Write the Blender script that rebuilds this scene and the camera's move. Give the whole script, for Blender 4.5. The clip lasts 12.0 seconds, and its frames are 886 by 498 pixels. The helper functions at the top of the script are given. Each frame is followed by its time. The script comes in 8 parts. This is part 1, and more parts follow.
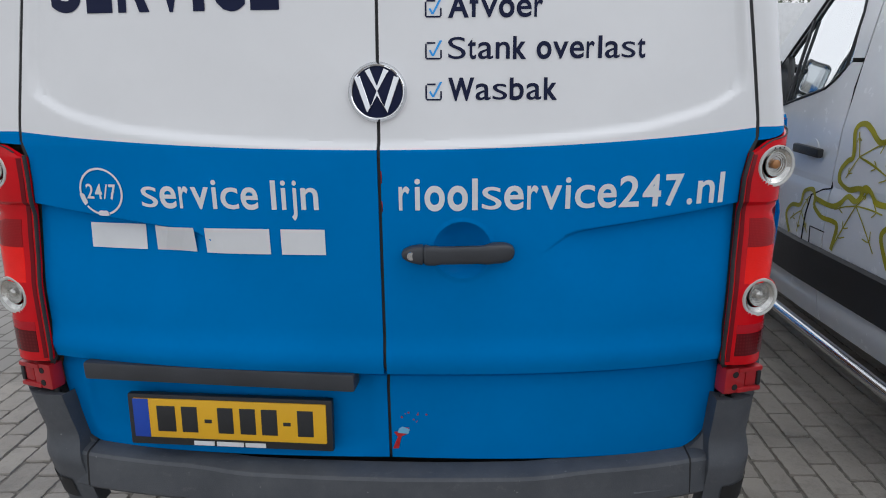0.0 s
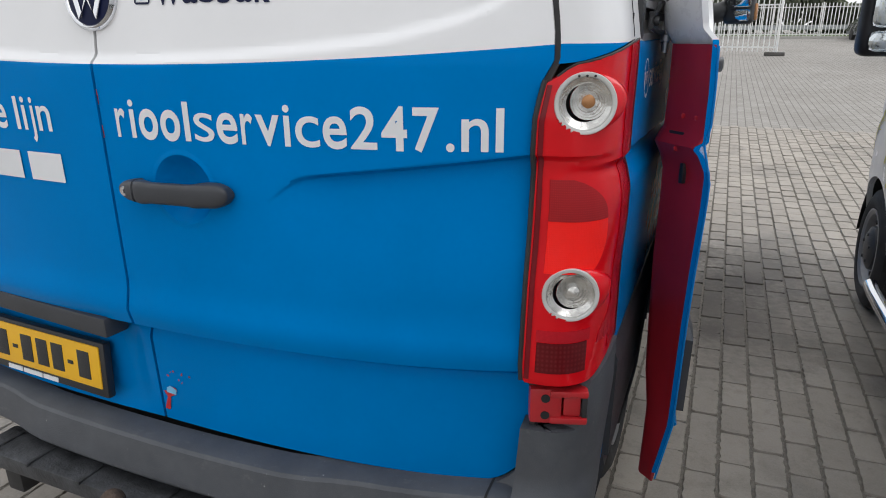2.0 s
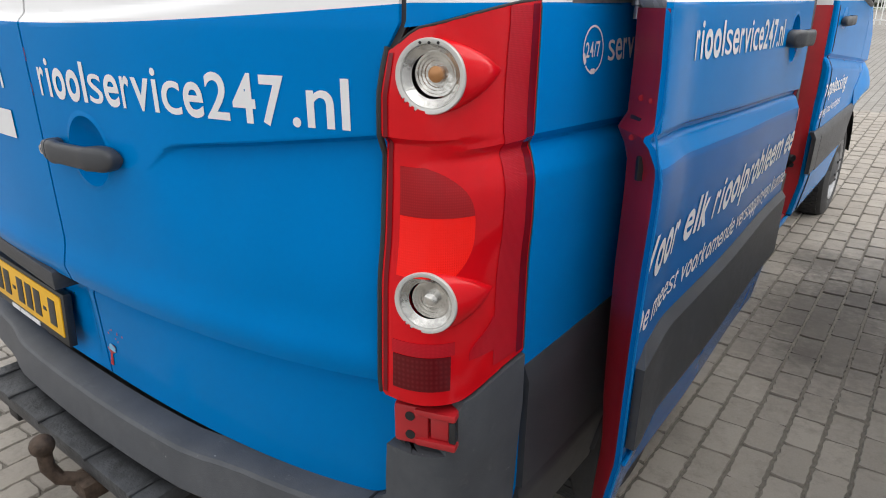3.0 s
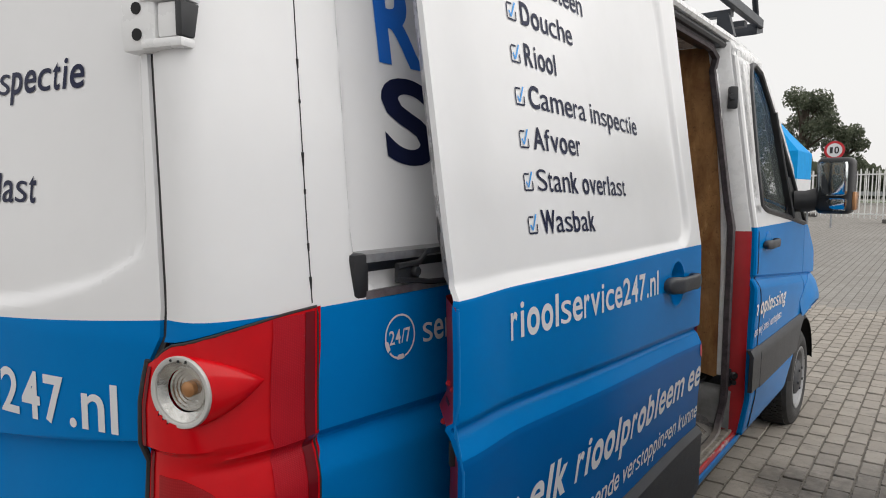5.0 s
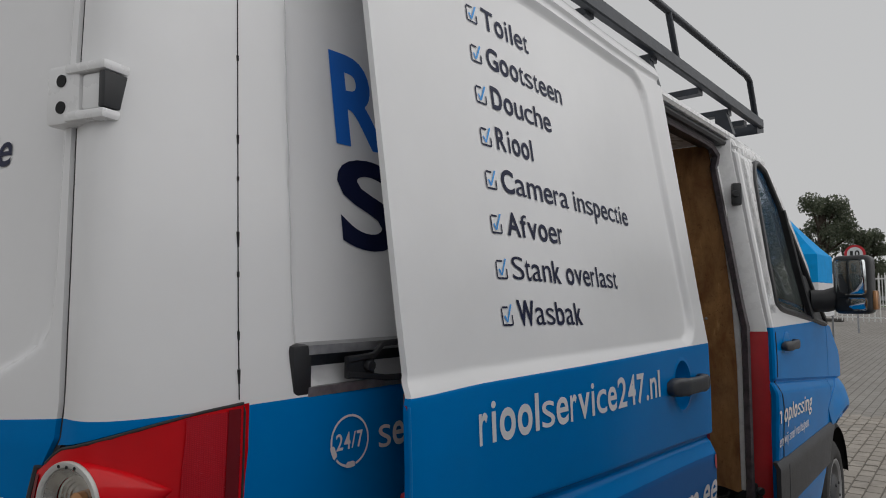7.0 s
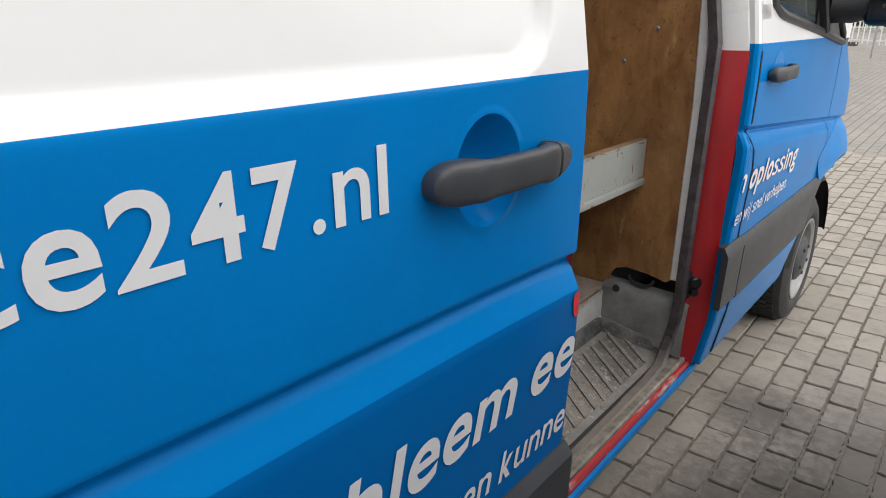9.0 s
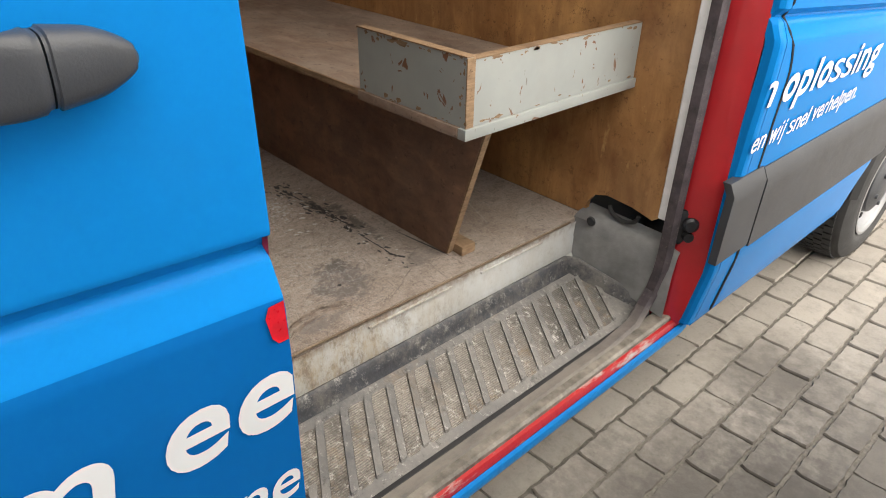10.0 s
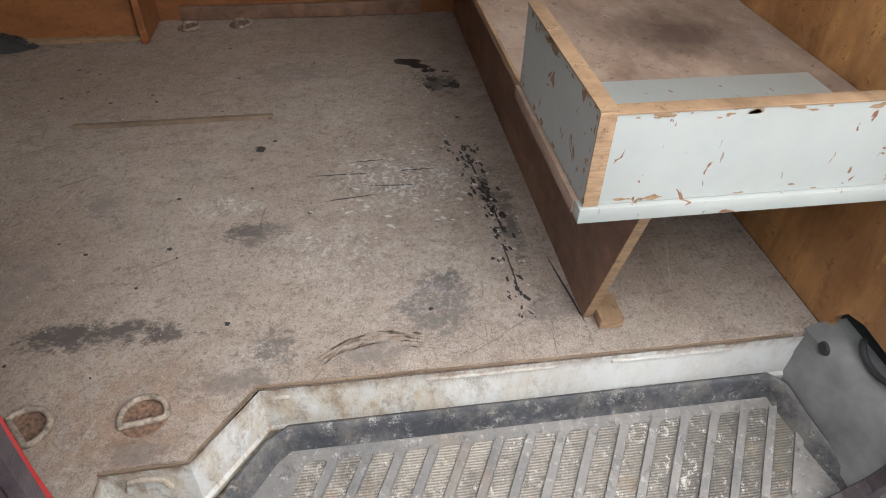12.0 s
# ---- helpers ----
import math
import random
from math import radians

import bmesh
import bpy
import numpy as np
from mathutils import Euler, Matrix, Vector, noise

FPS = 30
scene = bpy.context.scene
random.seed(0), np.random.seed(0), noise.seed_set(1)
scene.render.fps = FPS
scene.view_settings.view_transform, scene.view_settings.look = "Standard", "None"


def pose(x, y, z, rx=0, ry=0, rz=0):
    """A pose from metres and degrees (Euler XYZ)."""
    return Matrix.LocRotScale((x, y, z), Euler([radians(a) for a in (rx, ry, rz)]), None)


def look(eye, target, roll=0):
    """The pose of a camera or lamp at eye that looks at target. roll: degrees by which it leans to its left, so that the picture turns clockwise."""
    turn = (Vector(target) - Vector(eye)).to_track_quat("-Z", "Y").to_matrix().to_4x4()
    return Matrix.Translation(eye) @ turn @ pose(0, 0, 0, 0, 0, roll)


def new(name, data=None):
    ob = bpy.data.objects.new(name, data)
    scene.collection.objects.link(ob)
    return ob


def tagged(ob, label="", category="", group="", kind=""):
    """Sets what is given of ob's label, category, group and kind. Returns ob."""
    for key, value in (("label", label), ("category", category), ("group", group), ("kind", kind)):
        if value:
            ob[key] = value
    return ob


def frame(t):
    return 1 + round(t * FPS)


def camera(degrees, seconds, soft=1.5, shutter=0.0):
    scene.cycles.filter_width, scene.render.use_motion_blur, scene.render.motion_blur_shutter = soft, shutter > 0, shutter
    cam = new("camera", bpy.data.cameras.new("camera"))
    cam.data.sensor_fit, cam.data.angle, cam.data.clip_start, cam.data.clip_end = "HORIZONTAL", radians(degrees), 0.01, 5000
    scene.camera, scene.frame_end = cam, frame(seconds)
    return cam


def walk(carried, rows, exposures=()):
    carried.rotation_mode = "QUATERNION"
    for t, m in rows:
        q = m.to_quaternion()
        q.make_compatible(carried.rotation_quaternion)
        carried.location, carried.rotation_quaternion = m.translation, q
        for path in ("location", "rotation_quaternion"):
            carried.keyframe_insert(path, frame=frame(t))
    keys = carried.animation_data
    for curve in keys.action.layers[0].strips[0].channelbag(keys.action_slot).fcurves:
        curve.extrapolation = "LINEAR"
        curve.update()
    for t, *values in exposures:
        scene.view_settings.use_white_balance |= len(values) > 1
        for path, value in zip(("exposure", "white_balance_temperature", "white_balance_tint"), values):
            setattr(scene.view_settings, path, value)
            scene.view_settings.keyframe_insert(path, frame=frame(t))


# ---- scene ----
cam = camera(68.2, 12.0, 1.0)
PATH = [
    (0, (0.216, -1.476, 1.633), (0.123, 0.445, 1.086), -0.5),
    (0.5, (0.41, -1.35, 1.606), (0.273, 0.565, 1.045), -0.3),
    (1, (0.644, -1.286, 1.541), (0.226, 0.589, 0.986), -0.4),
    (1.5, (0.872, -1.122, 1.546), (0.203, 0.677, 0.985), -0.5),
    (2, (1.144, -0.959, 1.504), (0.407, 0.788, 0.868), -0.4),
    (2.5, (1.366, -0.797, 1.5), (0.473, 0.854, 0.811), -0.1),
    (2.7, (1.418, -0.702, 1.484), (0.416, 0.871, 0.761), -0.2),
    (4.3, (1.766, -0.379, 1.561), (0.411, 0.953, 0.938), 0.2),
    (4.5, (1.769, -0.368, 1.599), (0.473, 1.062, 1.075), 0.4),
    (5, (1.751, -0.344, 1.664), (0.526, 1.226, 1.483), 0.2),
    (5.5, (1.764, -0.369, 1.691), (0.513, 1.186, 1.829), 0.0),
    (6, (1.792, -0.386, 1.687), (0.537, 1.139, 2.001), -0.2),
    (6.5, (1.803, -0.357, 1.66), (0.557, 1.152, 2.072), -0.3),
    (7, (1.766, -0.199, 1.628), (0.493, 1.337, 1.774), -0.1),
    (7.5, (1.698, 0.031, 1.619), (0.424, 1.552, 1.367), -0.4),
    (7.7, (1.68, 0.139, 1.605), (0.424, 1.649, 1.226), 0.2),
    (9.3, (1.525, 1.262, 1.514), (0.357, 2.716, 0.791), 0.5),
    (9.5, (1.531, 1.39, 1.486), (0.382, 2.832, 0.711), 0.4),
    (10, (1.55, 1.709, 1.483), (0.285, 2.885, 0.474), 1.1),
    (10.5, (1.478, 1.956, 1.484), (0.089, 2.851, 0.357), 1.0),
    (11, (1.366, 2.121, 1.476), (-0.023, 2.551, 0.103), 2.5),
    (11.5, (1.329, 2.256, 1.514), (0.011, 2.489, 0.029), 2.7),
    (12, (1.333, 2.262, 1.547), (-0.163, 2.516, 0.244), 1.8),
]
EXPOSURES = [(0, 0.26, 6000, 10), (0.5, 0.48, 6000, 10), (1.0, 0.46, 6050, 10), (1.5, 0.46, 6100, 10), (2.0, 0.53, 6250, 10), (2.5, 0.78, 6400, 10), (4.3, 0.82, 6450, 10), (5.0, 0.24, 6550, 10), (5.5, -0.13, 6500, 10), (6.5, -0.55, 6350, 10), (7.0, -0.55, 6400, 10), (7.7, 0.08, 6400, 10), (9.3, 0.85, 6700, 10), (9.5, 1.0, 6800, 10), (10.0, 1.70, 7000, 10), (10.5, 1.98, 6900, 10), (11.0, 2.08, 6550, 10), (12.0, 2.05, 6300, 10)]
walk(cam, [(t, look(eye, target, roll)) for t, eye, target, roll in PATH], EXPOSURES)


# ---- light ----
world = bpy.data.worlds.new("overcast_sky")
scene.world = world
world.use_nodes = True
wn = world.node_tree.nodes
wl = world.node_tree.links
wn.clear()
w_out = wn.new("ShaderNodeOutputWorld")
w_bg = wn.new("ShaderNodeBackground")
w_sky = wn.new("ShaderNodeTexSky")
w_sky.sky_type = "NISHITA"
w_sky.sun_disc = False
w_sky.sun_elevation = radians(43)
w_sky.sun_rotation = radians(69)
w_sky.dust_density = 4.0
w_hsv = wn.new("ShaderNodeHueSaturation")
w_hsv.inputs["Saturation"].default_value = 0.22
w_mix = wn.new("ShaderNodeMix")
w_mix.data_type = "RGBA"
w_mix.inputs[0].default_value = 0.86
w_mix.inputs[7].default_value = (8.35, 8.3, 8.2, 1)
w_bg.inputs["Strength"].default_value = 0.1
wl.new(w_sky.outputs[0], w_hsv.inputs["Color"])
wl.new(w_hsv.outputs[0], w_mix.inputs[6])
wl.new(w_mix.outputs[2], w_bg.inputs[0])
wl.new(w_bg.outputs[0], w_out.inputs[0])

sun = new("sun", bpy.data.lights.new("sun", "SUN"))
sun.data.energy = 1.4
sun.data.angle = radians(95)
sun.data.color = (1.0, 0.97, 0.93)
sun.matrix_world = look((13, 5, 13), (0, 0, 0))


# ---- materials ----
class Nodes:
    """Short hand for one node material."""

    def __init__(self, name, rough=0.5, metal=0.0, spec=0.5, coat=0.0, coat_rough=0.05):
        self.pos = None
        self.m = bpy.data.materials.new(name)
        self.m.use_nodes = True
        self.t = self.m.node_tree
        self.b = self.t.nodes["Principled BSDF"]
        self.b.inputs["Roughness"].default_value = rough
        self.b.inputs["Metallic"].default_value = metal
        self.b.inputs["Specular IOR Level"].default_value = spec
        self.b.inputs["Coat Weight"].default_value = coat
        self.b.inputs["Coat Roughness"].default_value = coat_rough

    def n(self, kind, **values):
        node = self.t.nodes.new("ShaderNode" + kind)
        for key, value in values.items():
            node.inputs[key.replace("_", " ")].default_value = value
        return node

    def link(self, a, b):
        self.t.links.new(a, b)

    def coords(self, scale=(1, 1, 1)):
        if self.pos is None:
            self.pos = self.n("NewGeometry").outputs["Position"]
        if tuple(scale) == (1, 1, 1):
            return self.pos
        v = self.t.nodes.new("ShaderNodeVectorMath")
        v.operation = "MULTIPLY"
        v.inputs[1].default_value = scale
        self.link(self.pos, v.inputs[0])
        return v.outputs[0]

    def noise(self, scale, detail=4, rough=0.6, stretch=(1, 1, 1), distortion=0.0):
        node = self.n("TexNoise", Scale=scale, Detail=detail, Roughness=rough, Distortion=distortion)
        self.link(self.coords(stretch), node.inputs["Vector"])
        return node.outputs["Fac"]

    def ramp(self, fac, stops):
        r = self.t.nodes.new("ShaderNodeValToRGB")
        while len(r.color_ramp.elements) < len(stops):
            r.color_ramp.elements.new(0.5)
        for e, (p, c) in zip(r.color_ramp.elements, stops):
            e.position = p
            e.color = (c, c, c, 1) if isinstance(c, (int, float)) else (*c, 1)
        self.link(fac, r.inputs[0])
        return r.outputs[0]

    def mix(self, fac, a, b, mode="MIX"):
        m = self.t.nodes.new("ShaderNodeMix")
        m.data_type = "RGBA"
        m.blend_type = mode
        for sock, v in ((m.inputs[0], fac), (m.inputs[6], a), (m.inputs[7], b)):
            if hasattr(v, "is_linked"):
                self.link(v, sock)
            elif isinstance(v, (int, float)):
                sock.default_value = v if sock == m.inputs[0] else (v, v, v, 1)
            else:
                sock.default_value = (*v, 1)
        return m.outputs[2]

    def math(self, op, a, b=None, c=None):
        m = self.t.nodes.new("ShaderNodeMath")
        m.operation = op
        for sock, v in zip(m.inputs, (a, b, c)):
            if v is None:
                continue
            if hasattr(v, "is_linked"):
                self.link(v, sock)
            else:
                sock.default_value = v
        return m.outputs[0]

    def spot(self, cx, cy, rx, ry, cz=None):
        """1 in the middle of an oval place of that size, 0 outside it, with a ragged rim."""
        v = self.t.nodes.new("ShaderNodeVectorMath")
        v.operation = "SUBTRACT"
        v.inputs[1].default_value = (cx, cy, 0)
        self.link(self.coords(), v.inputs[0])
        w = self.t.nodes.new("ShaderNodeVectorMath")
        w.operation = "MULTIPLY"
        w.inputs[1].default_value = (1 / rx, 1 / ry, 0)
        self.link(v.outputs[0], w.inputs[0])
        d = self.t.nodes.new("ShaderNodeVectorMath")
        d.operation = "LENGTH"
        self.link(w.outputs[0], d.inputs[0])
        ragged = self.math("ADD", d.outputs["Value"], self.math("MULTIPLY_ADD", self.noise(22, 5, 0.7), 0.9, -0.45))
        return self.ramp(ragged, [(0.25, 1.0), (1.0, 0.0)])

    def xyz(self):
        s = self.n("SeparateXYZ")
        self.link(self.coords(), s.inputs[0])
        return s.outputs

    def color(self, v):
        if hasattr(v, "is_linked"):
            self.link(v, self.b.inputs["Base Color"])
        else:
            self.b.inputs["Base Color"].default_value = (*v, 1)
        return self

    def rough(self, v):
        self.link(v, self.b.inputs["Roughness"])
        return self

    def bump(self, height, strength=0.3, dist=0.01):
        node = self.n("Bump", Strength=strength, Distance=dist)
        self.link(height, node.inputs["Height"])
        self.link(node.outputs[0], self.b.inputs["Normal"])
        return self


def plain(name, color, rough=0.5, metal=0.0, vary=0.12, scale=6.0, bump=0.0, coat=0.0, bump_scale=120.0, spec=0.5):
    """A single-coloured surface with soft blotches, uneven gloss and fine relief."""
    k = Nodes(name, rough, metal, spec, coat)
    lo = tuple(c * (1 - vary) for c in color)
    hi = tuple(min(1, c * (1 + vary)) for c in color)
    k.color(k.mix(k.ramp(k.noise(scale), [(0.3, 0.0), (0.7, 1.0)]), lo, hi))
    k.rough(k.math("MULTIPLY_ADD", k.noise(scale * 4), 0.16, max(0.02, rough - 0.08)))
    if bump:
        k.bump(k.noise(bump_scale, 3), bump, 0.004)
    return k.m


def wrap_material(name, white=(0.80, 0.80, 0.81), blue=(0.0, 0.174, 0.505)):
    """Printed vehicle film: white above, blue below a slightly bowed line, with dust and fine orange peel."""
    k = Nodes(name, 0.30, 0.0, 0.3, 0.0, 0.10)
    x, y, z = k.xyz()
    ax = k.math("MINIMUM", k.math("ABSOLUTE", x), 0.9)
    line = k.math("MULTIPLY_ADD", k.math("MULTIPLY", ax, ax), 0.045, 1.445)
    above = k.math("GREATER_THAN", z, line)
    soft = k.ramp(k.noise(2.2, 5), [(0.3, 0.93), (0.7, 1.0)])
    dirt = k.ramp(k.noise(9, 6, 0.7), [(0.55, 0.0), (0.85, 0.04)])
    dirt = k.math("MULTIPLY", dirt, k.math("MULTIPLY_ADD", above, 0.85, 0.15))
    b = k.mix(1.0, k.mix(k.ramp(k.noise(1.6, 3), [(0.3, 0.0), (0.7, 1.0)]), blue, tuple(c * 1.15 for c in blue)), soft, "MULTIPLY")
    w = k.mix(1.0, white, soft, "MULTIPLY")
    # the outer flank is a darker blue below the crease
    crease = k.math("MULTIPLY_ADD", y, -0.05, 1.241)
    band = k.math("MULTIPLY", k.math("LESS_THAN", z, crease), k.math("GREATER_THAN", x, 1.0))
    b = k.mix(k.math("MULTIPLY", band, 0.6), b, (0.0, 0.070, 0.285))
    base = k.mix(above, b, w)
    low = k.ramp(k.math("MULTIPLY_ADD", z, -1.6, 1.35), [(0.0, 0.0), (1.0, 0.035)])
    dust = k.math("MULTIPLY", low, k.ramp(k.noise(5, 6, 0.7), [(0.4, 0.0), (0.75, 1.0)]))
    base = k.mix(dust, base, (0.16, 0.15, 0.14))
    k.color(k.mix(dirt, base, (0.30, 0.30, 0.29)))
    k.rough(k.math("MULTIPLY_ADD", k.noise(14, 4), 0.12, 0.12))
    k.bump(k.noise(38, 2), 0.010, 0.004)
    k.link(k.math("MULTIPLY_ADD", above, 0.34, 0.04), k.b.inputs["Specular IOR Level"])
    return k.m


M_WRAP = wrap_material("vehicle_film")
M_WHITE = plain("white_paint", (0.78, 0.78, 0.785), 0.28, vary=0.03, coat=0.4)
M_RED = plain("red_paint", (0.42, 0.012, 0.018), 0.34, vary=0.18, scale=5, coat=0.3)
M_GREY_PLASTIC = plain("grey_plastic", (0.036, 0.039, 0.046), 0.46, vary=0.22, scale=7, bump=0.12, bump_scale=500)


def scuffed_plastic():
    """Weathered bumper plastic with dust, pale scuffs and scratches."""
    k = Nodes("scuffed_plastic", 0.55)
    base = k.mix(k.ramp(k.noise(5, 6, 0.7), [(0.3, 0.0), (0.7, 1.0)]), (0.046, 0.051, 0.061), (0.086, 0.092, 0.104))
    base = k.mix(k.ramp(k.noise(26, 8, 0.8, (0.6, 1, 1)), [(0.58, 0.0), (0.70, 0.5)]), base, (0.15, 0.15, 0.155))
    base = k.mix(k.ramp(k.noise(55, 6, 0.8), [(0.665, 0.0), (0.69, 0.8)]), base, (0.34, 0.34, 0.33))
    k.color(base)
    k.bump(k.noise(300, 3), 0.25, 0.003)
    return k.m


M_SCUFFED = scuffed_plastic()
M_BLACK_PLASTIC = plain("black_plastic", (0.018, 0.019, 0.022), 0.42, vary=0.25, bump=0.15, bump_scale=500)
M_RUBBER = plain("black_rubber", (0.022, 0.022, 0.023), 0.62, vary=0.3, scale=9, bump=0.2, bump_scale=300)
M_TYRE = plain("tyre_rubber", (0.028, 0.028, 0.029), 0.75, vary=0.35, scale=14, bump=0.3, bump_scale=200)
M_STEEL = plain("wheel_steel", (0.27, 0.275, 0.285), 0.42, 0.4, vary=0.2)
M_GALV = plain("galvanised_steel", (0.36, 0.37, 0.39), 0.42, 0.8, vary=0.25, scale=20)
M_CHROME = plain("chrome", (0.72, 0.73, 0.75), 0.10, 1.0, vary=0.05)
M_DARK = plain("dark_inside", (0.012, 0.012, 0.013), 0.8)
M_RACK = plain("rack_steel", (0.035, 0.040, 0.050), 0.45, 0.3, vary=0.25, scale=12, bump=0.15)
M_LETTER_W = plain("white_letter_film", (0.72, 0.73, 0.75), 0.4, vary=0.05)
M_LETTER_N = plain("navy_letter_film", (0.008, 0.012, 0.045), 0.4, vary=0.1, spec=0.15)
M_LETTER_B = plain("blue_letter_film", (0.005, 0.13, 0.55), 0.4, vary=0.08)
M_TICK = plain("light_blue_letter_film", (0.02, 0.32, 0.80), 0.4, vary=0.08)
M_BLUE = plain("blue_film", (0.0, 0.19, 0.54), 0.33, vary=0.12, spec=0.25)


def glass_material(name, tint, rough=0.02, alpha=0.35):
    k = Nodes(name, rough)
    k.b.inputs["Base Color"].default_value = (*tint, 1)
    k.b.inputs["Transmission Weight"].default_value = alpha
    k.b.inputs["IOR"].default_value = 1.45
    return k.m


M_GLASS = glass_material("window_glass", (0.62, 0.72, 0.70), 0.02, 0.92)
M_GLASS_DARK = glass_material("tinted_glass", (0.26, 0.36, 0.36), 0.02, 0.92)
M_MIRROR = plain("mirror_glass", (0.62, 0.66, 0.68), 0.03, 1.0, vary=0.02)


# ---- building blocks ----
def mesh_object(name, bm, material, parent=None, label="", smooth=False):
    me = bpy.data.meshes.new(name)
    bmesh.ops.recalc_face_normals(bm, faces=bm.faces)
    bm.to_mesh(me)
    bm.free()
    for m in material if isinstance(material, (list, tuple)) else [material]:
        me.materials.append(m)
    if smooth:
        me.shade_smooth()
        me.set_sharp_from_angle(angle=radians(smooth if smooth > 1 else 40))
    ob = new(name, me)
    if parent is not None:
        ob.parent = parent
    if label:
        ob["label"] = label
    return ob


def part(name, bm, material, parent, label="", smooth=35):
    """One bmesh as one mesh object under a thing or under a part."""
    return mesh_object(name, bm, material, parent, label, smooth)


def thing(name, label, category, group="", kind="", at=(0, 0, 0)):
    ob = new(name)
    ob.empty_display_size = 0.2
    ob.location = at
    return tagged(ob, label, category, group, kind)


def box(bm, x0, x1, y0, y1, z0, z1, bevel=0.0, m=None, segments=2):
    """A box between two corners, with rounded edges; m moves it."""
    tmp = bmesh.new()
    bmesh.ops.create_cube(tmp, size=1)
    for v in tmp.verts:
        v.co = Vector(((x0 + x1) / 2 + v.co.x * (x1 - x0), (y0 + y1) / 2 + v.co.y * (y1 - y0), (z0 + z1) / 2 + v.co.z * (z1 - z0)))
    if bevel:
        bmesh.ops.bevel(tmp, geom=tmp.edges[:], offset=bevel, segments=segments, profile=0.6, affect="EDGES")
    if m is not None:
        bmesh.ops.transform(tmp, matrix=m, verts=tmp.verts)
    join(bm, tmp)
    return bm


def join(bm, tmp):
    me = bpy.data.meshes.new("tmp")
    tmp.to_mesh(me)
    tmp.free()
    bm.from_mesh(me)
    bpy.data.meshes.remove(me)


def turned(bm, profile, n=32, m=None, arc=360.0):
    """A solid of revolution round the z axis from (radius, z) pairs."""
    rings = []
    tmp = bmesh.new()
    closed = arc >= 359.9
    count = n if closed else n + 1
    for r, z in profile:
        rings.append([tmp.verts.new((r * math.cos(radians(arc) * i / n), r * math.sin(radians(arc) * i / n), z)) for i in range(count)])
    for a, b in zip(rings, rings[1:]):
        for i in range(n):
            j = (i + 1) % count
            tmp.faces.new((a[i], a[j], b[j], b[i]))
    bmesh.ops.remove_doubles(tmp, verts=tmp.verts, dist=1e-5)
    if m is not None:
        bmesh.ops.transform(tmp, matrix=m, verts=tmp.verts)
    join(bm, tmp)
    return bm


def sweep(bm, path, section, closed=False, up=(0, 0, 1)):
    """A section of (side, up) pairs drawn along a path of points."""
    path = [Vector(p) for p in path]
    up = Vector(up)
    rings = []
    last = len(path) - 1
    for i, p in enumerate(path):
        if closed:
            d = path[(i + 1) % len(path)] - path[i - 1]
        else:
            d = path[min(i + 1, last)] - path[max(i - 1, 0)]
        d.normalize()
        s = d.cross(up)
        if s.length < 1e-4:
            s = d.cross(Vector((0, 1, 0)))
        s.normalize()
        u = s.cross(d)
        rings.append([bm.verts.new(p + s * a + u * b) for a, b in section])
    n = len(section)
    pairs = list(zip(rings, rings[1:])) + ([(rings[-1], rings[0])] if closed else [])
    for a, b in pairs:
        for i in range(n):
            bm.faces.new((a[i], a[(i + 1) % n], b[(i + 1) % n], b[i]))
    if not closed:
        bm.faces.new(rings[0])
        bm.faces.new(rings[-1])
    return bm


def circle(r, n=12, stretch=1.0):
    return [(r * math.cos(2 * math.pi * i / n), r * stretch * math.sin(2 * math.pi * i / n)) for i in range(n)]


def rect(w, h, c=0.0):
    w, h = w / 2, h / 2
    if not c:
        return [(-w, -h), (w, -h), (w, h), (-w, h)]
    return [(-w + c, -h), (w - c, -h), (w, -h + c), (w, h - c), (w - c, h), (-w + c, h), (-w, h - c), (-w, -h + c)]


def prism(bm, outline, depth, m):
    """A flat outline of (u, v) pairs made into a plate of that depth, then moved by m (u is x, v is y, depth is z)."""
    tmp = bmesh.new()
    face = tmp.faces.new([tmp.verts.new((u, v, 0)) for u, v in outline])
    made = bmesh.ops.extrude_face_region(tmp, geom=[face])
    bmesh.ops.translate(tmp, vec=(0, 0, depth), verts=[g for g in made["geom"] if isinstance(g, bmesh.types.BMVert)])
    bmesh.ops.transform(tmp, matrix=m, verts=tmp.verts)
    join(bm, tmp)
    return bm


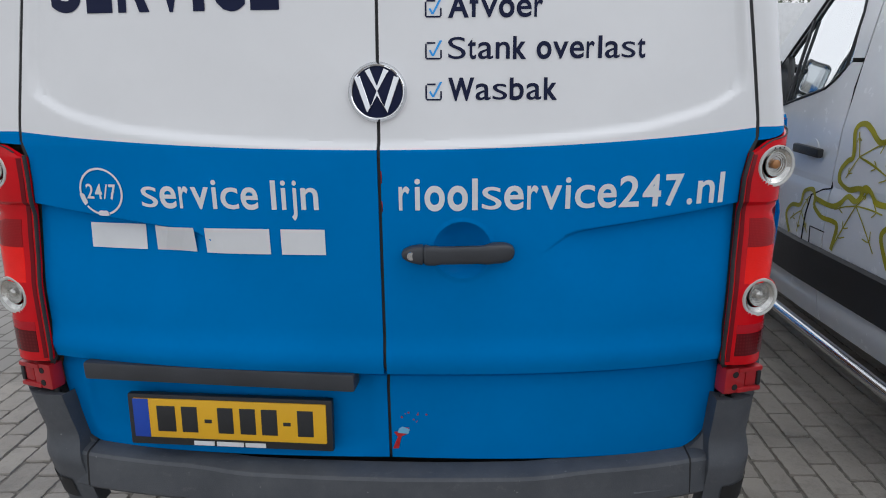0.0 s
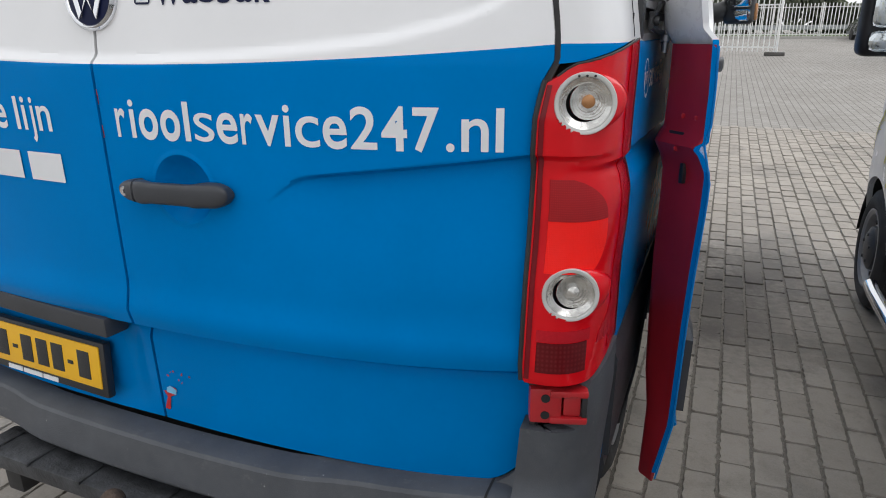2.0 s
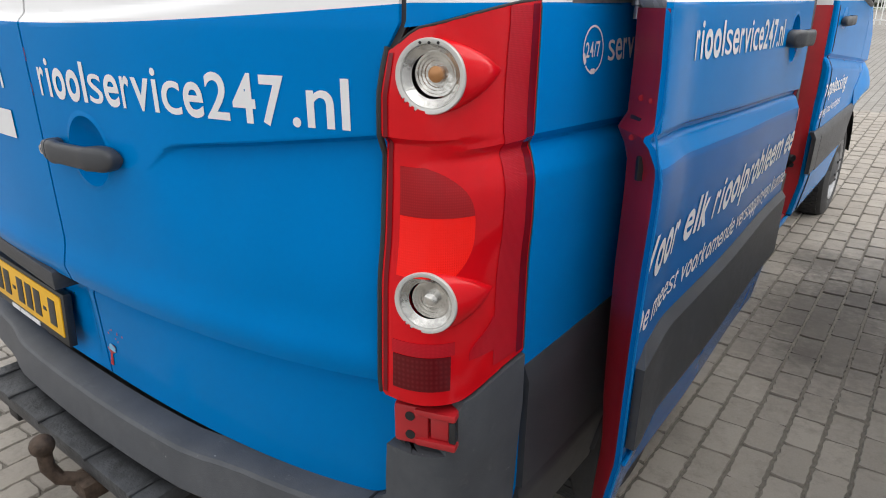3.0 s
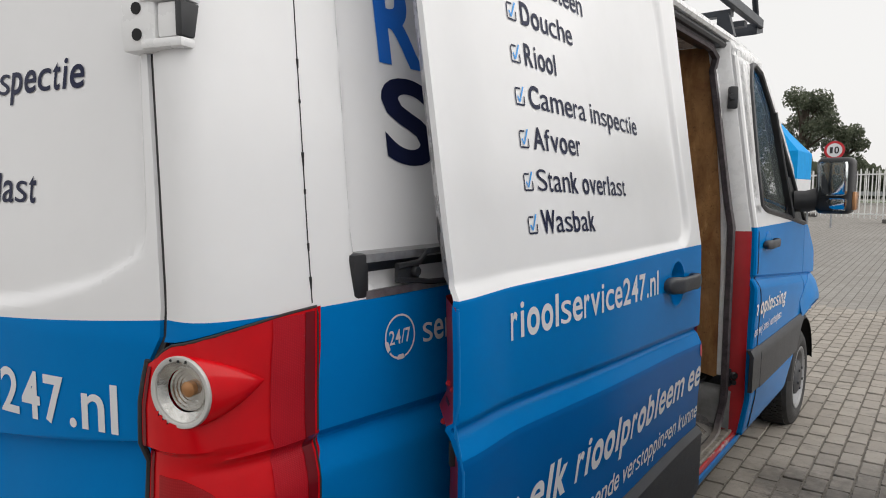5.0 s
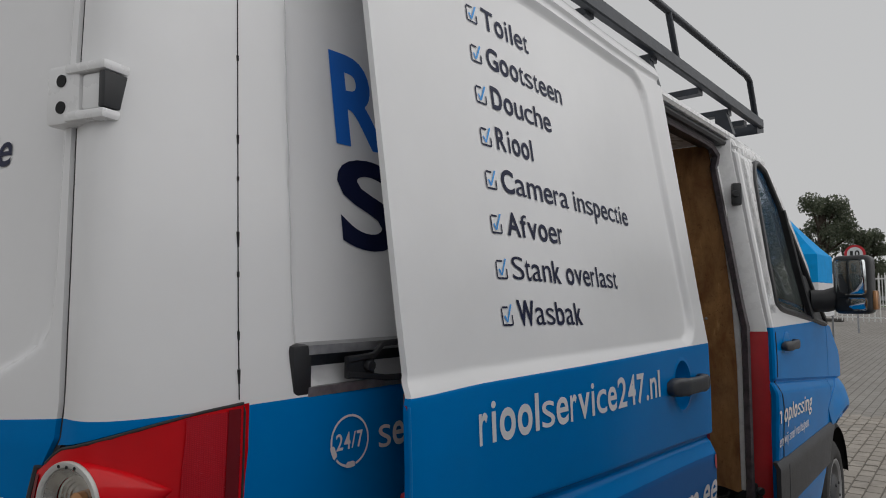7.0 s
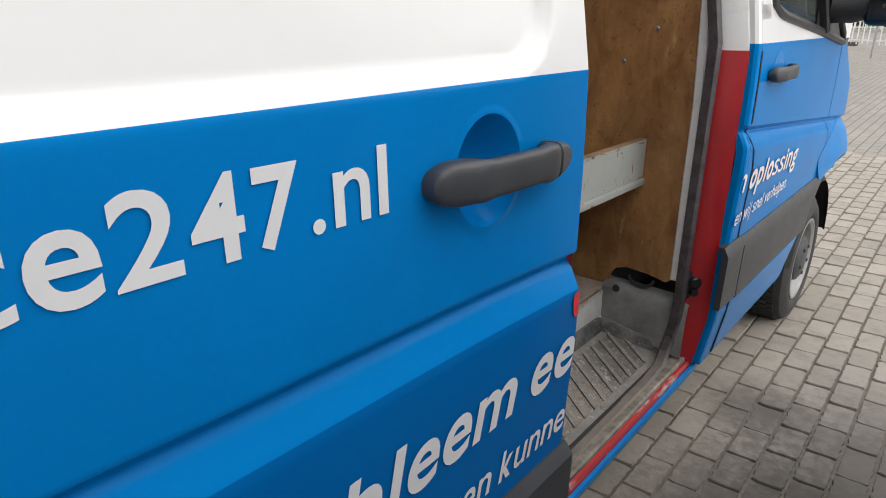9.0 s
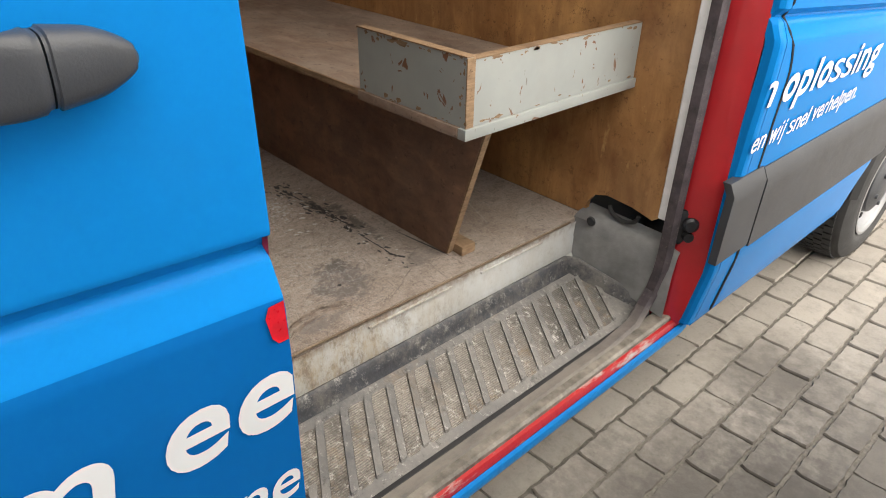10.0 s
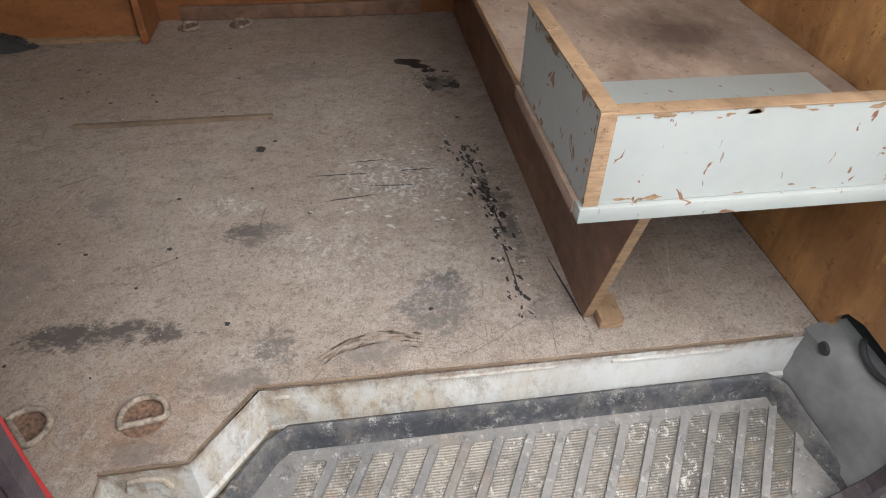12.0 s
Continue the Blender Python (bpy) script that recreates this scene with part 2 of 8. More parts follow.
def bowl(bm, surface, u, w, r, depth, n=56):
    """Cuts a round hole in a sheet and lays a pressed grip bowl into it; surface(u, w, lift)."""
    gone = []
    for f in bm.faces:
        c = f.calc_center_median()
        p = surface(u, w, 0.0)
        if (c - p).length < r * 2.5 and any((v.co - p).length < r + 0.001 for v in f.verts):
            gone.append(f)
    bmesh.ops.delete(bm, geom=gone, context="FACES")
    prof = [(r + 0.013, -0.0002), (r + 0.007, -0.0006), (r + 0.004, -0.0016), (r + 0.0015, -0.0012), (r, 0.0012)] + [(r * (1 - t), depth * (1 - (1 - t) ** 2.3) + 0.006 * math.sqrt(t)) for t in [0.02, 0.05, 0.1, 0.17, 0.25, 0.35, 0.47, 0.6, 0.8, 1.0]]
    rings = []
    for rr, d in prof:
        rings.append([bm.verts.new(surface(u + rr * math.cos(2 * math.pi * i / n), w + rr * math.sin(2 * math.pi * i / n), -d)) for i in range(n)])
    for a, b in zip(rings, rings[1:]):
        for i in range(n):
            bm.faces.new((a[i], a[(i + 1) % n], b[(i + 1) % n], b[i]))
    bmesh.ops.remove_doubles(bm, verts=rings[-1], dist=1e-4)
    return bm


def spaced(a, b, step, extra=()):
    n = max(1, round((b - a) / step))
    vals = {round(a + (b - a) * i / n, 4) for i in range(n + 1)} | {round(e, 4) for e in extra if a < e < b}
    return sorted(vals)


def skin(us, ws, lo, hi, surface, hem=0.0, inward=None):
    """A sheet over (u, w) between lo(u) and hi(u), laid on surface(u, w); hem folds its rim inwards."""
    bm = bmesh.new()
    seen, cols = {}, []
    for u in us:
        a, b = lo(u), hi(u)
        col = []
        for w in ws:
            w = min(max(w, a), b)
            key = (round(u, 4), round(w, 4))
            if key not in seen:
                seen[key] = bm.verts.new(surface(u, w))
            col.append(seen[key])
        cols.append(col)
    for c, d in zip(cols, cols[1:]):
        for i in range(len(ws) - 1):
            ring = []
            for v in (c[i], d[i], d[i + 1], c[i + 1]):
                if v not in ring:
                    ring.append(v)
            if len(ring) > 2:
                try:
                    bm.faces.new(ring)
                except ValueError:
                    pass
    if hem:
        rim = [e for e in bm.edges if e.is_boundary]
        made = bmesh.ops.extrude_edge_only(bm, edges=rim)
        for v in [g for g in made["geom"] if isinstance(g, bmesh.types.BMVert)]:
            v.co += inward(v.co) * hem
    return bm


def step(t):
    t = min(1.0, max(0.0, t))
    return t * t * (3 - 2 * t)


def between(v, table):
    """Straight steps between (key, value) pairs."""
    if v <= table[0][0]:
        return table[0][1]
    for (a, p), (b, q) in zip(table, table[1:]):
        if v <= b:
            return p + (q - p) * (v - a) / (b - a)
    return table[-1][1]


FONT_CACHE = {}


def glyph(char, bold=0.0):
    """One built-in character as a flat mesh of unit size: (verts, faces)."""
    key = (char, bold)
    if key not in FONT_CACHE:
        cu = bpy.data.curves.new("type", "FONT")
        cu.body = char
        cu.size = 1.0
        cu.offset = bold
        cu.resolution_u = 5
        ob = bpy.data.objects.new("type", cu)
        me = ob.to_mesh()
        vs = [v.co.copy() for v in me.vertices]
        fs = [tuple(p.vertices) for p in me.polygons]
        ob.to_mesh_clear()
        bpy.data.objects.remove(ob)
        bpy.data.curves.remove(cu)
        FONT_CACHE[key] = (vs, fs)
    return FONT_CACHE[key]


# advances of a grotesque sign face, in thousandths of its em
ADVANCE = {c: w for group, w in (("aouc", 555), ("bdghnp", 563), ("ezsv", 535), ("f", 356), ("ijl", 272), ("k", 540), ("m", 865), ("r", 368), ("t", 335), ("w", 740), ("0123456789", 568), ("A", 672), ("CS", 640), ("DR", 640), ("E", 560), ("GO", 685), ("I", 295), ("TV", 630), ("W", 870), (".", 285), ("/", 380), ("'", 200), (" ", 250)) for c in group}
CAP_EM, X_EM = 0.711, 0.528


def bearing(c):
    """Free room left and right of a character."""
    if c in "vwWVATf/":
        return 0.012
    if c in "oceagsdSCGO0235689qt":
        return 0.032
    return 0.050


def sign_type(text, bold):
    """A line of type with a tall lower case and even widths, cap height 1: (verts, faces)."""
    cap = max(v.y for v in glyph("H", 0.0)[0])
    stem = (max(v.x for v in glyph("l", 0.0)[0]) - min(v.x for v in glyph("l", 0.0)[0])) / cap
    want = (0.106 + 1.7 * bold) / CAP_EM
    low = max(v.y for v in glyph("x", 0.0)[0])
    x_ratio = X_EM / CAP_EM
    pen, verts, faces = 0.0, [], []
    for c in text:
        wide = ADVANCE.get(c, 560) / 1000 / CAP_EM
        if c != " ":
            b = bearing(c) / CAP_EM
            if c == "1":
                b = (wide - 0.30 / CAP_EM) / 2
            if c in "ilI.'":
                b = max(0.01, (wide - want * (1.05 if c in "il" else 1.15)) / 2)
            a, z = pen + b, pen + wide - b
            ink = [v.x for v in glyph(c, 0.0)[0]]
            ink = (max(ink) - min(ink)) / cap
            grow = bold
            if c not in "ilI.'rtfj":
                # thicken the outline until the stems come out alike after widening
                grow = min(0.034, max(-0.006, (want * ink - stem * (z - a)) / (2 * max(0.05, z - a - want)) * cap))
            vs, fs = glyph(c, round(grow, 4))
            x0, x1 = min(v.x for v in vs), max(v.x for v in vs)
            top = max(v.y for v in vs)
            base = len(verts)
            for v in vs:
                if c.islower():
                    if v.y <= low:
                        y = v.y / low * x_ratio
                    else:
                        tall = 0.92 if c == "t" else 1.03
                        y = x_ratio + (v.y - low) / max(1e-6, top - low) * (tall - x_ratio) if top > low * 1.12 else v.y / low * x_ratio
                else:
                    y = v.y / cap
                verts.append(Vector((a + (v.x - x0) / max(1e-6, x1 - x0) * (z - a), y, 0)))
            faces += [tuple(base + i for i in f) for f in fs]
        pen += wide
    return verts, faces


def islands(bm):
    """The loose pieces of a bmesh, each a set of its faces."""
    left, out = set(bm.faces), []
    while left:
        seed = left.pop()
        group, edge = {seed}, [seed]
        while edge:
            f = edge.pop()
            for e in f.edges:
                for g in e.link_faces:
                    if g in left:
                        left.discard(g)
                        group.add(g)
                        edge.append(g)
        out.append(group)
    return out


def pieces(name, bm, material, parent, label="", smooth=35, spans=None):
    """Every loose piece of a bmesh as a part of its own; spans keeps pieces that share a stretch together."""
    groups = islands(bm)
    if spans is not None:
        keyed = []
        for g in groups:
            us = [spans[v] for f in g for v in f.verts]
            keyed.append([min(us), max(us), g])
        keyed.sort(key=lambda k: k[0])
        merged = []
        for lo_u, hi_u, g in keyed:
            if merged and lo_u < merged[-1][1] - 0.25 * (hi_u - lo_u):
                merged[-1][1] = max(merged[-1][1], hi_u)
                merged[-1][2] = merged[-1][2] | g
            else:
                merged.append([lo_u, hi_u, g])
        groups = [m[2] for m in merged]
    made = []
    for g in groups:
        sub = bmesh.new()
        at = {}
        for f in g:
            for v in f.verts:
                if v not in at:
                    at[v] = sub.verts.new(v.co)
            if sub.faces.get([at[v] for v in f.verts]) is None:
                sub.faces.new([at[v] for v in f.verts])
        made.append(part(name, sub, material, parent, label, smooth))
    bm.free()
    return made


def lettering(name, text, surface, u0, w0, width, height, material, parent, bold=0.007, lift=0.0016, slope=0.0, shear=0.0, label="", flip=1.0):
    """A line of film letters on a surface(u, w): it starts at u0, rests on w0, and has that width and cap height."""
    vs, fs = sign_type(text, bold)
    xs = [v.x for v in vs]
    x0, x1 = min(xs), max(xs)
    bm = bmesh.new()
    made = [bm.verts.new(((v.x - x0) / (x1 - x0) * width, v.y * height, 0)) for v in vs]
    for f in fs:
        try:
            bm.faces.new([made[i] for i in f])
        except ValueError:
            pass
    for k in range(3):
        far = [e for e in bm.edges if e.calc_length() > 0.016]
        if not far:
            break
        bmesh.ops.subdivide_edges(bm, edges=far, cuts=1, use_grid_fill=False)
        bmesh.ops.triangulate(bm, faces=[f for f in bm.faces if len(f.verts) > 3])
    spans = {v: v.co.x for v in bm.verts}
    for v in bm.verts:
        u, w = v.co.x, v.co.y
        v.co = surface(u0 + flip * (u + shear * w), w0 + w + slope * u, lift)
    pieces(name, bm, material, parent, label, 0, spans)


def bars(name, spans, surface, w0, height, material, parent, lift=0.0025, slope=0.0, u_ref=0.0, label=""):
    """Plain bars in place of writing: spans of (start, end)."""
    for a, b in spans:
        bm = bmesh.new()
        n = max(1, int((b - a) / 0.02))
        row = [[bm.verts.new(surface(a + (b - a) * i / n, w0 + h + slope * (a + (b - a) * i / n - u_ref), lift)) for h in (0, height)] for i in range(n + 1)]
        for p, q in zip(row, row[1:]):
            bm.faces.new((p[0], q[0], q[1], p[1]))
        part(name, bm, material, parent, label, 0)


# ---- van: outer surfaces ----
SIDE_PROFILE = [(0.30, -0.075), (0.42, -0.030), (0.60, 0.000), (0.87, 0.004), (1.00, 0.008), (1.14, 0.014), (1.205, 0.0145), (1.217, 0.0125), (1.250, -0.003), (1.260, -0.013), (1.268, -0.011), (1.277, 0.004), (1.38, 0.004), (1.48, 0.0), (1.60, -0.020), (2.335, -0.1295), (2.342, -0.141), (2.358, -0.143), (2.366, -0.134), (2.40, -0.148), (2.44, -0.185), (2.46, -0.230)]


def swage_drop(y):
    return 0.05 * (y - 0.5) if y < 2.5 else 0.083 * max(0.0, y - 2.744)


def post_x(z):
    """Smooth door posts, without the swage."""
    return between(z, [(0.30, 0.90), (0.42, 0.955), (0.60, 0.985), (1.48, 0.987), (1.60, 0.965), (2.34, 0.855)])


def side_x(y, z, lift=0.0, off=0.0):
    """The right flank of the body; the swage line drops a little towards the front."""
    drop = swage_drop(y)
    w = between(z, [(0.75, 0.75), (1.10 - drop, 1.10), (1.33 - drop, 1.33), (1.47, 1.47)]) if 0.75 < z < 1.47 else z
    return Vector((0.985 + off + between(w, SIDE_PROFILE) + lift, y, z))


def along(y, w):
    """The height at y of a line that follows the swage from height w at the tail."""
    drop = swage_drop(y)
    return between(w, [(0.75, 0.75), (1.10, 1.10 - drop), (1.33, 1.33 - drop), (1.47, 1.47)]) if 0.75 < w < 1.47 else w


def rounded_in(u, w, u0, u1, w0, w1, r, soft):
    """1 inside a rounded rectangle, 0 outside, with a soft rim."""
    dx = max(u0 + r - u, u - (u1 - r), 0.0)
    dy = max(w0 + r - w, w - (w1 - r), 0.0)
    d = math.hypot(dx, dy) - r if (dx or dy) else -min(u - u0, u1 - u, w - w0, w1 - w)
    return step(0.5 - d / soft)


def quarter_x(y, z, lift=0.0):
    p = side_x(y, z, lift)
    p.x -= 0.020 * rounded_in(y, z, 0.415 + 0.065 * (z - 1.5), 2.6, 1.488, 2.27, 0.09, 0.022)
    return p


def door_x(y, z, lift=0.0):
    p = side_x(y, z, lift, 0.115 + 0.023 * step((0.74 - y) / 0.24) - 0.018 * step((y - 1.05) / 0.75))
    p.x -= 0.017 * rounded_in(y, z, 0.30, 1.845 - 0.07 * (z - 1.5), 1.492, 2.325, 0.10, 0.028)
    return p


def rear_y(x, z, lift=0.0):
    a = abs(x)
    k2, k4 = (0.10, 0.08) if x > 0 else (0.07, 0.05)
    y = -0.005 + k2 * a * a + k4 * a ** 4 + 0.12 * max(0.0, z - 1.45) + 0.25 * max(0.0, z - 2.36)
    # window stamping
    foot = 1.447 + 0.10 * a * a + 0.16 * max(0.0, a - 0.60) ** 1.2 + 0.9 * max(0.0, a - 0.74) ** 1.6
    rim = 0.84 - 0.14 * max(0.0, z - 1.62)
    head = 2.345 - 0.05 * a
    corner = rounded_in(a, z, -0.5, rim, 1.30, head, 0.09, 0.024)
    y += 0.015 * corner * step((z - foot) / 0.022 + 0.2)
    # swage line on the outer half
    zc = 1.205 + 0.045 * step((a - 0.37) / 0.09) + 0.125 * max(0.0, a - 0.45)
    if a > 0.37:
        y += 0.024 * step((a - 0.37) / 0.16) * step((zc - z) / 0.010 + 0.3) * max(0.0, 1 - max(0.0, zc - z) / 0.24)
    # tucked-in foot of the doors
    y += 0.036 * step((0.890 - z) / 0.014) + 0.020 * math.exp(-((z - 0.873) / 0.010) ** 2) - 0.013 * max(0.0, 1 - abs(z - 0.93) / 0.055) + 0.025 * max(0.0, 0.865 - z)
    # number plate hollow in the left door
    if x < 0:
        y += 0.014 * rounded_in(x, z, -0.835, -0.045, 0.645, 0.885, 0.05, 0.03)
    return Vector((x, y - lift, z))


def rear_line(a, w):
    """The height at a of a line that follows the swage of the rear doors from height w at the gap."""
    rise = 0.045 * step((a - 0.37) / 0.09) + 0.125 * max(0.0, a - 0.45)
    return between(w, [(0.95, 0.95), (1.17, 1.17 + rise), (1.24, 1.24 + rise), (1.43, 1.43)]) if 0.95 < w < 1.43 else w


def door_edge(z, side=1):
    """The outer edge of a rear door; the left door is a little wider below the belt."""
    more = between(z, [(0.88, 0.045), (1.10, 0.041), (1.36, 0.018), (1.45, 0.0)]) if side < 0 else 0.0
    return more + between(z, [(0.60, 0.872), (0.860, 0.870), (0.888, 0.848), (1.10, 0.852), (1.36, 0.855), (1.42, 0.866), (1.455, 0.884), (1.50, 0.882), (1.66, 0.858), (1.85, 0.828), (2.08, 0.797), (2.36, 0.758)])


def corner(side, s, z, lift=0.0, smooth=False):
    """The rounded rear corner, from the door gap (s = 0) to the flank seam (s = 1); smooth leaves out the swage."""
    inner = rear_y(side * (door_edge(z, side) + 0.010), min(max(z, 0.9), 2.36))
    xi, yi = abs(inner.x), inner.y
    xo = side_x(0.31, z).x + (0.06 if side < 0 else 0.0)
    if smooth:
        t = (z - 0.94) / 0.48
        yi = rear_y(inner.x, 0.94).y * (1 - t) + rear_y(inner.x, 1.42).y * t
        xo = 0.991 + (0.06 if side < 0 else 0.0)
    yo = between(z, [(1.0, 0.31), (1.49, 0.315), (2.40, 0.378)])
    a = s * math.pi / 2
    x = xi + (xo - xi) * math.sin(a) ** 0.64
    y = yi + (yo - yi) * (1 - max(0.0, math.cos(a)) ** 0.64)
    return Vector((side * (x + lift * math.sin(a)), y - lift * math.cos(a), z))


van = thing("van", "blue and white plumbing service van with an open sliding door", "van")

ZR = sorted(set(spaced(0.60, 2.40, 0.022, (0.870, 0.874, 0.880, 0.886, 0.892)) + spaced(1.14, 1.30, 0.008) + spaced(1.186, 1.216, 0.003) + spaced(1.43, 1.56, 0.007) + spaced(2.24, 2.37, 0.009)))


# ---- van: rear doors ----
def door_foot(a):
    """The lower edge of a rear door, with its rounded outer corner."""
    return 0.628 - 0.02 * a + (0.0 if a < 0.766 else 0.104 * (1 - math.sqrt(max(0.0, 1 - ((a - 0.766) / 0.102) ** 2))))


def rear_door(side):
    gap = 0.004

    def lo(a):
        return door_foot(a)

    edge = [0.76, 0.78, 0.80, 0.82, 0.84, 0.85, 0.857, 0.862, 0.866, 0.868, 0.872, 0.878]
    us = sorted(set(spaced(gap, 0.70, 0.02) + spaced(0.105, 0.275, 0.007) + spaced(0.70, 0.85, 0.008) + edge))
    bm = skin(us, ZR, lambda a: lo(a) if a < 0.868 else 0.717 + (a - 0.868) * 8, lambda a: 2.385 - 0.05 * a * a, lambda a, w: rear_y(side * a * door_edge(rear_line(a, w), side) / 0.878, rear_line(a, w)), 0.03, lambda co: Vector((0, 1, 0)))
    if side > 0:
        bowl(bm, rear_y, 0.190, 1.210, 0.067, 0.036)
    return part("rear_door", bm, M_WRAP, van, "blue and white filmed rear door", 30)


rear_r = rear_door(1)
rear_l = rear_door(-1)

# near-black backing added behind the doors; its colour gives the gaps their shade
bm = bmesh.new()
bm = skin(spaced(-0.88, 0.88, 0.08), spaced(0.50, 2.38, 0.08), lambda x: 0.50, lambda x: 2.38, lambda x, z: Vector((x * door_edge(z, math.copysign(1, x)) / 0.86, rear_y(x, max(z, 0.9)).y + 0.11, z)))
part("gap_backing", bm, M_DARK, van)


def corner_post(side):
    us = [i / 12 for i in range(13)]
    ws = spaced(1.40, 2.44, 0.03)

    def lo(s):
        return 1.450 + 0.036 * s

    bm = skin(us, ws, lo, lambda s: 2.44, lambda s, z: corner(side, s, z), 0.02, lambda co: Vector((-side * 0.1, 1.0, 0)))
    part("corner_post", bm, M_WRAP, van, "", 30)
    # near-black sheet added behind lamp and bumper, so their gaps read as shaded
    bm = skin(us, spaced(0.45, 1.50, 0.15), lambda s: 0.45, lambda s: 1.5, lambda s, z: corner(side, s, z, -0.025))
    part("lamp_backing", bm, M_DARK, van)


corner_post(1)
corner_post(-1)


def gap_seal(side):
    """Black rubber in the gap between rear door and corner."""
    bm = bmesh.new()
    sweep(bm, [rear_y(side * (door_edge(z, side) + 0.005), max(z, 0.9)) + Vector((0, 0.007, z - max(z, 0.9))) for z in spaced(0.62, 2.37, 0.04)], rect(0.012, 0.006), up=(0, 1, 0))
    part("gap_seal", bm, M_RUBBER, van, "", 0)


gap_seal(1)
gap_seal(-1)
bm = bmesh.new()
sweep(bm, [rear_y(0.0, z) + Vector((0, 0.010, 0)) for z in spaced(0.63, 2.38, 0.04)], rect(0.010, 0.006), up=(0, 1, 0))
part("gap_seal", bm, M_RUBBER, van, "", 0)


# ---- van: tail lamps ----
def lamp_red(name, colour, scale=0.0, strength=0.0, vary=0.25):
    """Glossy moulded red plastic; scale sets a fine grid of prisms in it."""
    k = Nodes(name, 0.12, 0.0, 0.25, 0.08, 0.03)
    soft = k.ramp(k.noise(7, 3), [(0.3, 1 - vary), (0.7, 1.0)])
    base = k.mix(1.0, colour, soft, "MULTIPLY")
    if scale:
        x, y, z = k.xyz()
        across = k.math("PINGPONG", k.math("MULTIPLY", k.math("ADD", x, k.math("MULTIPLY", y, 0.7)), scale), 0.5)
        up = k.math("PINGPONG", k.math("MULTIPLY", z, scale), 0.5)
        grid = k.math("MULTIPLY", across, up)
        base = k.mix(k.math("MULTIPLY", grid, 2.2), base, tuple(min(1.0, c * 1.5 + 0.01) for c in colour))
        k.bump(grid, strength, 0.004)
    k.color(base)
    return k.m


M_LENS = lamp_red("red_lens", (0.66, 0.004, 0.010), vary=0.18)
M_LENS_RIM = lamp_red("deep_red_rim", (0.19, 0.006, 0.012))
M_LENS_DARK = lamp_red("dark_red_lens", (0.115, 0.004, 0.007), 110, 0.2)
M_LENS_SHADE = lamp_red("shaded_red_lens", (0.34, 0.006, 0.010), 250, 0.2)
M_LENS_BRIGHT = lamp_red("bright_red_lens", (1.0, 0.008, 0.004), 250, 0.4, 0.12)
M_REFLECT = lamp_red("reflector_red", (0.46, 0.006, 0.016), 420, 0.3)
M_CLEAR = plain("clear_lens", (0.60, 0.59, 0.56), 0.16, 0.8, vary=0.35, scale=45, bump=0.35, bump_scale=110, coat=1.0)
M_AMBER = plain("amber_bulb", (0.42, 0.20, 0.08), 0.2, 0.3, vary=0.3)
M_LAMPRING = plain("pale_lamp_ring", (0.56, 0.56, 0.54), 0.3, 0.1, vary=0.05)
RING_AT, RING_Z = 0.262, (1.389, 1.059)


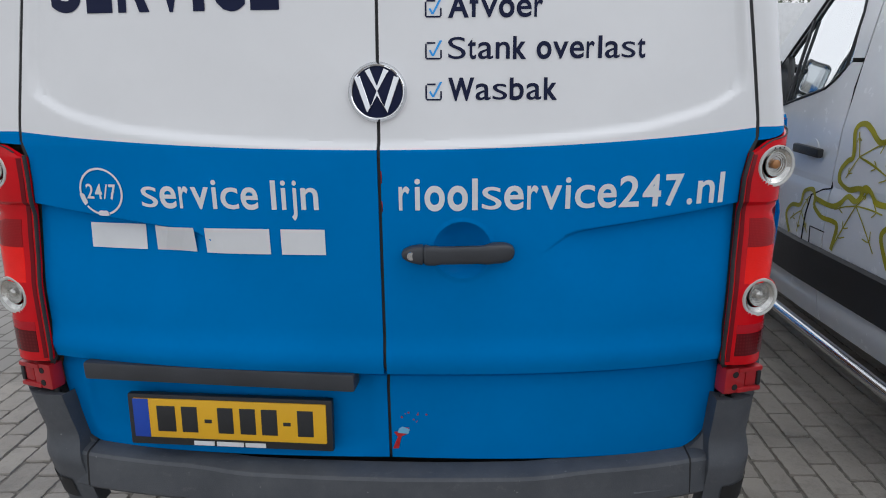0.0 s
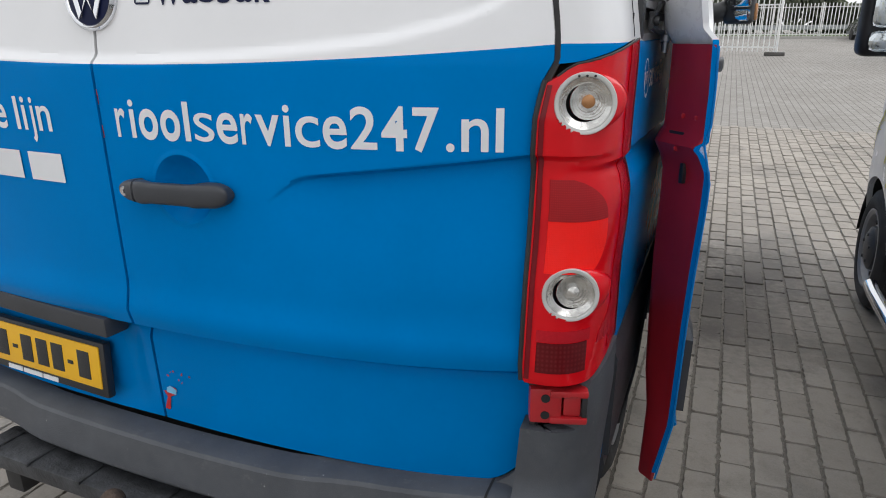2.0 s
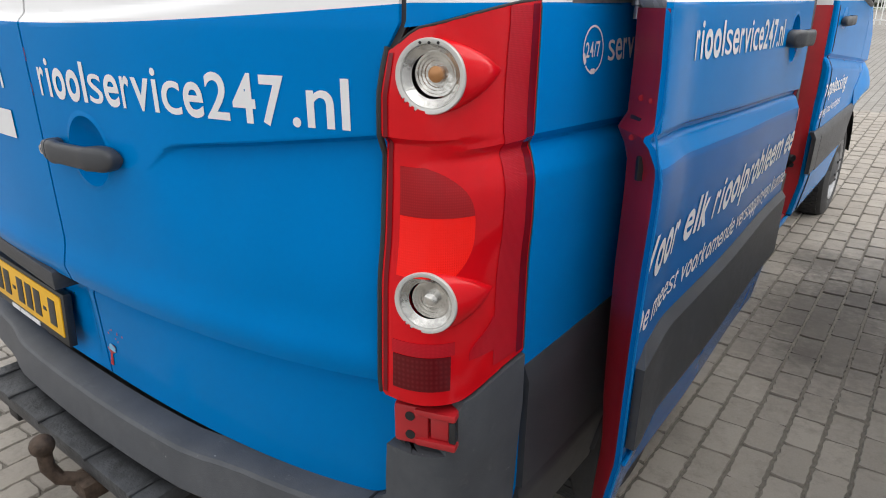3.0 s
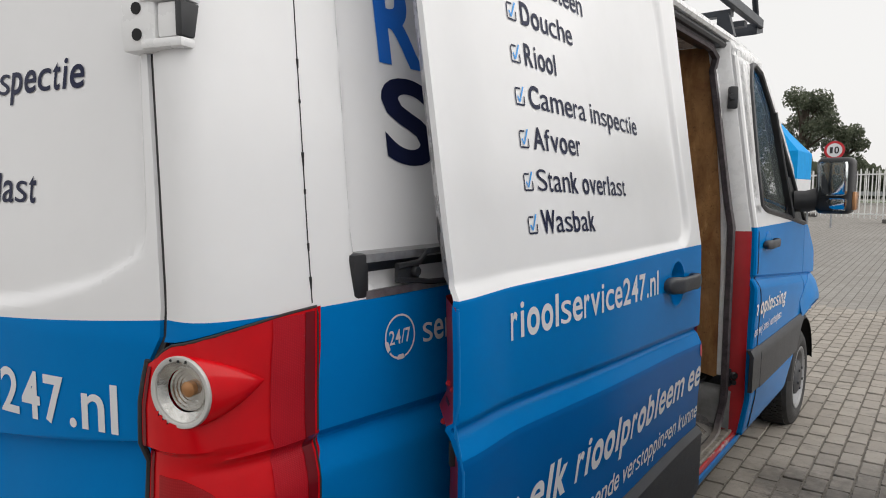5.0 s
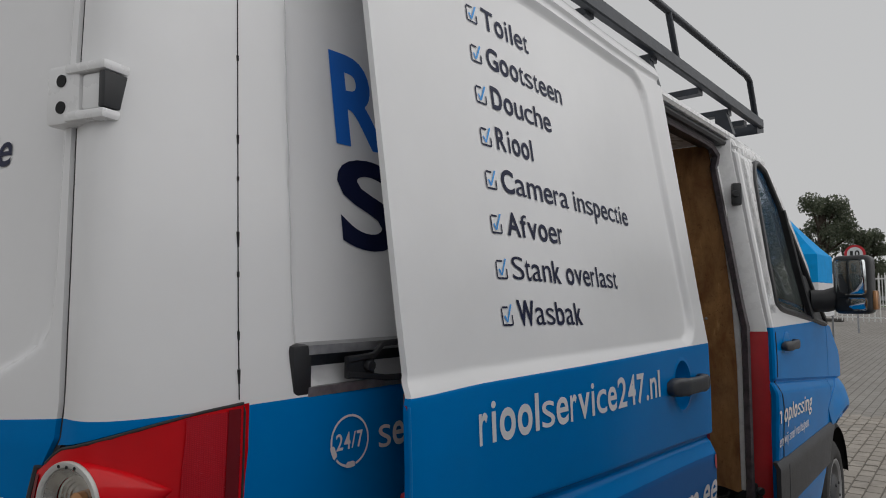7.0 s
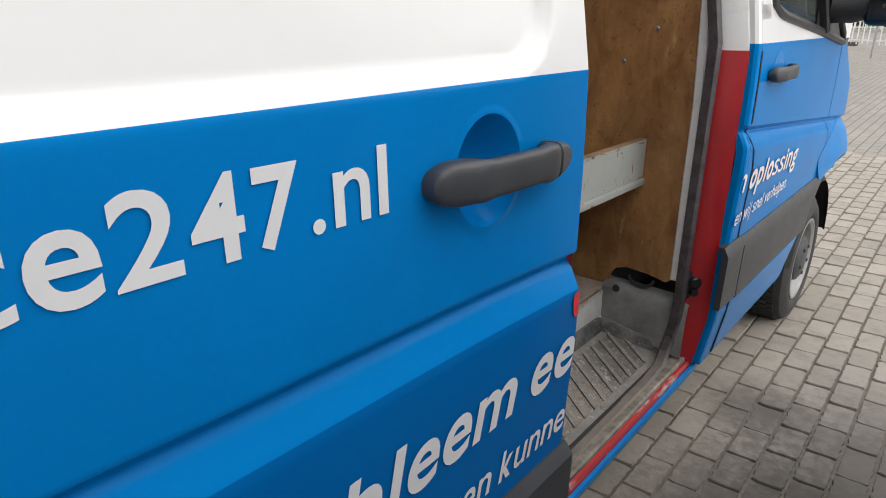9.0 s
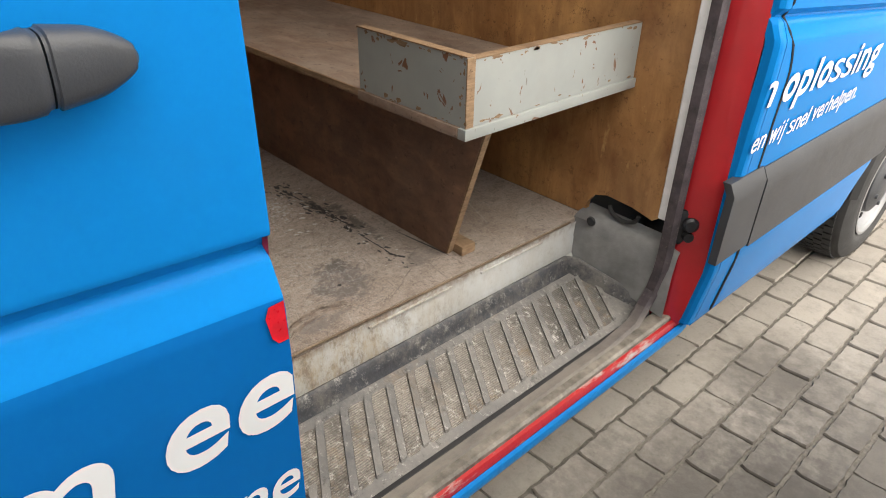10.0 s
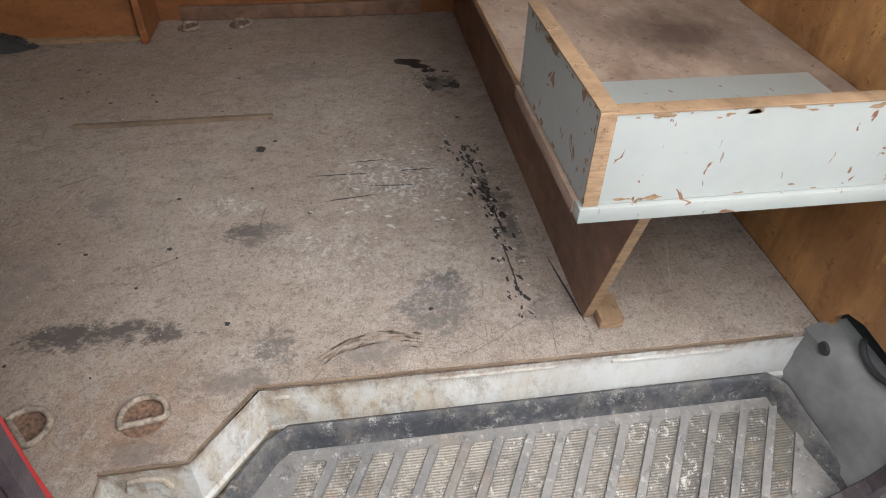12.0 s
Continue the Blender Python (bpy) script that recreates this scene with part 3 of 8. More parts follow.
def tail_lamp(side):
    def sur(s, z, lift=0.0):
        a = corner(side, s, z, 0.002 + 0.009 * (1 - step(s / 0.8)) + lift, True)
        b = corner(side, s, z, 0.002 + 0.009 * (1 - step(s / 0.8)) + lift)
        near = step((z - 1.06) / 0.10) * step((1.42 - z) / 0.08)
        return a.lerp(b, 0.55 * near)

    def lo(s):
        return 0.880 + 0.028 * step((s - 0.5) / 0.5)

    def hi(s):
        return 1.446 + 0.039 * s - 0.026 * (max(0.0, 0.10 - s) / 0.10) ** 2

    face_n = Vector((side * 0.30, -0.95, 0)).normalized()
    hole = 0.0458
    us = [0.0, 0.008, 0.016] + [i / 60 for i in range(2, 60)] + [0.99, 1.0]
    ws = spaced(0.86, 1.49, 0.0055)
    bm = skin(us, ws, lo, hi, sur, 0.014, lambda co: Vector((-side * 0.4, 0.9, 0)))
    for zc in RING_Z:
        c = sur(RING_AT, zc, -0.005)

        def radial(v):
            d = v.co - c
            return d - face_n * face_n.dot(d)
        near = [v for v in bm.verts if radial(v).length < hole and abs(face_n.dot(v.co - c)) < 0.05]
        rim = {w for v in near for e in v.link_edges for w in e.verts} - set(near)
        for v in rim:
            r = radial(v)
            if abs(r.length - hole) < 0.012:
                v.co += r.normalized() * (hole - r.length)
        bmesh.ops.delete(bm, geom=near, context="VERTS")
    lamp = part("tail_lamp", bm, M_LENS, van, "tall red tail lamp with two round clear lenses", 30)
    # black gasket along the door side, thin dark rim above and along the flank
    bm = bmesh.new()
    sweep(bm, [sur(0.0, z) + Vector((-side * 0.004, 0.001, 0)) for z in spaced(0.885, 1.425, 0.03)], circle(0.0048, 8), up=(0.3, -1, 0.2))
    part("gasket", bm, M_RUBBER, lamp)
    bm = bmesh.new()
    sweep(bm, [sur(s, hi(s) + 0.001, -0.001) for s in (0.02, 0.05, 0.10, 0.2, 0.3, 0.45, 0.6, 0.75, 0.9, 1.0)] + [sur(1.0, z, -0.001) + Vector((0, 0.002, 0)) for z in spaced(0.912, 1.475, 0.02)[::-1]], circle(0.0022, 8), up=(0.3, -1, 0.2))
    part("gasket", bm, M_RUBBER, lamp)

    # moulded fields: s between two edges for each height
    def field(name, z0, z1, left, right, mat, lift=0.0015, n=12):
        zs = spaced(z0, z1, 0.006)
        bm = skin([i / n for i in range(n + 1)], zs, lambda t: z0, lambda t: z1, lambda t, z: sur(left(z) + (right(z) - left(z)) * t, z, lift), 0.006, lambda co: Vector((-side * 0.7, 0.7, 0)))
        part(name, bm, mat, lamp)

    def oval(z):
        return 0.60 * math.sqrt(max(0.02, 1 - (abs(z - 1.168) / 0.100) ** 2.6))

    field("reflector_strip", 0.920, 1.478, lambda z: 0.83 - 0.01 * step((1.25 - z) / 0.2), lambda z: 0.974, M_REFLECT)
    field("lens_rim", 0.915, 1.480, lambda z: 0.976, lambda z: 0.998, M_LENS_RIM)
    field("lens_rim", 0.890, 1.418, lambda z: 0.004, lambda z: 0.018, M_LENS_RIM)
    # the reflector's shading is put into colour: bright lower half, darker upper half
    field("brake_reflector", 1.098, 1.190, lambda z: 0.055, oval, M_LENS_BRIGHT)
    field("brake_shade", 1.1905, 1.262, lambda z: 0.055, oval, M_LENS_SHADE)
    field("lens_field", 0.968, 0.990, lambda z: 0.04, lambda z: 0.50, M_REFLECT)
    field("lens_field", 0.906, 0.966, lambda z: 0.045, lambda z: 0.47, M_LENS_DARK)
    field("reflector_strip", 0.950, 1.010, lambda z: 0.62 + 0.18 * step((z - 0.96) / 0.05), lambda z: 0.84, M_REFLECT)
    # round lenses: ring, stepped bowl, bulb, and the red cowl that runs back from the ring into the lens
    for zc, bulb in zip(RING_Z, (M_AMBER, M_CLEAR)):
        c = sur(RING_AT, zc, -0.005)
        n = face_n
        m = Matrix.Translation(c + n * 0.004) @ n.to_track_quat("Z", "Y").to_matrix().to_4x4() @ Matrix.Diagonal((0.91, 0.91, 0.88, 1))
        bm = bmesh.new()
        turned(bm, [(0.0550, -0.010), (0.0552, 0.001), (0.0540, 0.0034), (0.0500, 0.0036), (0.0470, 0.0020), (0.0455, -0.004), (0.0452, -0.012)], 56, m)
        ring = part("lens_ring", bm, M_LAMPRING, lamp, "", 40)
        bm = bmesh.new()
        shallow = m @ Matrix.Diagonal((1, 1, 0.55, 1))
        turned(bm, [(0.0460, -0.001), (0.0440, -0.004), (0.0400, -0.012), (0.0335, -0.019)], 48, shallow)
        turned(bm, [(0.0335, -0.019), (0.0325, -0.014), (0.0290, -0.015), (0.0282, -0.020), (0.0245, -0.021), (0.0238, -0.025), (0.0200, -0.026), (0.0192, -0.030), (0.0, -0.032)], 40, shallow @ Matrix.Translation((0.006 * side, 0.003, 0)))
        part("clear_lens", bm, M_CLEAR, ring, "", 50)
        bm = bmesh.new()
        turned(bm, [(0.0, -0.006), (0.008, -0.008), (0.012, -0.014), (0.012, -0.030)], 20, shallow @ Matrix.Translation((0.006 * side, 0.003, 0)))
        part("bulb", bm, bulb, ring, "", 50)
        if bulb == M_AMBER:
            bm = bmesh.new()
            for k in (-1, 0, 1):
                turned(bm, [(0.0, 0.0012), (0.0022, 0.001), (0.0024, 0.0)], 8, m @ Matrix.Translation((0.014 * k, 0.0480, 0.0034)))
            pieces("ring_dot", bm, M_DARK, ring)
        # cowl: a skewed cone from the ring to its tip on the lens
        bm = bmesh.new()
        tip = sur(0.80, zc + 0.004, -0.001)
        base = m @ Vector((0, 0, -0.0015))
        right, up = m.to_3x3() @ Vector((1, 0, 0)), m.to_3x3() @ Vector((0, 1, 0))
        rings = []
        for i in range(16):
            t = i / 15
            rr = 0.0552 * max(0.0, 1 - t ** 1.55) + 0.0006
            mid = base.lerp(tip, t) + Vector((side * 0.5, -0.5, 0)) * 0.005 * math.sin(math.pi * t)
            rings.append([bm.verts.new(mid + right * rr * math.cos(2 * math.pi * j / 40) + up * rr * math.sin(2 * math.pi * j / 40)) for j in range(40)])
        for p, q in zip(rings, rings[1:]):
            for j in range(40):
                bm.faces.new((p[j], p[(j + 1) % 40], q[(j + 1) % 40], q[j]))
        # nothing of the cowl stands inside the ring
        for v in bm.verts:
            d = v.co - c
            high = n.dot(d)
            if (d - n * high).length < 0.0490 and high > -0.045:
                v.co -= n * (high + 0.045)
        part("lens_cowl", bm, M_LENS, lamp, "", 60)
    return lamp


tail_lamp(1)
tail_lamp(-1)


# ---- van: hinges ----
def hinge(side, z, material, label, h=0.075):
    e = door_edge(z, side) + (0.020 if z < 0.9 else 0.0)
    c = rear_y(side * (e - 0.01), max(z, 0.9))
    if z < 0.9:
        c.y += 0.01
    m = Matrix.Translation((c.x, c.y - 0.010, z)) @ pose(0, 0, 0, 0, 0, side * 18)
    bm = bmesh.new()
    s = side
    a, b = sorted((-0.012 * s, 0.050 * s))
    box(bm, a, b, -0.012, 0.03, -h / 2, h / 2, 0.008, m)
    a, b = sorted((0.026 * s, 0.098 * s))
    box(bm, a, b, -0.016, 0.028, -h / 2 + 0.002, -h / 2 + 0.016, 0.005, m)
    box(bm, a, b, -0.016, 0.028, h / 2 - 0.016, h / 2 - 0.002, 0.005, m)
    ob = part("door_hinge", bm, material, rear_r if side > 0 else rear_l, label, 40)
    bm = bmesh.new()
    for dz in (-0.018, 0.018):
        turned(bm, [(0.0, 0.0), (0.0085, 0.0), (0.0085, -0.004)], 18, m @ Matrix.Translation((0.018 * s, -0.0135, dz)) @ pose(0, 0, 0, 90, 0, 0))
    pieces("bolt_hole", bm, M_DARK, ob)
    bm = bmesh.new()
    a, b = sorted((0.052 * s, 0.085 * s))
    box(bm, a, b, -0.010, 0.03, -h / 2 + 0.017, h / 2 - 0.017, 0.005, m)
    part("hinge_pin", bm, material, ob)
    bm = bmesh.new()
    a, b = sorted((0.086 * s, 0.097 * s))
    box(bm, a, b, -0.013, 0.03, -h / 2 + 0.017, h / 2 - 0.017, 0.002, m)
    part("hinge_pad", bm, M_BLACK_PLASTIC, ob)


for s in (1, -1):
    hinge(s, 0.826, M_RED, "scuffed red painted hinge")
    hinge(s, 1.897, M_WHITE, "white painted hinge", 0.082)


# ---- van: grip, plate, badge and lettering on the rear ----
def grip(parent, m, label="dark grey door grip"):
    """A bridge-shaped pull, 0.27 long along x, proud along -y, with a separate cap at its +x end."""
    def section(u):
        t = (u + 0.131) / 0.262
        h = between(t, [(0.0, 0.0225), (0.10, 0.0238), (0.24, 0.0236), (0.30, 0.0212), (0.66, 0.0208), (0.70, 0.0232), (0.82, 0.0228), (0.92, 0.0195), (1.0, 0.0150)])
        near = min(1.0, min(u + 0.131, 0.131 - u) / 0.034)
        blunt = max(0.0, 1 - (1 - near) ** 2.2) ** (1 / 2.0)
        h *= 0.22 + 0.78 * blunt
        top = (0.022 + 0.012 * step(min(u + 0.131, 0.131 - u) / 0.07)) * (0.55 + 0.45 * blunt)
        foot = step((abs(u) - 0.062) / 0.02)
        back = (top - 0.022) * (1 - foot) - 0.010 * foot
        rise = 0.004 * (t - 0.5)
        return h, top, back, rise

    def body(u0, u1, inset):
        bm = bmesh.new()
        rings = []
        n = 34
        for i in range(n + 1):
            k = 0.5 - 0.5 * math.cos(math.pi * i / n)
            u = u0 + (u1 - u0) * k
            h, top, back, rise = section(u)
            if inset and min(u - u0, u1 - u) < 0.002:
                h, top = h - 0.0016, top - 0.0016
            ring = []
            for a in range(20):
                ang = 2 * math.pi * a / 20
                c, d = math.cos(ang), math.sin(ang)
                ring.append(bm.verts.new((u, -((top + back) / 2 + (top - back) / 2 * math.copysign(abs(d) ** 0.55, d)), rise + h * math.copysign(abs(c) ** 0.60, c))))
            rings.append(ring)
        for a, b in zip(rings, rings[1:]):
            for j in range(20):
                bm.faces.new((a[j], a[(j + 1) % 20], b[(j + 1) % 20], b[j]))
        bm.faces.new(rings[0])
        bm.faces.new(rings[-1])
        bmesh.ops.transform(bm, matrix=m, verts=bm.verts)
        return bm

    ob = part("door_grip", body(-0.131, 0.0790, True), M_GREY_PLASTIC, parent, label, 50)
    part("grip_cap", body(0.0803, 0.131, True), M_GREY_PLASTIC, ob, "", 50)
    return ob


g = rear_y(0.168, 1.208)
grip_m = Matrix.Translation((0.180, g.y - 0.010, 1.208)) @ pose(0, 0, 0, 0, 180, 2)
grip_r = grip(rear_r, grip_m)
bm = bmesh.new()
turned(bm, [(0.0, 0.003), (0.0095, 0.003), (0.011, 0.0), (0.011, -0.01)], 20, Matrix.Translation((0.073, g.y - 0.036, 1.206)) @ pose(0, 0, 0, 90, 0, 0))
box(bm, 0.0715, 0.0745, g.y - 0.0405, g.y - 0.038, 1.2015, 1.2105)
part("lock_cylinder", bm, M_CHROME, grip_r)

bm = bmesh.new()
box(bm, -0.352, 0.370, -0.012, 0.05, 0.845, 0.893, 0.008, Matrix.Translation((-0.446, 0.018, 0)) @ pose(0, 0, 0, 0, 0, -4.2))
part("grab_strip", bm, M_GREY_PLASTIC, rear_l, "dark grey plate lamp strip", 40)

pl = Matrix.Translation((-0.421, 0.034, 0.735)) @ pose(0, 0, 0, -4, 0, -2.4)
bm = bmesh.new()
box(bm, -0.276, 0.276, -0.010, 0.012, -0.078, 0.066, 0.006, pl)
plate_frame = part("plate_holder", bm, M_BLACK_PLASTIC, rear_l, "black plastic plate holder", 40)
M_PLATE = plain("yellow_plate", (0.80, 0.44, 0.012), 0.4, vary=0.05)
M_PLATE_BLUE = plain("plate_blue", (0.01, 0.06, 0.42), 0.4, vary=0.05)
bm = bmesh.new()
box(bm, -0.260, 0.260, -0.0135, -0.008, -0.055, 0.055, 0.003, pl)
plate = part("number_plate", bm, M_PLATE, plate_frame, "yellow number plate with blank bars")
bm = bmesh.new()
box(bm, -0.260, -0.217, -0.0150, -0.012, -0.054, 0.054, 0.002, pl)
part("plate_band", bm, M_PLATE_BLUE, plate_frame)
bm = bmesh.new()
for a, b in ((-0.195, -0.145), (-0.128, -0.085), (-0.066, -0.046), (-0.030, 0.012), (0.030, 0.072), (0.088, 0.130), (0.146, 0.166), (0.184, 0.226)):
    thin = b - a < 0.025
    box(bm, a, b, -0.0150, -0.013, -0.008 if thin else -0.036, 0.002 if thin else 0.036, 0.001, pl)
pieces("plate_bar", bm, M_BLACK_PLASTIC, plate_frame)
bm = bmesh.new()
for a, b in ((-0.10, -0.045), (-0.038, 0.035), (0.04, 0.095)):
    box(bm, a, b, -0.0125, -0.009, -0.0735, -0.062, 0.0, pl)
pieces("holder_bar", bm, M_LETTER_W, plate_frame)

# round badge over the door gap: dark disc, chrome ring and chevrons
bc = rear_y(0.0, 1.571).y
bm_ = Matrix.Translation((0.0, bc - 0.003, 1.571)) @ pose(0, 0, 0, 83, 0, 0)
bm = bmesh.new()
turned(bm, [(0.066, -0.01), (0.066, 0.004), (0.060, 0.010), (0.056, 0.008), (0.055, 0.004)], 48, bm_)
badge = part("badge", bm, M_CHROME, rear_l, "round chrome badge over the door gap", 50)
bm = bmesh.new()
turned(bm, [(0.056, 0.004), (0.030, 0.008), (0.0, 0.009)], 40, bm_)
part("badge_disc", bm, M_LETTER_N, badge)
bm = bmesh.new()
for pts in ([(-0.021, 0.048), (0.0, 0.006), (0.021, 0.048)], [(-0.044, 0.032), (-0.019, -0.040), (0.0, -0.002), (0.019, -0.040), (0.044, 0.032)]):
    sweep(bm, [bm_ @ Vector((u, v, 0.010)) for u, v in pts], rect(0.0135, 0.004, 0.001), up=bm_.to_3x3() @ Vector((0, 0, 1)))
pieces("badge_chevron", bm, M_CHROME, badge)


def on_rear(u, w, lift):
    return rear_y(u, w, lift)


def tick_box(parent, surface, u, w, size, flip=1.0):
    bm = bmesh.new()
    t = size * 0.10

    def quad(a, b, c, d):
        bm.faces.new([bm.verts.new(surface(u + flip * p[0], w + p[1], 0.0016)) for p in (a, b, c, d)])
    s = size
    quad((0.1 * s, 0), (0.9 * s, 0), (0.9 * s, t), (0.1 * s, t))
    quad((0, 0.1 * s), (t, 0.1 * s), (t, 0.9 * s), (0, 0.9 * s))
    quad((0.1 * s, s - t), (0.62 * s, s - t), (0.62 * s, s), (0.1 * s, s))
    quad((s - t, 0.1 * s), (s, 0.1 * s), (s, 0.55 * s), (s - t, 0.55 * s))
    quad((0, 0.1 * s), (0.1 * s, 0), (0.14 * s, 0.05 * s), (0.05 * s, 0.14 * s))
    quad((0.9 * s, 0), (s, 0.1 * s), (0.95 * s, 0.14 * s), (0.86 * s, 0.05 * s))
    part("tick_frame", bm, M_LETTER_N, parent)
    bm = bmesh.new()
    quad((0.22 * s, 0.50 * s), (0.40 * s, 0.20 * s), (0.46 * s, 0.32 * s), (0.32 * s, 0.56 * s))
    quad((0.40 * s, 0.20 * s), (0.52 * s, 0.20 * s), (1.02 * s, 1.08 * s), (0.88 * s, 1.10 * s))
    part("tick", bm, M_TICK, parent)


ROWS = ["Toilet", "Gootsteen", "Douche", "Riool", "Camera inspectie", "Afvoer", "Stank overlast", "Wasbak"]
WIDTHS = [0.148, 0.272, 0.200, 0.126, 0.535, 0.208, 0.442, 0.244]
DOOR_WIDTHS = [0.174, 0.305, 0.232, 0.134, 0.602, 0.215, 0.466, 0.252]
for i, (text, wide) in enumerate(zip(ROWS, WIDTHS)):
    z = 1.553 + 0.0885 * (7 - i)
    lettering("letter", text, on_rear, 0.158, z, wide, 0.046, M_LETTER_N, rear_r, 0.012)
    tick_box(rear_r, on_rear, 0.107, z - 0.001, 0.037)
lettering("letter", "rioolservice247.nl", on_rear, 0.044, 1.308, 0.768, 0.070, M_LETTER_W, rear_r, 0.014)
lettering("letter", "service lijn", on_rear, -0.575, 1.308, 0.432, 0.066, M_LETTER_W, rear_l, 0.014)
bars("phone_bar", [(-0.735, -0.585), (-0.558, -0.452), (-0.425, -0.265), (-0.238, -0.132)], on_rear, 1.198, 0.062, M_LETTER_W, rear_l)
lettering("letter", "SERVICE", on_rear, -0.772, 1.757, 0.555, 0.15, M_LETTER_N, rear_l, 0.035)


def round_247(parent, surface, u, w, r, flip=1.0):
    bm = bmesh.new()
    n = 44
    for i in range(n):
        a0, a1 = 2 * math.pi * i / n, 2 * math.pi * (i + 1) / n
        deg = 360.0 * i / n
        if 196 < deg < 214 or 258 < deg < 280:
            continue
        quad = []
        for a, rr in ((a0, r), (a1, r), (a1, r * 0.91), (a0, r * 0.91)):
            quad.append(bm.verts.new(surface(u + flip * rr * math.cos(a), w + rr * math.sin(a), 0.0025)))
        bm.faces.new(quad)
    for a, b in ((186, 216), (256, 284)):
        ring = []
        for k in range(7):
            an = radians(a + (b - a) * k / 6)
            ring.append((u + flip * r * 1.03 * math.cos(an), w + r * 1.03 * math.sin(an)))
        for k in range(6, -1, -1):
            an = radians(a + (b - a) * k / 6)
            rr = r * (0.80 if 0 < k < 6 else 0.86)
            ring.append((u + flip * rr * math.cos(an), w + rr * math.sin(an)))
        bm.faces.new([bm.verts.new(surface(p, q, 0.0026)) for p, q in ring])
    part("headset_ring", bm, M_LETTER_W, parent)
    lettering("letter", "24/7", surface, u - flip * r * 0.70, w - r * 0.30, r * 1.40, r * 0.60, M_LETTER_W, parent, 0.012, flip=flip)


round_247(rear_l, on_rear, -0.680, 1.342, 0.058)

M_FILM_BACK = plain("peeled_film", (0.18, 0.50, 0.75), 0.4)
# chips down to the red paint along the door gap
bm = bmesh.new()
rnd = random.Random(5)
for pts in ([(0.006, 0.655), (0.022, 0.655), (0.030, 0.692), (0.048, 0.700), (0.046, 0.708), (0.010, 0.705), (0.020, 0.690)], [(0.030, 0.712), (0.052, 0.709), (0.050, 0.718), (0.034, 0.720)]):
    bm.faces.new([bm.verts.new(rear_y(u, w, 0.002)) for u, w in pts])
for k in range(9):
    u, w, r = 0.03 + 0.07 * rnd.random(), 0.735 + 0.03 * rnd.random(), 0.0015 + 0.002 * rnd.random()
    bm.faces.new([bm.verts.new(rear_y(u + r * math.cos(a), w + r * math.sin(a), 0.002)) for a in (0, 1.3, 2.5, 3.8, 5.2)])
for k in range(7):
    w = 1.28 + 0.10 * rnd.random()
    bm.faces.new([bm.verts.new(rear_y(u, v, 0.002)) for u, v in ((0.004, w), (0.007, w + 0.004), (0.006, w + 0.018), (0.004, w + 0.02))])
pieces("paint_chip", bm, M_RED, rear_r)
bm = bmesh.new()
bm.faces.new([bm.verts.new(rear_y(u, w, 0.003)) for u, w in ((0.020, 0.703), (0.048, 0.700), (0.052, 0.714), (0.034, 0.722), (0.024, 0.716))])
part("film_flap", bm, M_FILM_BACK, rear_r, "pale blue peeled film")


# ---- van: rear bumper and tow bar ----
BUMPER = [(-0.05, 0.079), (0.004, 0.076), (0.013, 0.073), (0.019, 0.066), (0.030, 0.002), (0.032, -0.018), (0.026, -0.028), (0.0, -0.031), (-0.05, -0.031)]
bm = bmesh.new()
path = []
for i in range(33):
    x = -0.93 + 1.80 * i / 32
    path.append(Vector((x, rear_y(x, 1.2).y - 0.012, 0.537)))
sweep(bm, path, BUMPER)
bumper = part("rear_bumper", bm, M_SCUFFED, van, "scuffed dark grey plastic bumper", 22)


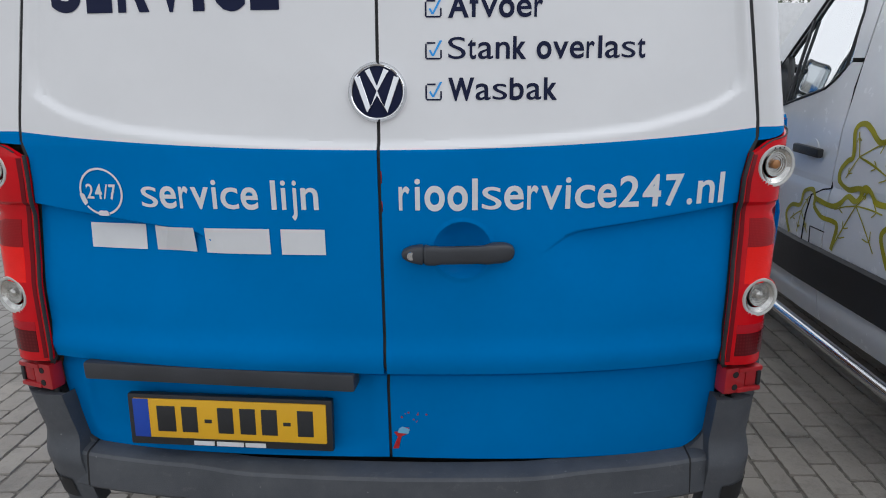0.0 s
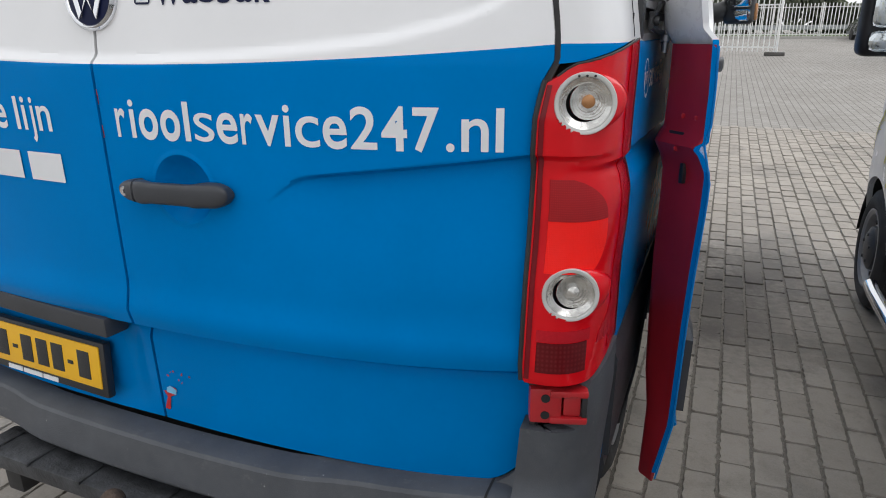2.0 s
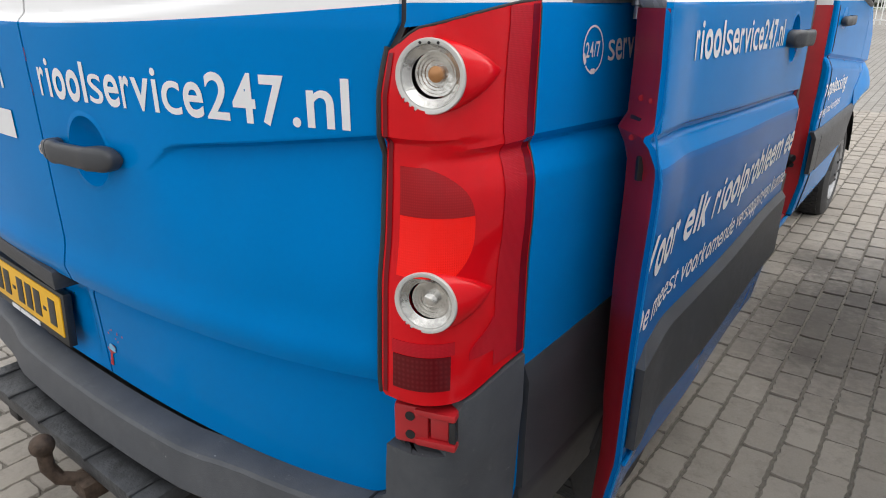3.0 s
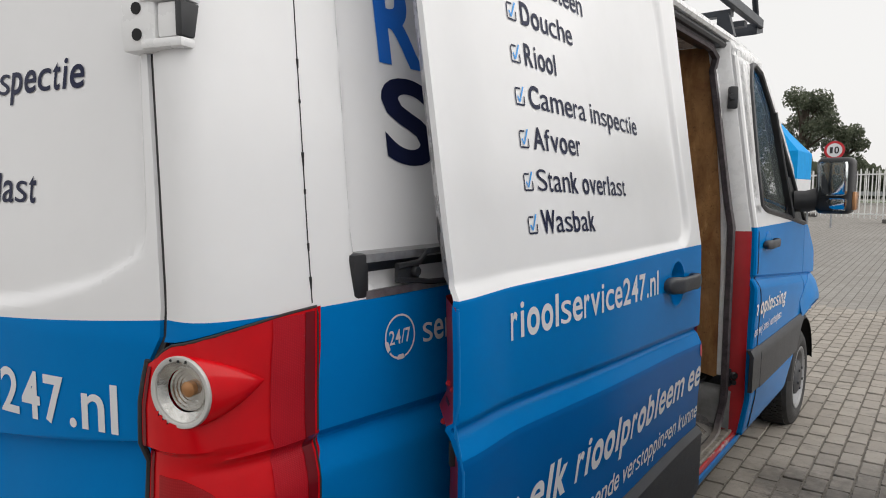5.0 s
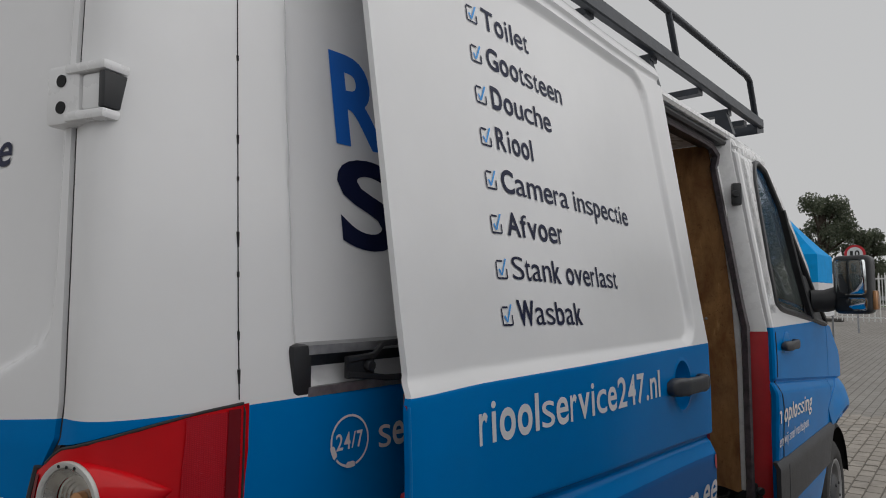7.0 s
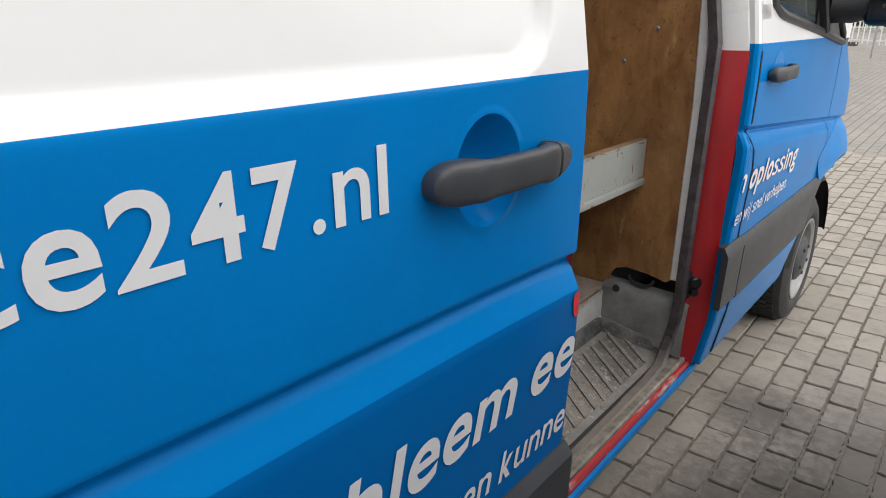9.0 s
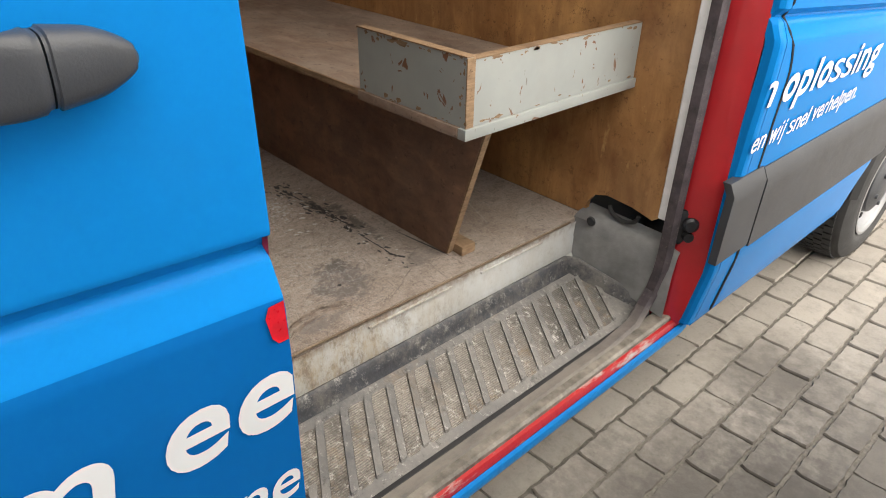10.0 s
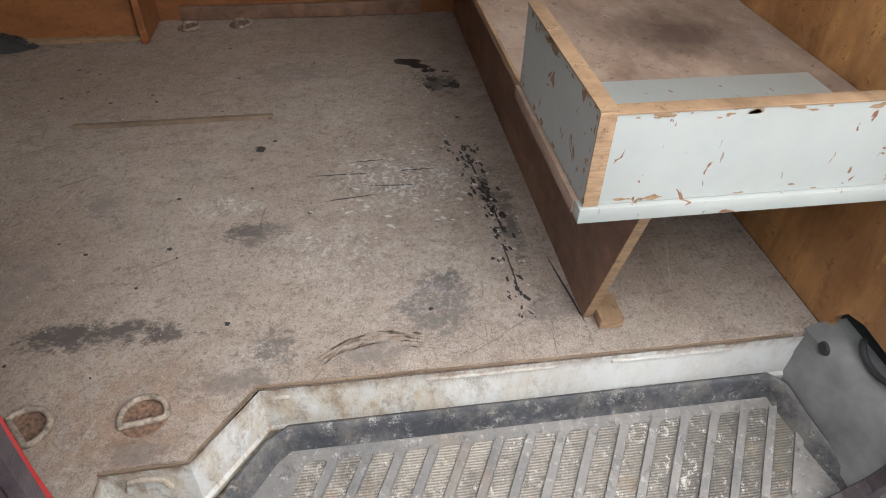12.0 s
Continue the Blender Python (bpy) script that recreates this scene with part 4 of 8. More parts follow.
def bumper_end(side):
    us = [i / 14 for i in range(15)]

    def sur(s, z):
        p = corner(side, s, max(z, 0.9), 0.008 + 0.034 * step((0.66 - z) / 0.08) * (1 - s) ** 0.6)
        p.z = z
        p.x -= side * (0.07 if side > 0 else 0.22) * max(0.0, 0.80 - z)
        p.y += 0.05 * max(0.0, 0.70 - z)
        return p
    ws = spaced(0.40, 0.94, 0.015)
    bm = skin(us, ws, lambda s: 0.42 + 0.03 * (1 - s), lambda s: 0.775 + 0.098 * step((s - 0.42) / 0.12) + 0.028 * step((s - 0.5) / 0.5), sur, 0.05, lambda co: Vector((-side * (0.05 + 0.75 * step((abs(co.x) - 0.88) / 0.05)), 1.0 - 0.7 * step((abs(co.x) - 0.88) / 0.05), 0)))
    part("bumper_end", bm, M_SCUFFED, bumper, "", 35)
    # the cheek that follows the rounded foot of the door
    wide = door_edge(0.80, side)

    def foot(x):
        a = x * 0.878 / wide
        return door_foot(a) if a < 0.867 else 0.712 + (x - wide + 0.011) * 2.0

    def cheek(x, z):
        t = step((foot(x) - 0.006 - z) / 0.085)
        return Vector((side * x, rear_y(side * x, 0.80).y - 0.006 - (0.066 - 0.02 * step((x - wide + 0.128) / 0.14)) * t, z))
    bm = skin(spaced(0.64, wide + 0.024, 0.009), spaced(0.54, 0.84, 0.012), lambda x: 0.54, lambda x: foot(x) - 0.006, cheek, 0.03, lambda co: Vector((0, 1, 0)))
    part("bumper_cheek", bm, M_SCUFFED, bumper, "", 50)
    # seam between the middle and the end
    bm = bmesh.new()
    sx = side * (wide - 0.075)
    sweep(bm, [Vector((sx + d, rear_y(sx, 1.2).y - 0.012, 0.537)) for d in (-0.0025, 0.0025)], [(a * 1.0 + 0.0012, b + 0.0012) for a, b in BUMPER])
    part("bumper_seam", bm, M_DARK, bumper)
    # dark slot low in the corner
    bm = skin([0.10 + 0.5 * i / 8 for i in range(9)], [0.47, 0.50, 0.53], lambda s: 0.47 + 0.03 * (s - 0.35) ** 2, lambda s: 0.53, lambda s, z: sur(s, z) + Vector((side * 0.6, -0.8, 0)) * 0.003)
    part("bumper_slot", bm, M_DARK, bumper)


bumper_end(1)
bumper_end(-1)

M_TREAD = plain("worn_tread_plate", (0.055, 0.058, 0.064), 0.5, 0.4, vary=0.5, scale=18, bump=0.6, bump_scale=80)
tow_bar = part("tow_bar", box(bmesh.new(), -0.55, 0.32, -0.092, 0.02, 0.435, 0.480, 0.008), M_TREAD, van, "worn black steel tow bar step", 40)
bm = bmesh.new()
for x in (-0.50, -0.36, -0.18, 0.06, 0.26):
    box(bm, x, x + 0.012, -0.096, -0.0, 0.476, 0.485, 0.002)
pieces("step_rib", bm, M_TREAD, tow_bar)
bm = bmesh.new()
for x in (-0.48, 0.22):
    box(bm, x - 0.03, x + 0.03, -0.06, 0.5, 0.34, 0.43, 0.006)
pieces("tow_bracket", bm, M_RUBBER, tow_bar)
M_RUST = plain("rusty_steel", (0.085, 0.060, 0.045), 0.62, 0.5, vary=0.5, scale=40, bump=0.5)
bm = bmesh.new()
sweep(bm, [(0.02, -0.155, 0.52), (0.02, -0.155, 0.475), (0.03, -0.14, 0.44), (0.05, -0.10, 0.42), (0.06, -0.03, 0.415)], circle(0.017, 12), up=(1, 0, 0))
box(bm, 0.02, 0.10, -0.12, -0.05, 0.385, 0.43, 0.006)
part("tow_neck", bm, M_RUST, tow_bar)
bm = bmesh.new()
bmesh.ops.create_uvsphere(bm, u_segments=20, v_segments=14, radius=0.027, matrix=Matrix.Translation((0.02, -0.155, 0.535)))
part("tow_ball", bm, M_RUST, tow_bar, "greased tow ball")


# ---- van: right flank ----
ARCH_R, ARCH_F, ARCH, ARCH_BIG = 1.13, 4.80, 0.415, 0.555


def arch_lo(y, base, centre, radius=ARCH, z0=0.37):
    d = abs(y - centre)
    return max(base, z0 + math.sqrt(max(0.0, radius * radius - d * d))) if d < radius else base


def arch_stops(centre, radius=ARCH):
    return [centre + radius * math.sin(radians(a)) for a in range(-90, 91, 6)]


ZS = sorted(set(spaced(0.30, 2.46, 0.03, (0.87, 2.34, 2.40, 2.44)) + spaced(1.02, 1.30, 0.007) + spaced(1.46, 1.54, 0.008) + spaced(2.16, 2.30, 0.011) + spaced(2.33, 2.375, 0.006)))
INWARD = lambda co: Vector((-1, 0, 0))

us = sorted(set(spaced(0.315, 1.80, 0.035) + spaced(0.40, 0.52, 0.008) + [round(v, 4) for v in arch_stops(ARCH_R)]))
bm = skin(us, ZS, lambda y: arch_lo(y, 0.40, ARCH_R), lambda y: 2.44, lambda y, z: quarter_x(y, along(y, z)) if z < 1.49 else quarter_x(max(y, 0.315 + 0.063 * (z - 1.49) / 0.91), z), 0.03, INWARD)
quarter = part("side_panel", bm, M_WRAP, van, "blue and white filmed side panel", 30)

# the sill below the opening, the cant rail above it and the front pillar
bm = bmesh.new()
box(bm, 0.60, 0.885, 1.80, 3.20, 0.30, 0.415)
part("sill_box", bm, M_DARK, van)
M_SILL = plain("worn_grey_sill", (0.19, 0.17, 0.145), 0.6, 0.1, vary=0.5, scale=25, bump=0.4, bump_scale=150)
bm = bmesh.new()
sweep(bm, [(0.889, 1.78, 0.418), (0.889, 3.16, 0.424)], rect(0.046, 0.03, 0.006))
part("sill_strip", bm, M_SILL, van, "worn grey sill strip", 40)
M_RED_WORN = Nodes("worn_red_paint", 0.4)
M_RED_WORN.color(M_RED_WORN.mix(M_RED_WORN.ramp(M_RED_WORN.noise(16, 6, 0.7, (1, 0.25, 1)), [(0.50, 0.0), (0.58, 1.0)]), (0.38, 0.014, 0.018), (0.42, 0.38, 0.35)))
M_RED_WORN.bump(M_RED_WORN.noise(90), 0.3, 0.004)
bm = bmesh.new()
sweep(bm, [(0.914, 1.78, 0.406), (0.914, 3.19, 0.414)], [(-0.006, -0.03), (0.010, -0.03), (0.011, 0.0), (0.006, 0.008), (-0.006, 0.010)])
part("sill_edge", bm, M_RED_WORN.m, van, "chipped red sill edge", 40)
bm = bmesh.new()
sweep(bm, [(0.935, 1.78, 0.392), (0.935, 3.20, 0.400)], [(-0.014, -0.030), (-0.004, -0.030), (0.006, -0.004), (0.004, 0.008), (-0.008, 0.006)])
part("sill_lip", bm, M_BLUE, van, "blue film on the sill lip", 40)
bm = bmesh.new()
sweep(bm, [(0.80, 1.80, 2.405), (0.80, 3.25, 2.405)], [(-0.10, 0.0), (0.018, 0.0), (0.028, 0.012), (0.022, 0.034), (-0.10, 0.042)])
part("cant_rail", bm, M_WHITE, van, "", 40)
bm = bmesh.new()
sweep(bm, [(0.79, 1.80, 2.385), (0.79, 3.20, 2.385)], [(-0.10, -0.012), (0.012, -0.012), (0.020, 0.0), (0.014, 0.018), (-0.10, 0.018)])
part("upper_track", bm, M_BLACK_PLASTIC, van, "black upper door track", 40)


def pillar(y0, y1, z0, z1, mat, name):
    bm = skin(spaced(y0, y1, 0.025), spaced(z0, z1, 0.03), lambda y: z0, lambda y: z1, lambda y, z: Vector((post_x(z) - 0.022 - 0.05 * step((y0 + 0.03 - y) / 0.03), y, z)), 0.06, INWARD)
    return part(name, bm, mat, van, "", 35)


pillar(3.138, 3.20, 0.41, 1.462, M_RED, "pillar_foot")
pillar(3.138, 3.23, 1.462, 2.40, M_WHITE, "pillar_head")


def jamb_y(z):
    """The rear edge of the side opening: it swings forward at the belt."""
    return between(z, [(0.50, 1.851), (0.80, 1.855), (0.93, 1.861), (1.00, 1.866), (1.06, 1.879), (1.11, 1.896), (1.16, 1.908), (1.22, 1.914), (2.10, 1.914), (2.20, 1.905)])


def rear_pillar(z0, z1, mat, name):
    bm = skin(spaced(0.0, 1.0, 0.1), spaced(z0, z1, 0.03), lambda t: z0, lambda t: z1, lambda t, z: Vector((post_x(z) - 0.016 - 0.075 * step((t - 0.48) / 0.52), 1.73 + (jamb_y(z) - 0.016 - 1.73) * t, z)), 0.07, INWARD)
    return part(name, bm, mat, van, "", 35)


rear_pillar(0.41, 1.46, M_RED, "rear_pillar_foot")
rear_pillar(1.46, 2.40, M_WHITE, "rear_pillar_head")

# filmed outer skin of the front pillar, before the cab door
bm = skin(spaced(3.168, 3.202, 0.008), ZS, lambda y: 0.42, lambda y: 2.42, lambda y, z: side_x(y, along(y, z), -0.012 * step((3.180 - y) / 0.012)), 0.02, INWARD)
part("pillar_skin", bm, M_WRAP, van, "", 30)

def seal_rubber():
    """Black sealing rubber, greyed by wear, with road dust caked on along the sill."""
    k = Nodes("worn_seal_rubber", 0.5)
    base = k.mix(k.ramp(k.noise(24, 6, 0.7), [(0.35, 0.0), (0.7, 1.0)]), (0.040, 0.033, 0.038), (0.105, 0.085, 0.094))
    low = k.ramp(k.xyz()[2], [(0.44, 1.0), (0.49, 0.0)])
    caked = k.math("MULTIPLY", low, k.ramp(k.noise(16, 8, 0.75, (1, 0.4, 1)), [(0.30, 0.35), (0.55, 1.0)]))
    base = k.mix(caked, base, (0.205, 0.185, 0.160))
    k.color(k.mix(k.ramp(k.noise(70, 6, 0.8), [(0.58, 0.0), (0.66, 0.6)]), base, (0.16, 0.145, 0.13)))
    k.bump(k.noise(200, 3), 0.2, 0.004)
    return k.m


M_SEAL = seal_rubber()
# rubber seal round the side opening
seal = []
for z in spaced(0.52, 2.26, 0.06):
    seal.append((post_x(z) - 0.108, 3.114, z))
seal += [(0.775, 3.10, 2.32), (0.765, 3.04, 2.360)] + [(0.765, y, 2.366) for y in (2.9, 2.6, 2.3, 2.05)] + [(0.77, 1.99, 2.35), (0.79, 1.93, 2.26)]
for z in reversed(spaced(0.56, 2.20, 0.06)):
    seal.append((post_x(z) - 0.098, jamb_y(z), z))
seal += [(0.886, 1.853, 0.50), (0.880, 1.874, 0.448), (0.876, 1.94, 0.424), (0.872, 2.4, 0.424), (0.872, 2.9, 0.428), (0.868, 3.03, 0.440), (0.860, 3.085, 0.470)]
bm = bmesh.new()
sweep(bm, seal, [(-0.018, -0.012), (-0.006, -0.018), (0.000, -0.014), (0.006, -0.018), (0.016, -0.013), (0.014, -0.007), (0.020, 0.0), (0.014, 0.007), (0.016, 0.013), (0.006, 0.018), (0.000, 0.014), (-0.006, 0.018), (-0.018, 0.012)], True, up=(1, 0, 0))
part("door_seal", bm, M_SEAL, van, "black rubber door seal", 30)

# latch striker and buffers on the pillar
def striker(z):
    bm = bmesh.new()
    m = Matrix.Translation((0.905, 3.150, z)) @ pose(0, 0, 0, 0, 0, 40)
    box(bm, -0.03, 0.03, -0.008, 0.004, -0.048, 0.048, 0.01, m)
    turned(bm, [(0.0, 0.016), (0.014, 0.016), (0.020, 0.010), (0.020, 0.0)], 16, m @ Matrix.Translation((0, -0.008, 0.012)) @ pose(0, 0, 0, 90, 0, 0))
    turned(bm, [(0.0, 0.014), (0.012, 0.014), (0.016, 0.0)], 16, m @ Matrix.Translation((0, -0.008, -0.022)) @ pose(0, 0, 0, 90, 0, 0))
    ob = part("latch", bm, M_BLACK_PLASTIC, van, "black latch plate with two screws", 40)
    bm = bmesh.new()
    for dz in (-0.038, 0.038):
        turned(bm, [(0.0, 0.004), (0.006, 0.003), (0.007, 0.0)], 10, m @ Matrix.Translation((0.004, -0.008, dz)) @ pose(0, 0, 0, 90, 0, 0))
    pieces("screw", bm, M_GALV, ob)


striker(0.712)
bm = bmesh.new()
box(bm, -0.022, 0.022, -0.03, 0.01, -0.055, 0.055, 0.012, Matrix.Translation((0.852, 3.13, 2.12)) @ pose(0, 0, 0, 0, 0, 30))
turned(bm, [(0.0, 0.018), (0.014, 0.018), (0.018, 0.0)], 14, Matrix.Translation((0.858, 3.10, 2.12)) @ pose(0, 0, 0, 90, 0, 30))
part("door_buffer", bm, M_BLACK_PLASTIC, van, "black door buffer", 40)

# slide rail with its black end cap
M_RAIL = plain("brushed_rail", (0.34, 0.34, 0.35), 0.38, 0.7, vary=0.25, scale=30)
bm = bmesh.new()
yy = spaced(0.43, 1.87, 0.24)
sweep(bm, [(0.955, y, 1.520) for y in yy], [(-0.02, -0.040), (0.030, -0.040), (0.031, -0.026), (0.026, -0.025), (0.024, -0.030), (0.000, -0.030), (0.000, 0.026), (0.026, 0.026), (0.027, 0.022), (0.031, 0.022), (0.031, 0.036), (-0.02, 0.040)], up=(0, 0, 1))
rail = part("slide_rail", bm, M_RAIL, van, "aluminium slide rail on the side panel", 30)
bm = bmesh.new()
box(bm, 0.9560, 0.9580, 0.44, 1.86, 1.494, 1.542)
part("rail_channel", bm, M_RACK, rail)
# seam between corner and side panel, with sealant missing in places
bm = bmesh.new()
seam = [side_x(0.314 + 0.063 * max(0.0, z - 1.49) / 0.9, z, 0.0006) for z in spaced(1.49, 2.42, 0.05)]
sweep(bm, seam, rect(0.0014, 0.0012), up=(0, 1, 0))
for z, h in ((1.52, 0.02), (1.575, 0.012), (1.66, 0.008), (1.71, 0.022), (1.80, 0.006), (1.86, 0.014), (1.99, 0.008), (2.31, 0.03)):
    p = side_x(0.314 + 0.063 * (z - 1.49) / 0.9, z, 0.0)
    box(bm, p.x - 0.003, p.x + 0.0016, p.y - 0.0016, p.y + 0.0016, z - h / 2, z + h / 2)
pieces("panel_seam", bm, M_DARK, quarter)
bm = bmesh.new()
box(bm, 0.945, 0.986, 0.402, 0.438, 1.480, 1.558, 0.010)
part("rail_cap", bm, M_BLACK_PLASTIC, rail, "black rail end cap", 40)
bm = bmesh.new()
sweep(bm, [(0.992, 0.500, 1.507), (0.994, 0.556, 1.500), (0.998, 0.580, 1.496), (1.006, 0.645, 1.494)], rect(0.008, 0.010, 0.002))
sweep(bm, [(0.992, 0.500, 1.530), (0.994, 0.556, 1.534), (0.998, 0.572, 1.552), (1.006, 0.645, 1.556)], rect(0.008, 0.010, 0.002))
box(bm, 0.984, 0.992, 0.500, 0.560, 1.500, 1.536, 0.003)
turned(bm, [(0.0, 0.012), (0.008, 0.012), (0.010, 0.008), (0.010, 0.0)], 14, Matrix.Translation((0.990, 0.545, 1.518)) @ pose(0, 0, 0, 0, 90, 0))
part("door_carriage", bm, M_BLACK_PLASTIC, rail, "black forked roller carriage of the sliding door", 40)
bm = bmesh.new()
turned(bm, [(0.0, 1.452), (0.007, 1.452), (0.007, 1.474), (0.012, 1.476), (0.012, 1.490), (0.008, 1.492), (0.008, 1.560), (0.013, 1.562), (0.013, 1.574), (0.007, 1.576), (0.007, 1.592), (0.0, 1.592)], 14, Matrix.Translation((1.010, 0.640, 0)))
part("carriage_pin", bm, M_GALV, rail, "steel carriage pin with nuts", 40)

# plastic cladding behind and before the rear wheel
def cladding(y0, y1, z0, z1, centre, name="side_trim", lift=0.014, radius=ARCH):
    us = sorted(set(spaced(y0, y1, 0.04) + [round(v, 4) for v in arch_stops(centre, radius + 0.005) if y0 < v < y1]))
    bm = skin(us, spaced(min(z0, 0.40), z1, 0.03), lambda y: arch_lo(y, z0, centre, radius + 0.005), lambda y: z1, lambda y, z: side_x(y, z, lift * min(1.0, (z1 - z) / 0.012 + 0.2)), 0.02, INWARD)
    return part(name, bm, M_GREY_PLASTIC, van, "dark grey plastic side trim", 35)


cladding(0.322, 1.86, 0.60, 0.868, ARCH_R)
cladding(0.322, 0.80, 0.42, 0.60, ARCH_R, lift=0.013)
cladding(3.12, 3.285, 0.655, 0.868, 9.0, lift=0.02)
cladding(3.295, 4.52, 0.645, 0.862, ARCH_F, lift=0.02, radius=ARCH_BIG)

# ---- van: sliding door, slid back ----
DY0, DY1 = 0.500, 1.936
sliding = new("sliding_door")
sliding.parent = van
sliding["label"] = "sliding door slid back along the flank"


def door_lo(y):
    return 0.425 + 0.09 * step((DY0 + 0.09 - y) / 0.12) * 0.4


def door_hi(y):
    return 2.425 + 0.016 * (y - DY0)


def door_shift(z):
    """Above the belt the door's rear edge stands a little further forward."""
    return 0.022 * step((z - 1.465) / 0.05)


us = spaced(DY0, DY1, 0.035)
ZD = spaced(0.42, 2.46, 0.025, (1.262, 1.276, 1.488, 2.34, 2.40))


us = sorted(set(us + spaced(1.60, 1.76, 0.008) + spaced(1.74, DY1, 0.009)))
ZD2 = sorted(set(ZD + spaced(1.30, 1.452, 0.008) + spaced(1.10, 1.30, 0.004) + spaced(1.47, 1.53, 0.006) + spaced(2.28, 2.375, 0.007)))
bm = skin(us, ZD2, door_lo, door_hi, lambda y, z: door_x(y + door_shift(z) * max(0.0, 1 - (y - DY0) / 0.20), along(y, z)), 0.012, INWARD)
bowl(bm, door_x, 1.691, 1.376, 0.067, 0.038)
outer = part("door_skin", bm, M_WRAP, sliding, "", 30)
M_RED_DOOR = plain("dark_red_door_paint", (0.36, 0.012, 0.024), 0.40, vary=0.25, scale=4, coat=0.2)


def door_end(y0, sign, z0, z1, mat, deep, lean=1.0):
    """The folded end of the door, seen edge on."""
    bm = bmesh.new()
    cols = []
    for z in spaced(z0, z1, 0.03):
        xo = door_x(y0, z).x - 0.004
        d = deep(z)
        pts = [(xo, y0), (xo - 0.006, y0 + sign * 0.001), (xo - 0.012, y0 + sign * 0.008 * lean), (xo - d * 0.9, y0 + sign * lean * (d - 0.012)), (xo - d, y0 + sign * lean * d), (xo - d - 0.004, y0 + sign * 0.25)]
        cols.append([bm.verts.new((px, py, z)) for px, py in pts])
    for a, b in zip(cols, cols[1:]):
        for i in range(5):
            bm.faces.new((a[i], a[i + 1], b[i + 1], b[i]))
    return part("door_end", bm, mat, sliding, "", 35)


deep = lambda z: between(z, [(0.42, 0.036), (0.7, 0.078), (1.0, 0.094), (1.2, 0.100), (1.28, 0.096), (1.46, 0.090), (2.4, 0.060)])
door_end(DY0, 1, 0.43, 1.472, M_RED_DOOR, deep)
door_end(DY0 + 0.022, 1, 1.472, 2.43, M_WHITE, deep)
door_end(DY1, -1, 0.43, 1.472, M_RED_DOOR, lambda z: 0.5 * deep(z), 0.16)
door_end(DY1, -1, 1.472, 2.44, M_WHITE, lambda z: 0.5 * deep(z), 0.16)
bm = bmesh.new()
for dx, z in ((0.030, 1.325), (0.058, 1.325), (0.055, 1.255)):
    turned(bm, [(0.0, 0.002), (0.005, 0.001), (0.006, -0.002)], 10, Matrix.Translation((door_x(DY0, z).x - dx, DY0 + dx * 0.9 - 0.004, z)) @ pose(0, 0, 0, 90, 0, 45))
pieces("screw", bm, M_RED_DOOR, sliding)
bm = bmesh.new()
x = door_x(DY0, 1.28).x
em = Matrix.Translation((x - 0.004, DY0 - 0.002, 0)) @ pose(0, 0, 0, 0, 0, -45)
box(bm, -0.115, -0.062, -0.004, 0.012, 1.272, 1.292, 0.006, em)
box(bm, -0.068, -0.056, -0.004, 0.012, 1.18, 1.225, 0.003, em)


def on_end(t, z, lift=0.002):
    """A point on the white upper rear end of the door, t from its outer to its inner fold."""
    xo, d = door_x(DY0 + 0.022, z).x - 0.004, deep(z)
    return Vector((xo - 0.012 + (0.012 - 0.9 * d) * t - lift * 0.7, DY0 + 0.022 + 0.008 + (d - 0.020) * t - lift * 0.7, z))


bm.faces.new([bm.verts.new(on_end(t, z)) for t, z in ((1.06, 1.478), (0.58, 1.478), (0.52, 1.600), (0.60, 1.618), (0.80, 1.614), (1.06, 1.575))])
pieces("door_slot", bm, M_BLACK_PLASTIC, sliding, "", 40)
bm = bmesh.new()
bm.faces.new([bm.verts.new(door_x(u, w, 0.0025)) for u, w in ((1.919, 1.142), (1.9345, 1.143), (1.9345, 1.100), (1.924, 1.100), (1.918, 1.108), (1.914, 1.132))])
part("reflective_sticker", bm, plain("red_sticker", (0.55, 0.008, 0.020), 0.3, vary=0.2, scale=60), sliding, "red reflective sticker")

# lower trim of the door
bm = skin(spaced(DY0 + 0.015, DY1 + 0.01, 0.05), spaced(0.605, 0.850, 0.02), lambda y: 0.605 + 0.03 * step((DY0 + 0.06 - y) / 0.04), lambda y: 0.850 - 0.03 * step((DY0 + 0.05 - y) / 0.04), lambda y, z: door_x(y, z, 0.003 + 0.016 * min(1.0, (0.850 - z) / 0.014, (z - 0.60) / 0.014 + 0.2)), 0.018, INWARD)
part("side_trim", bm, M_GREY_PLASTIC, sliding, "dark grey plastic trim", 35)
bm = bmesh.new()
sweep(bm, [door_x(y, 0.598, 0.004) for y in spaced(DY0 + 0.01, DY1, 0.1)], circle(0.005, 6))
sweep(bm, [door_x(DY0, z, 0.0) for z in spaced(0.44, 1.47, 0.04)], circle(0.0025, 6), up=(0, 1, 0))
pieces("film_edge", bm, M_BLUE, sliding)
hm = Matrix.Translation((door_x(1.705, 1.378).x + 0.010, 1.708, 1.378)) @ pose(0, 0, 0, 0, 2, 90) @ Matrix.Diagonal((1.10, 1, 1.06, 1))
grip(sliding, hm)
bm = bmesh.new()
bm.faces.new([bm.verts.new(door_x(u, w, -0.0012)) for u, w in ((1.741, 1.336), (1.749, 1.337), (1.748, 1.349), (1.743, 1.345))])
part("paint_chip", bm, M_RED, sliding)


def on_door(u, w, lift):
    return door_x(min(max(u, DY0 + 0.003), DY1 - 0.002), w, lift)


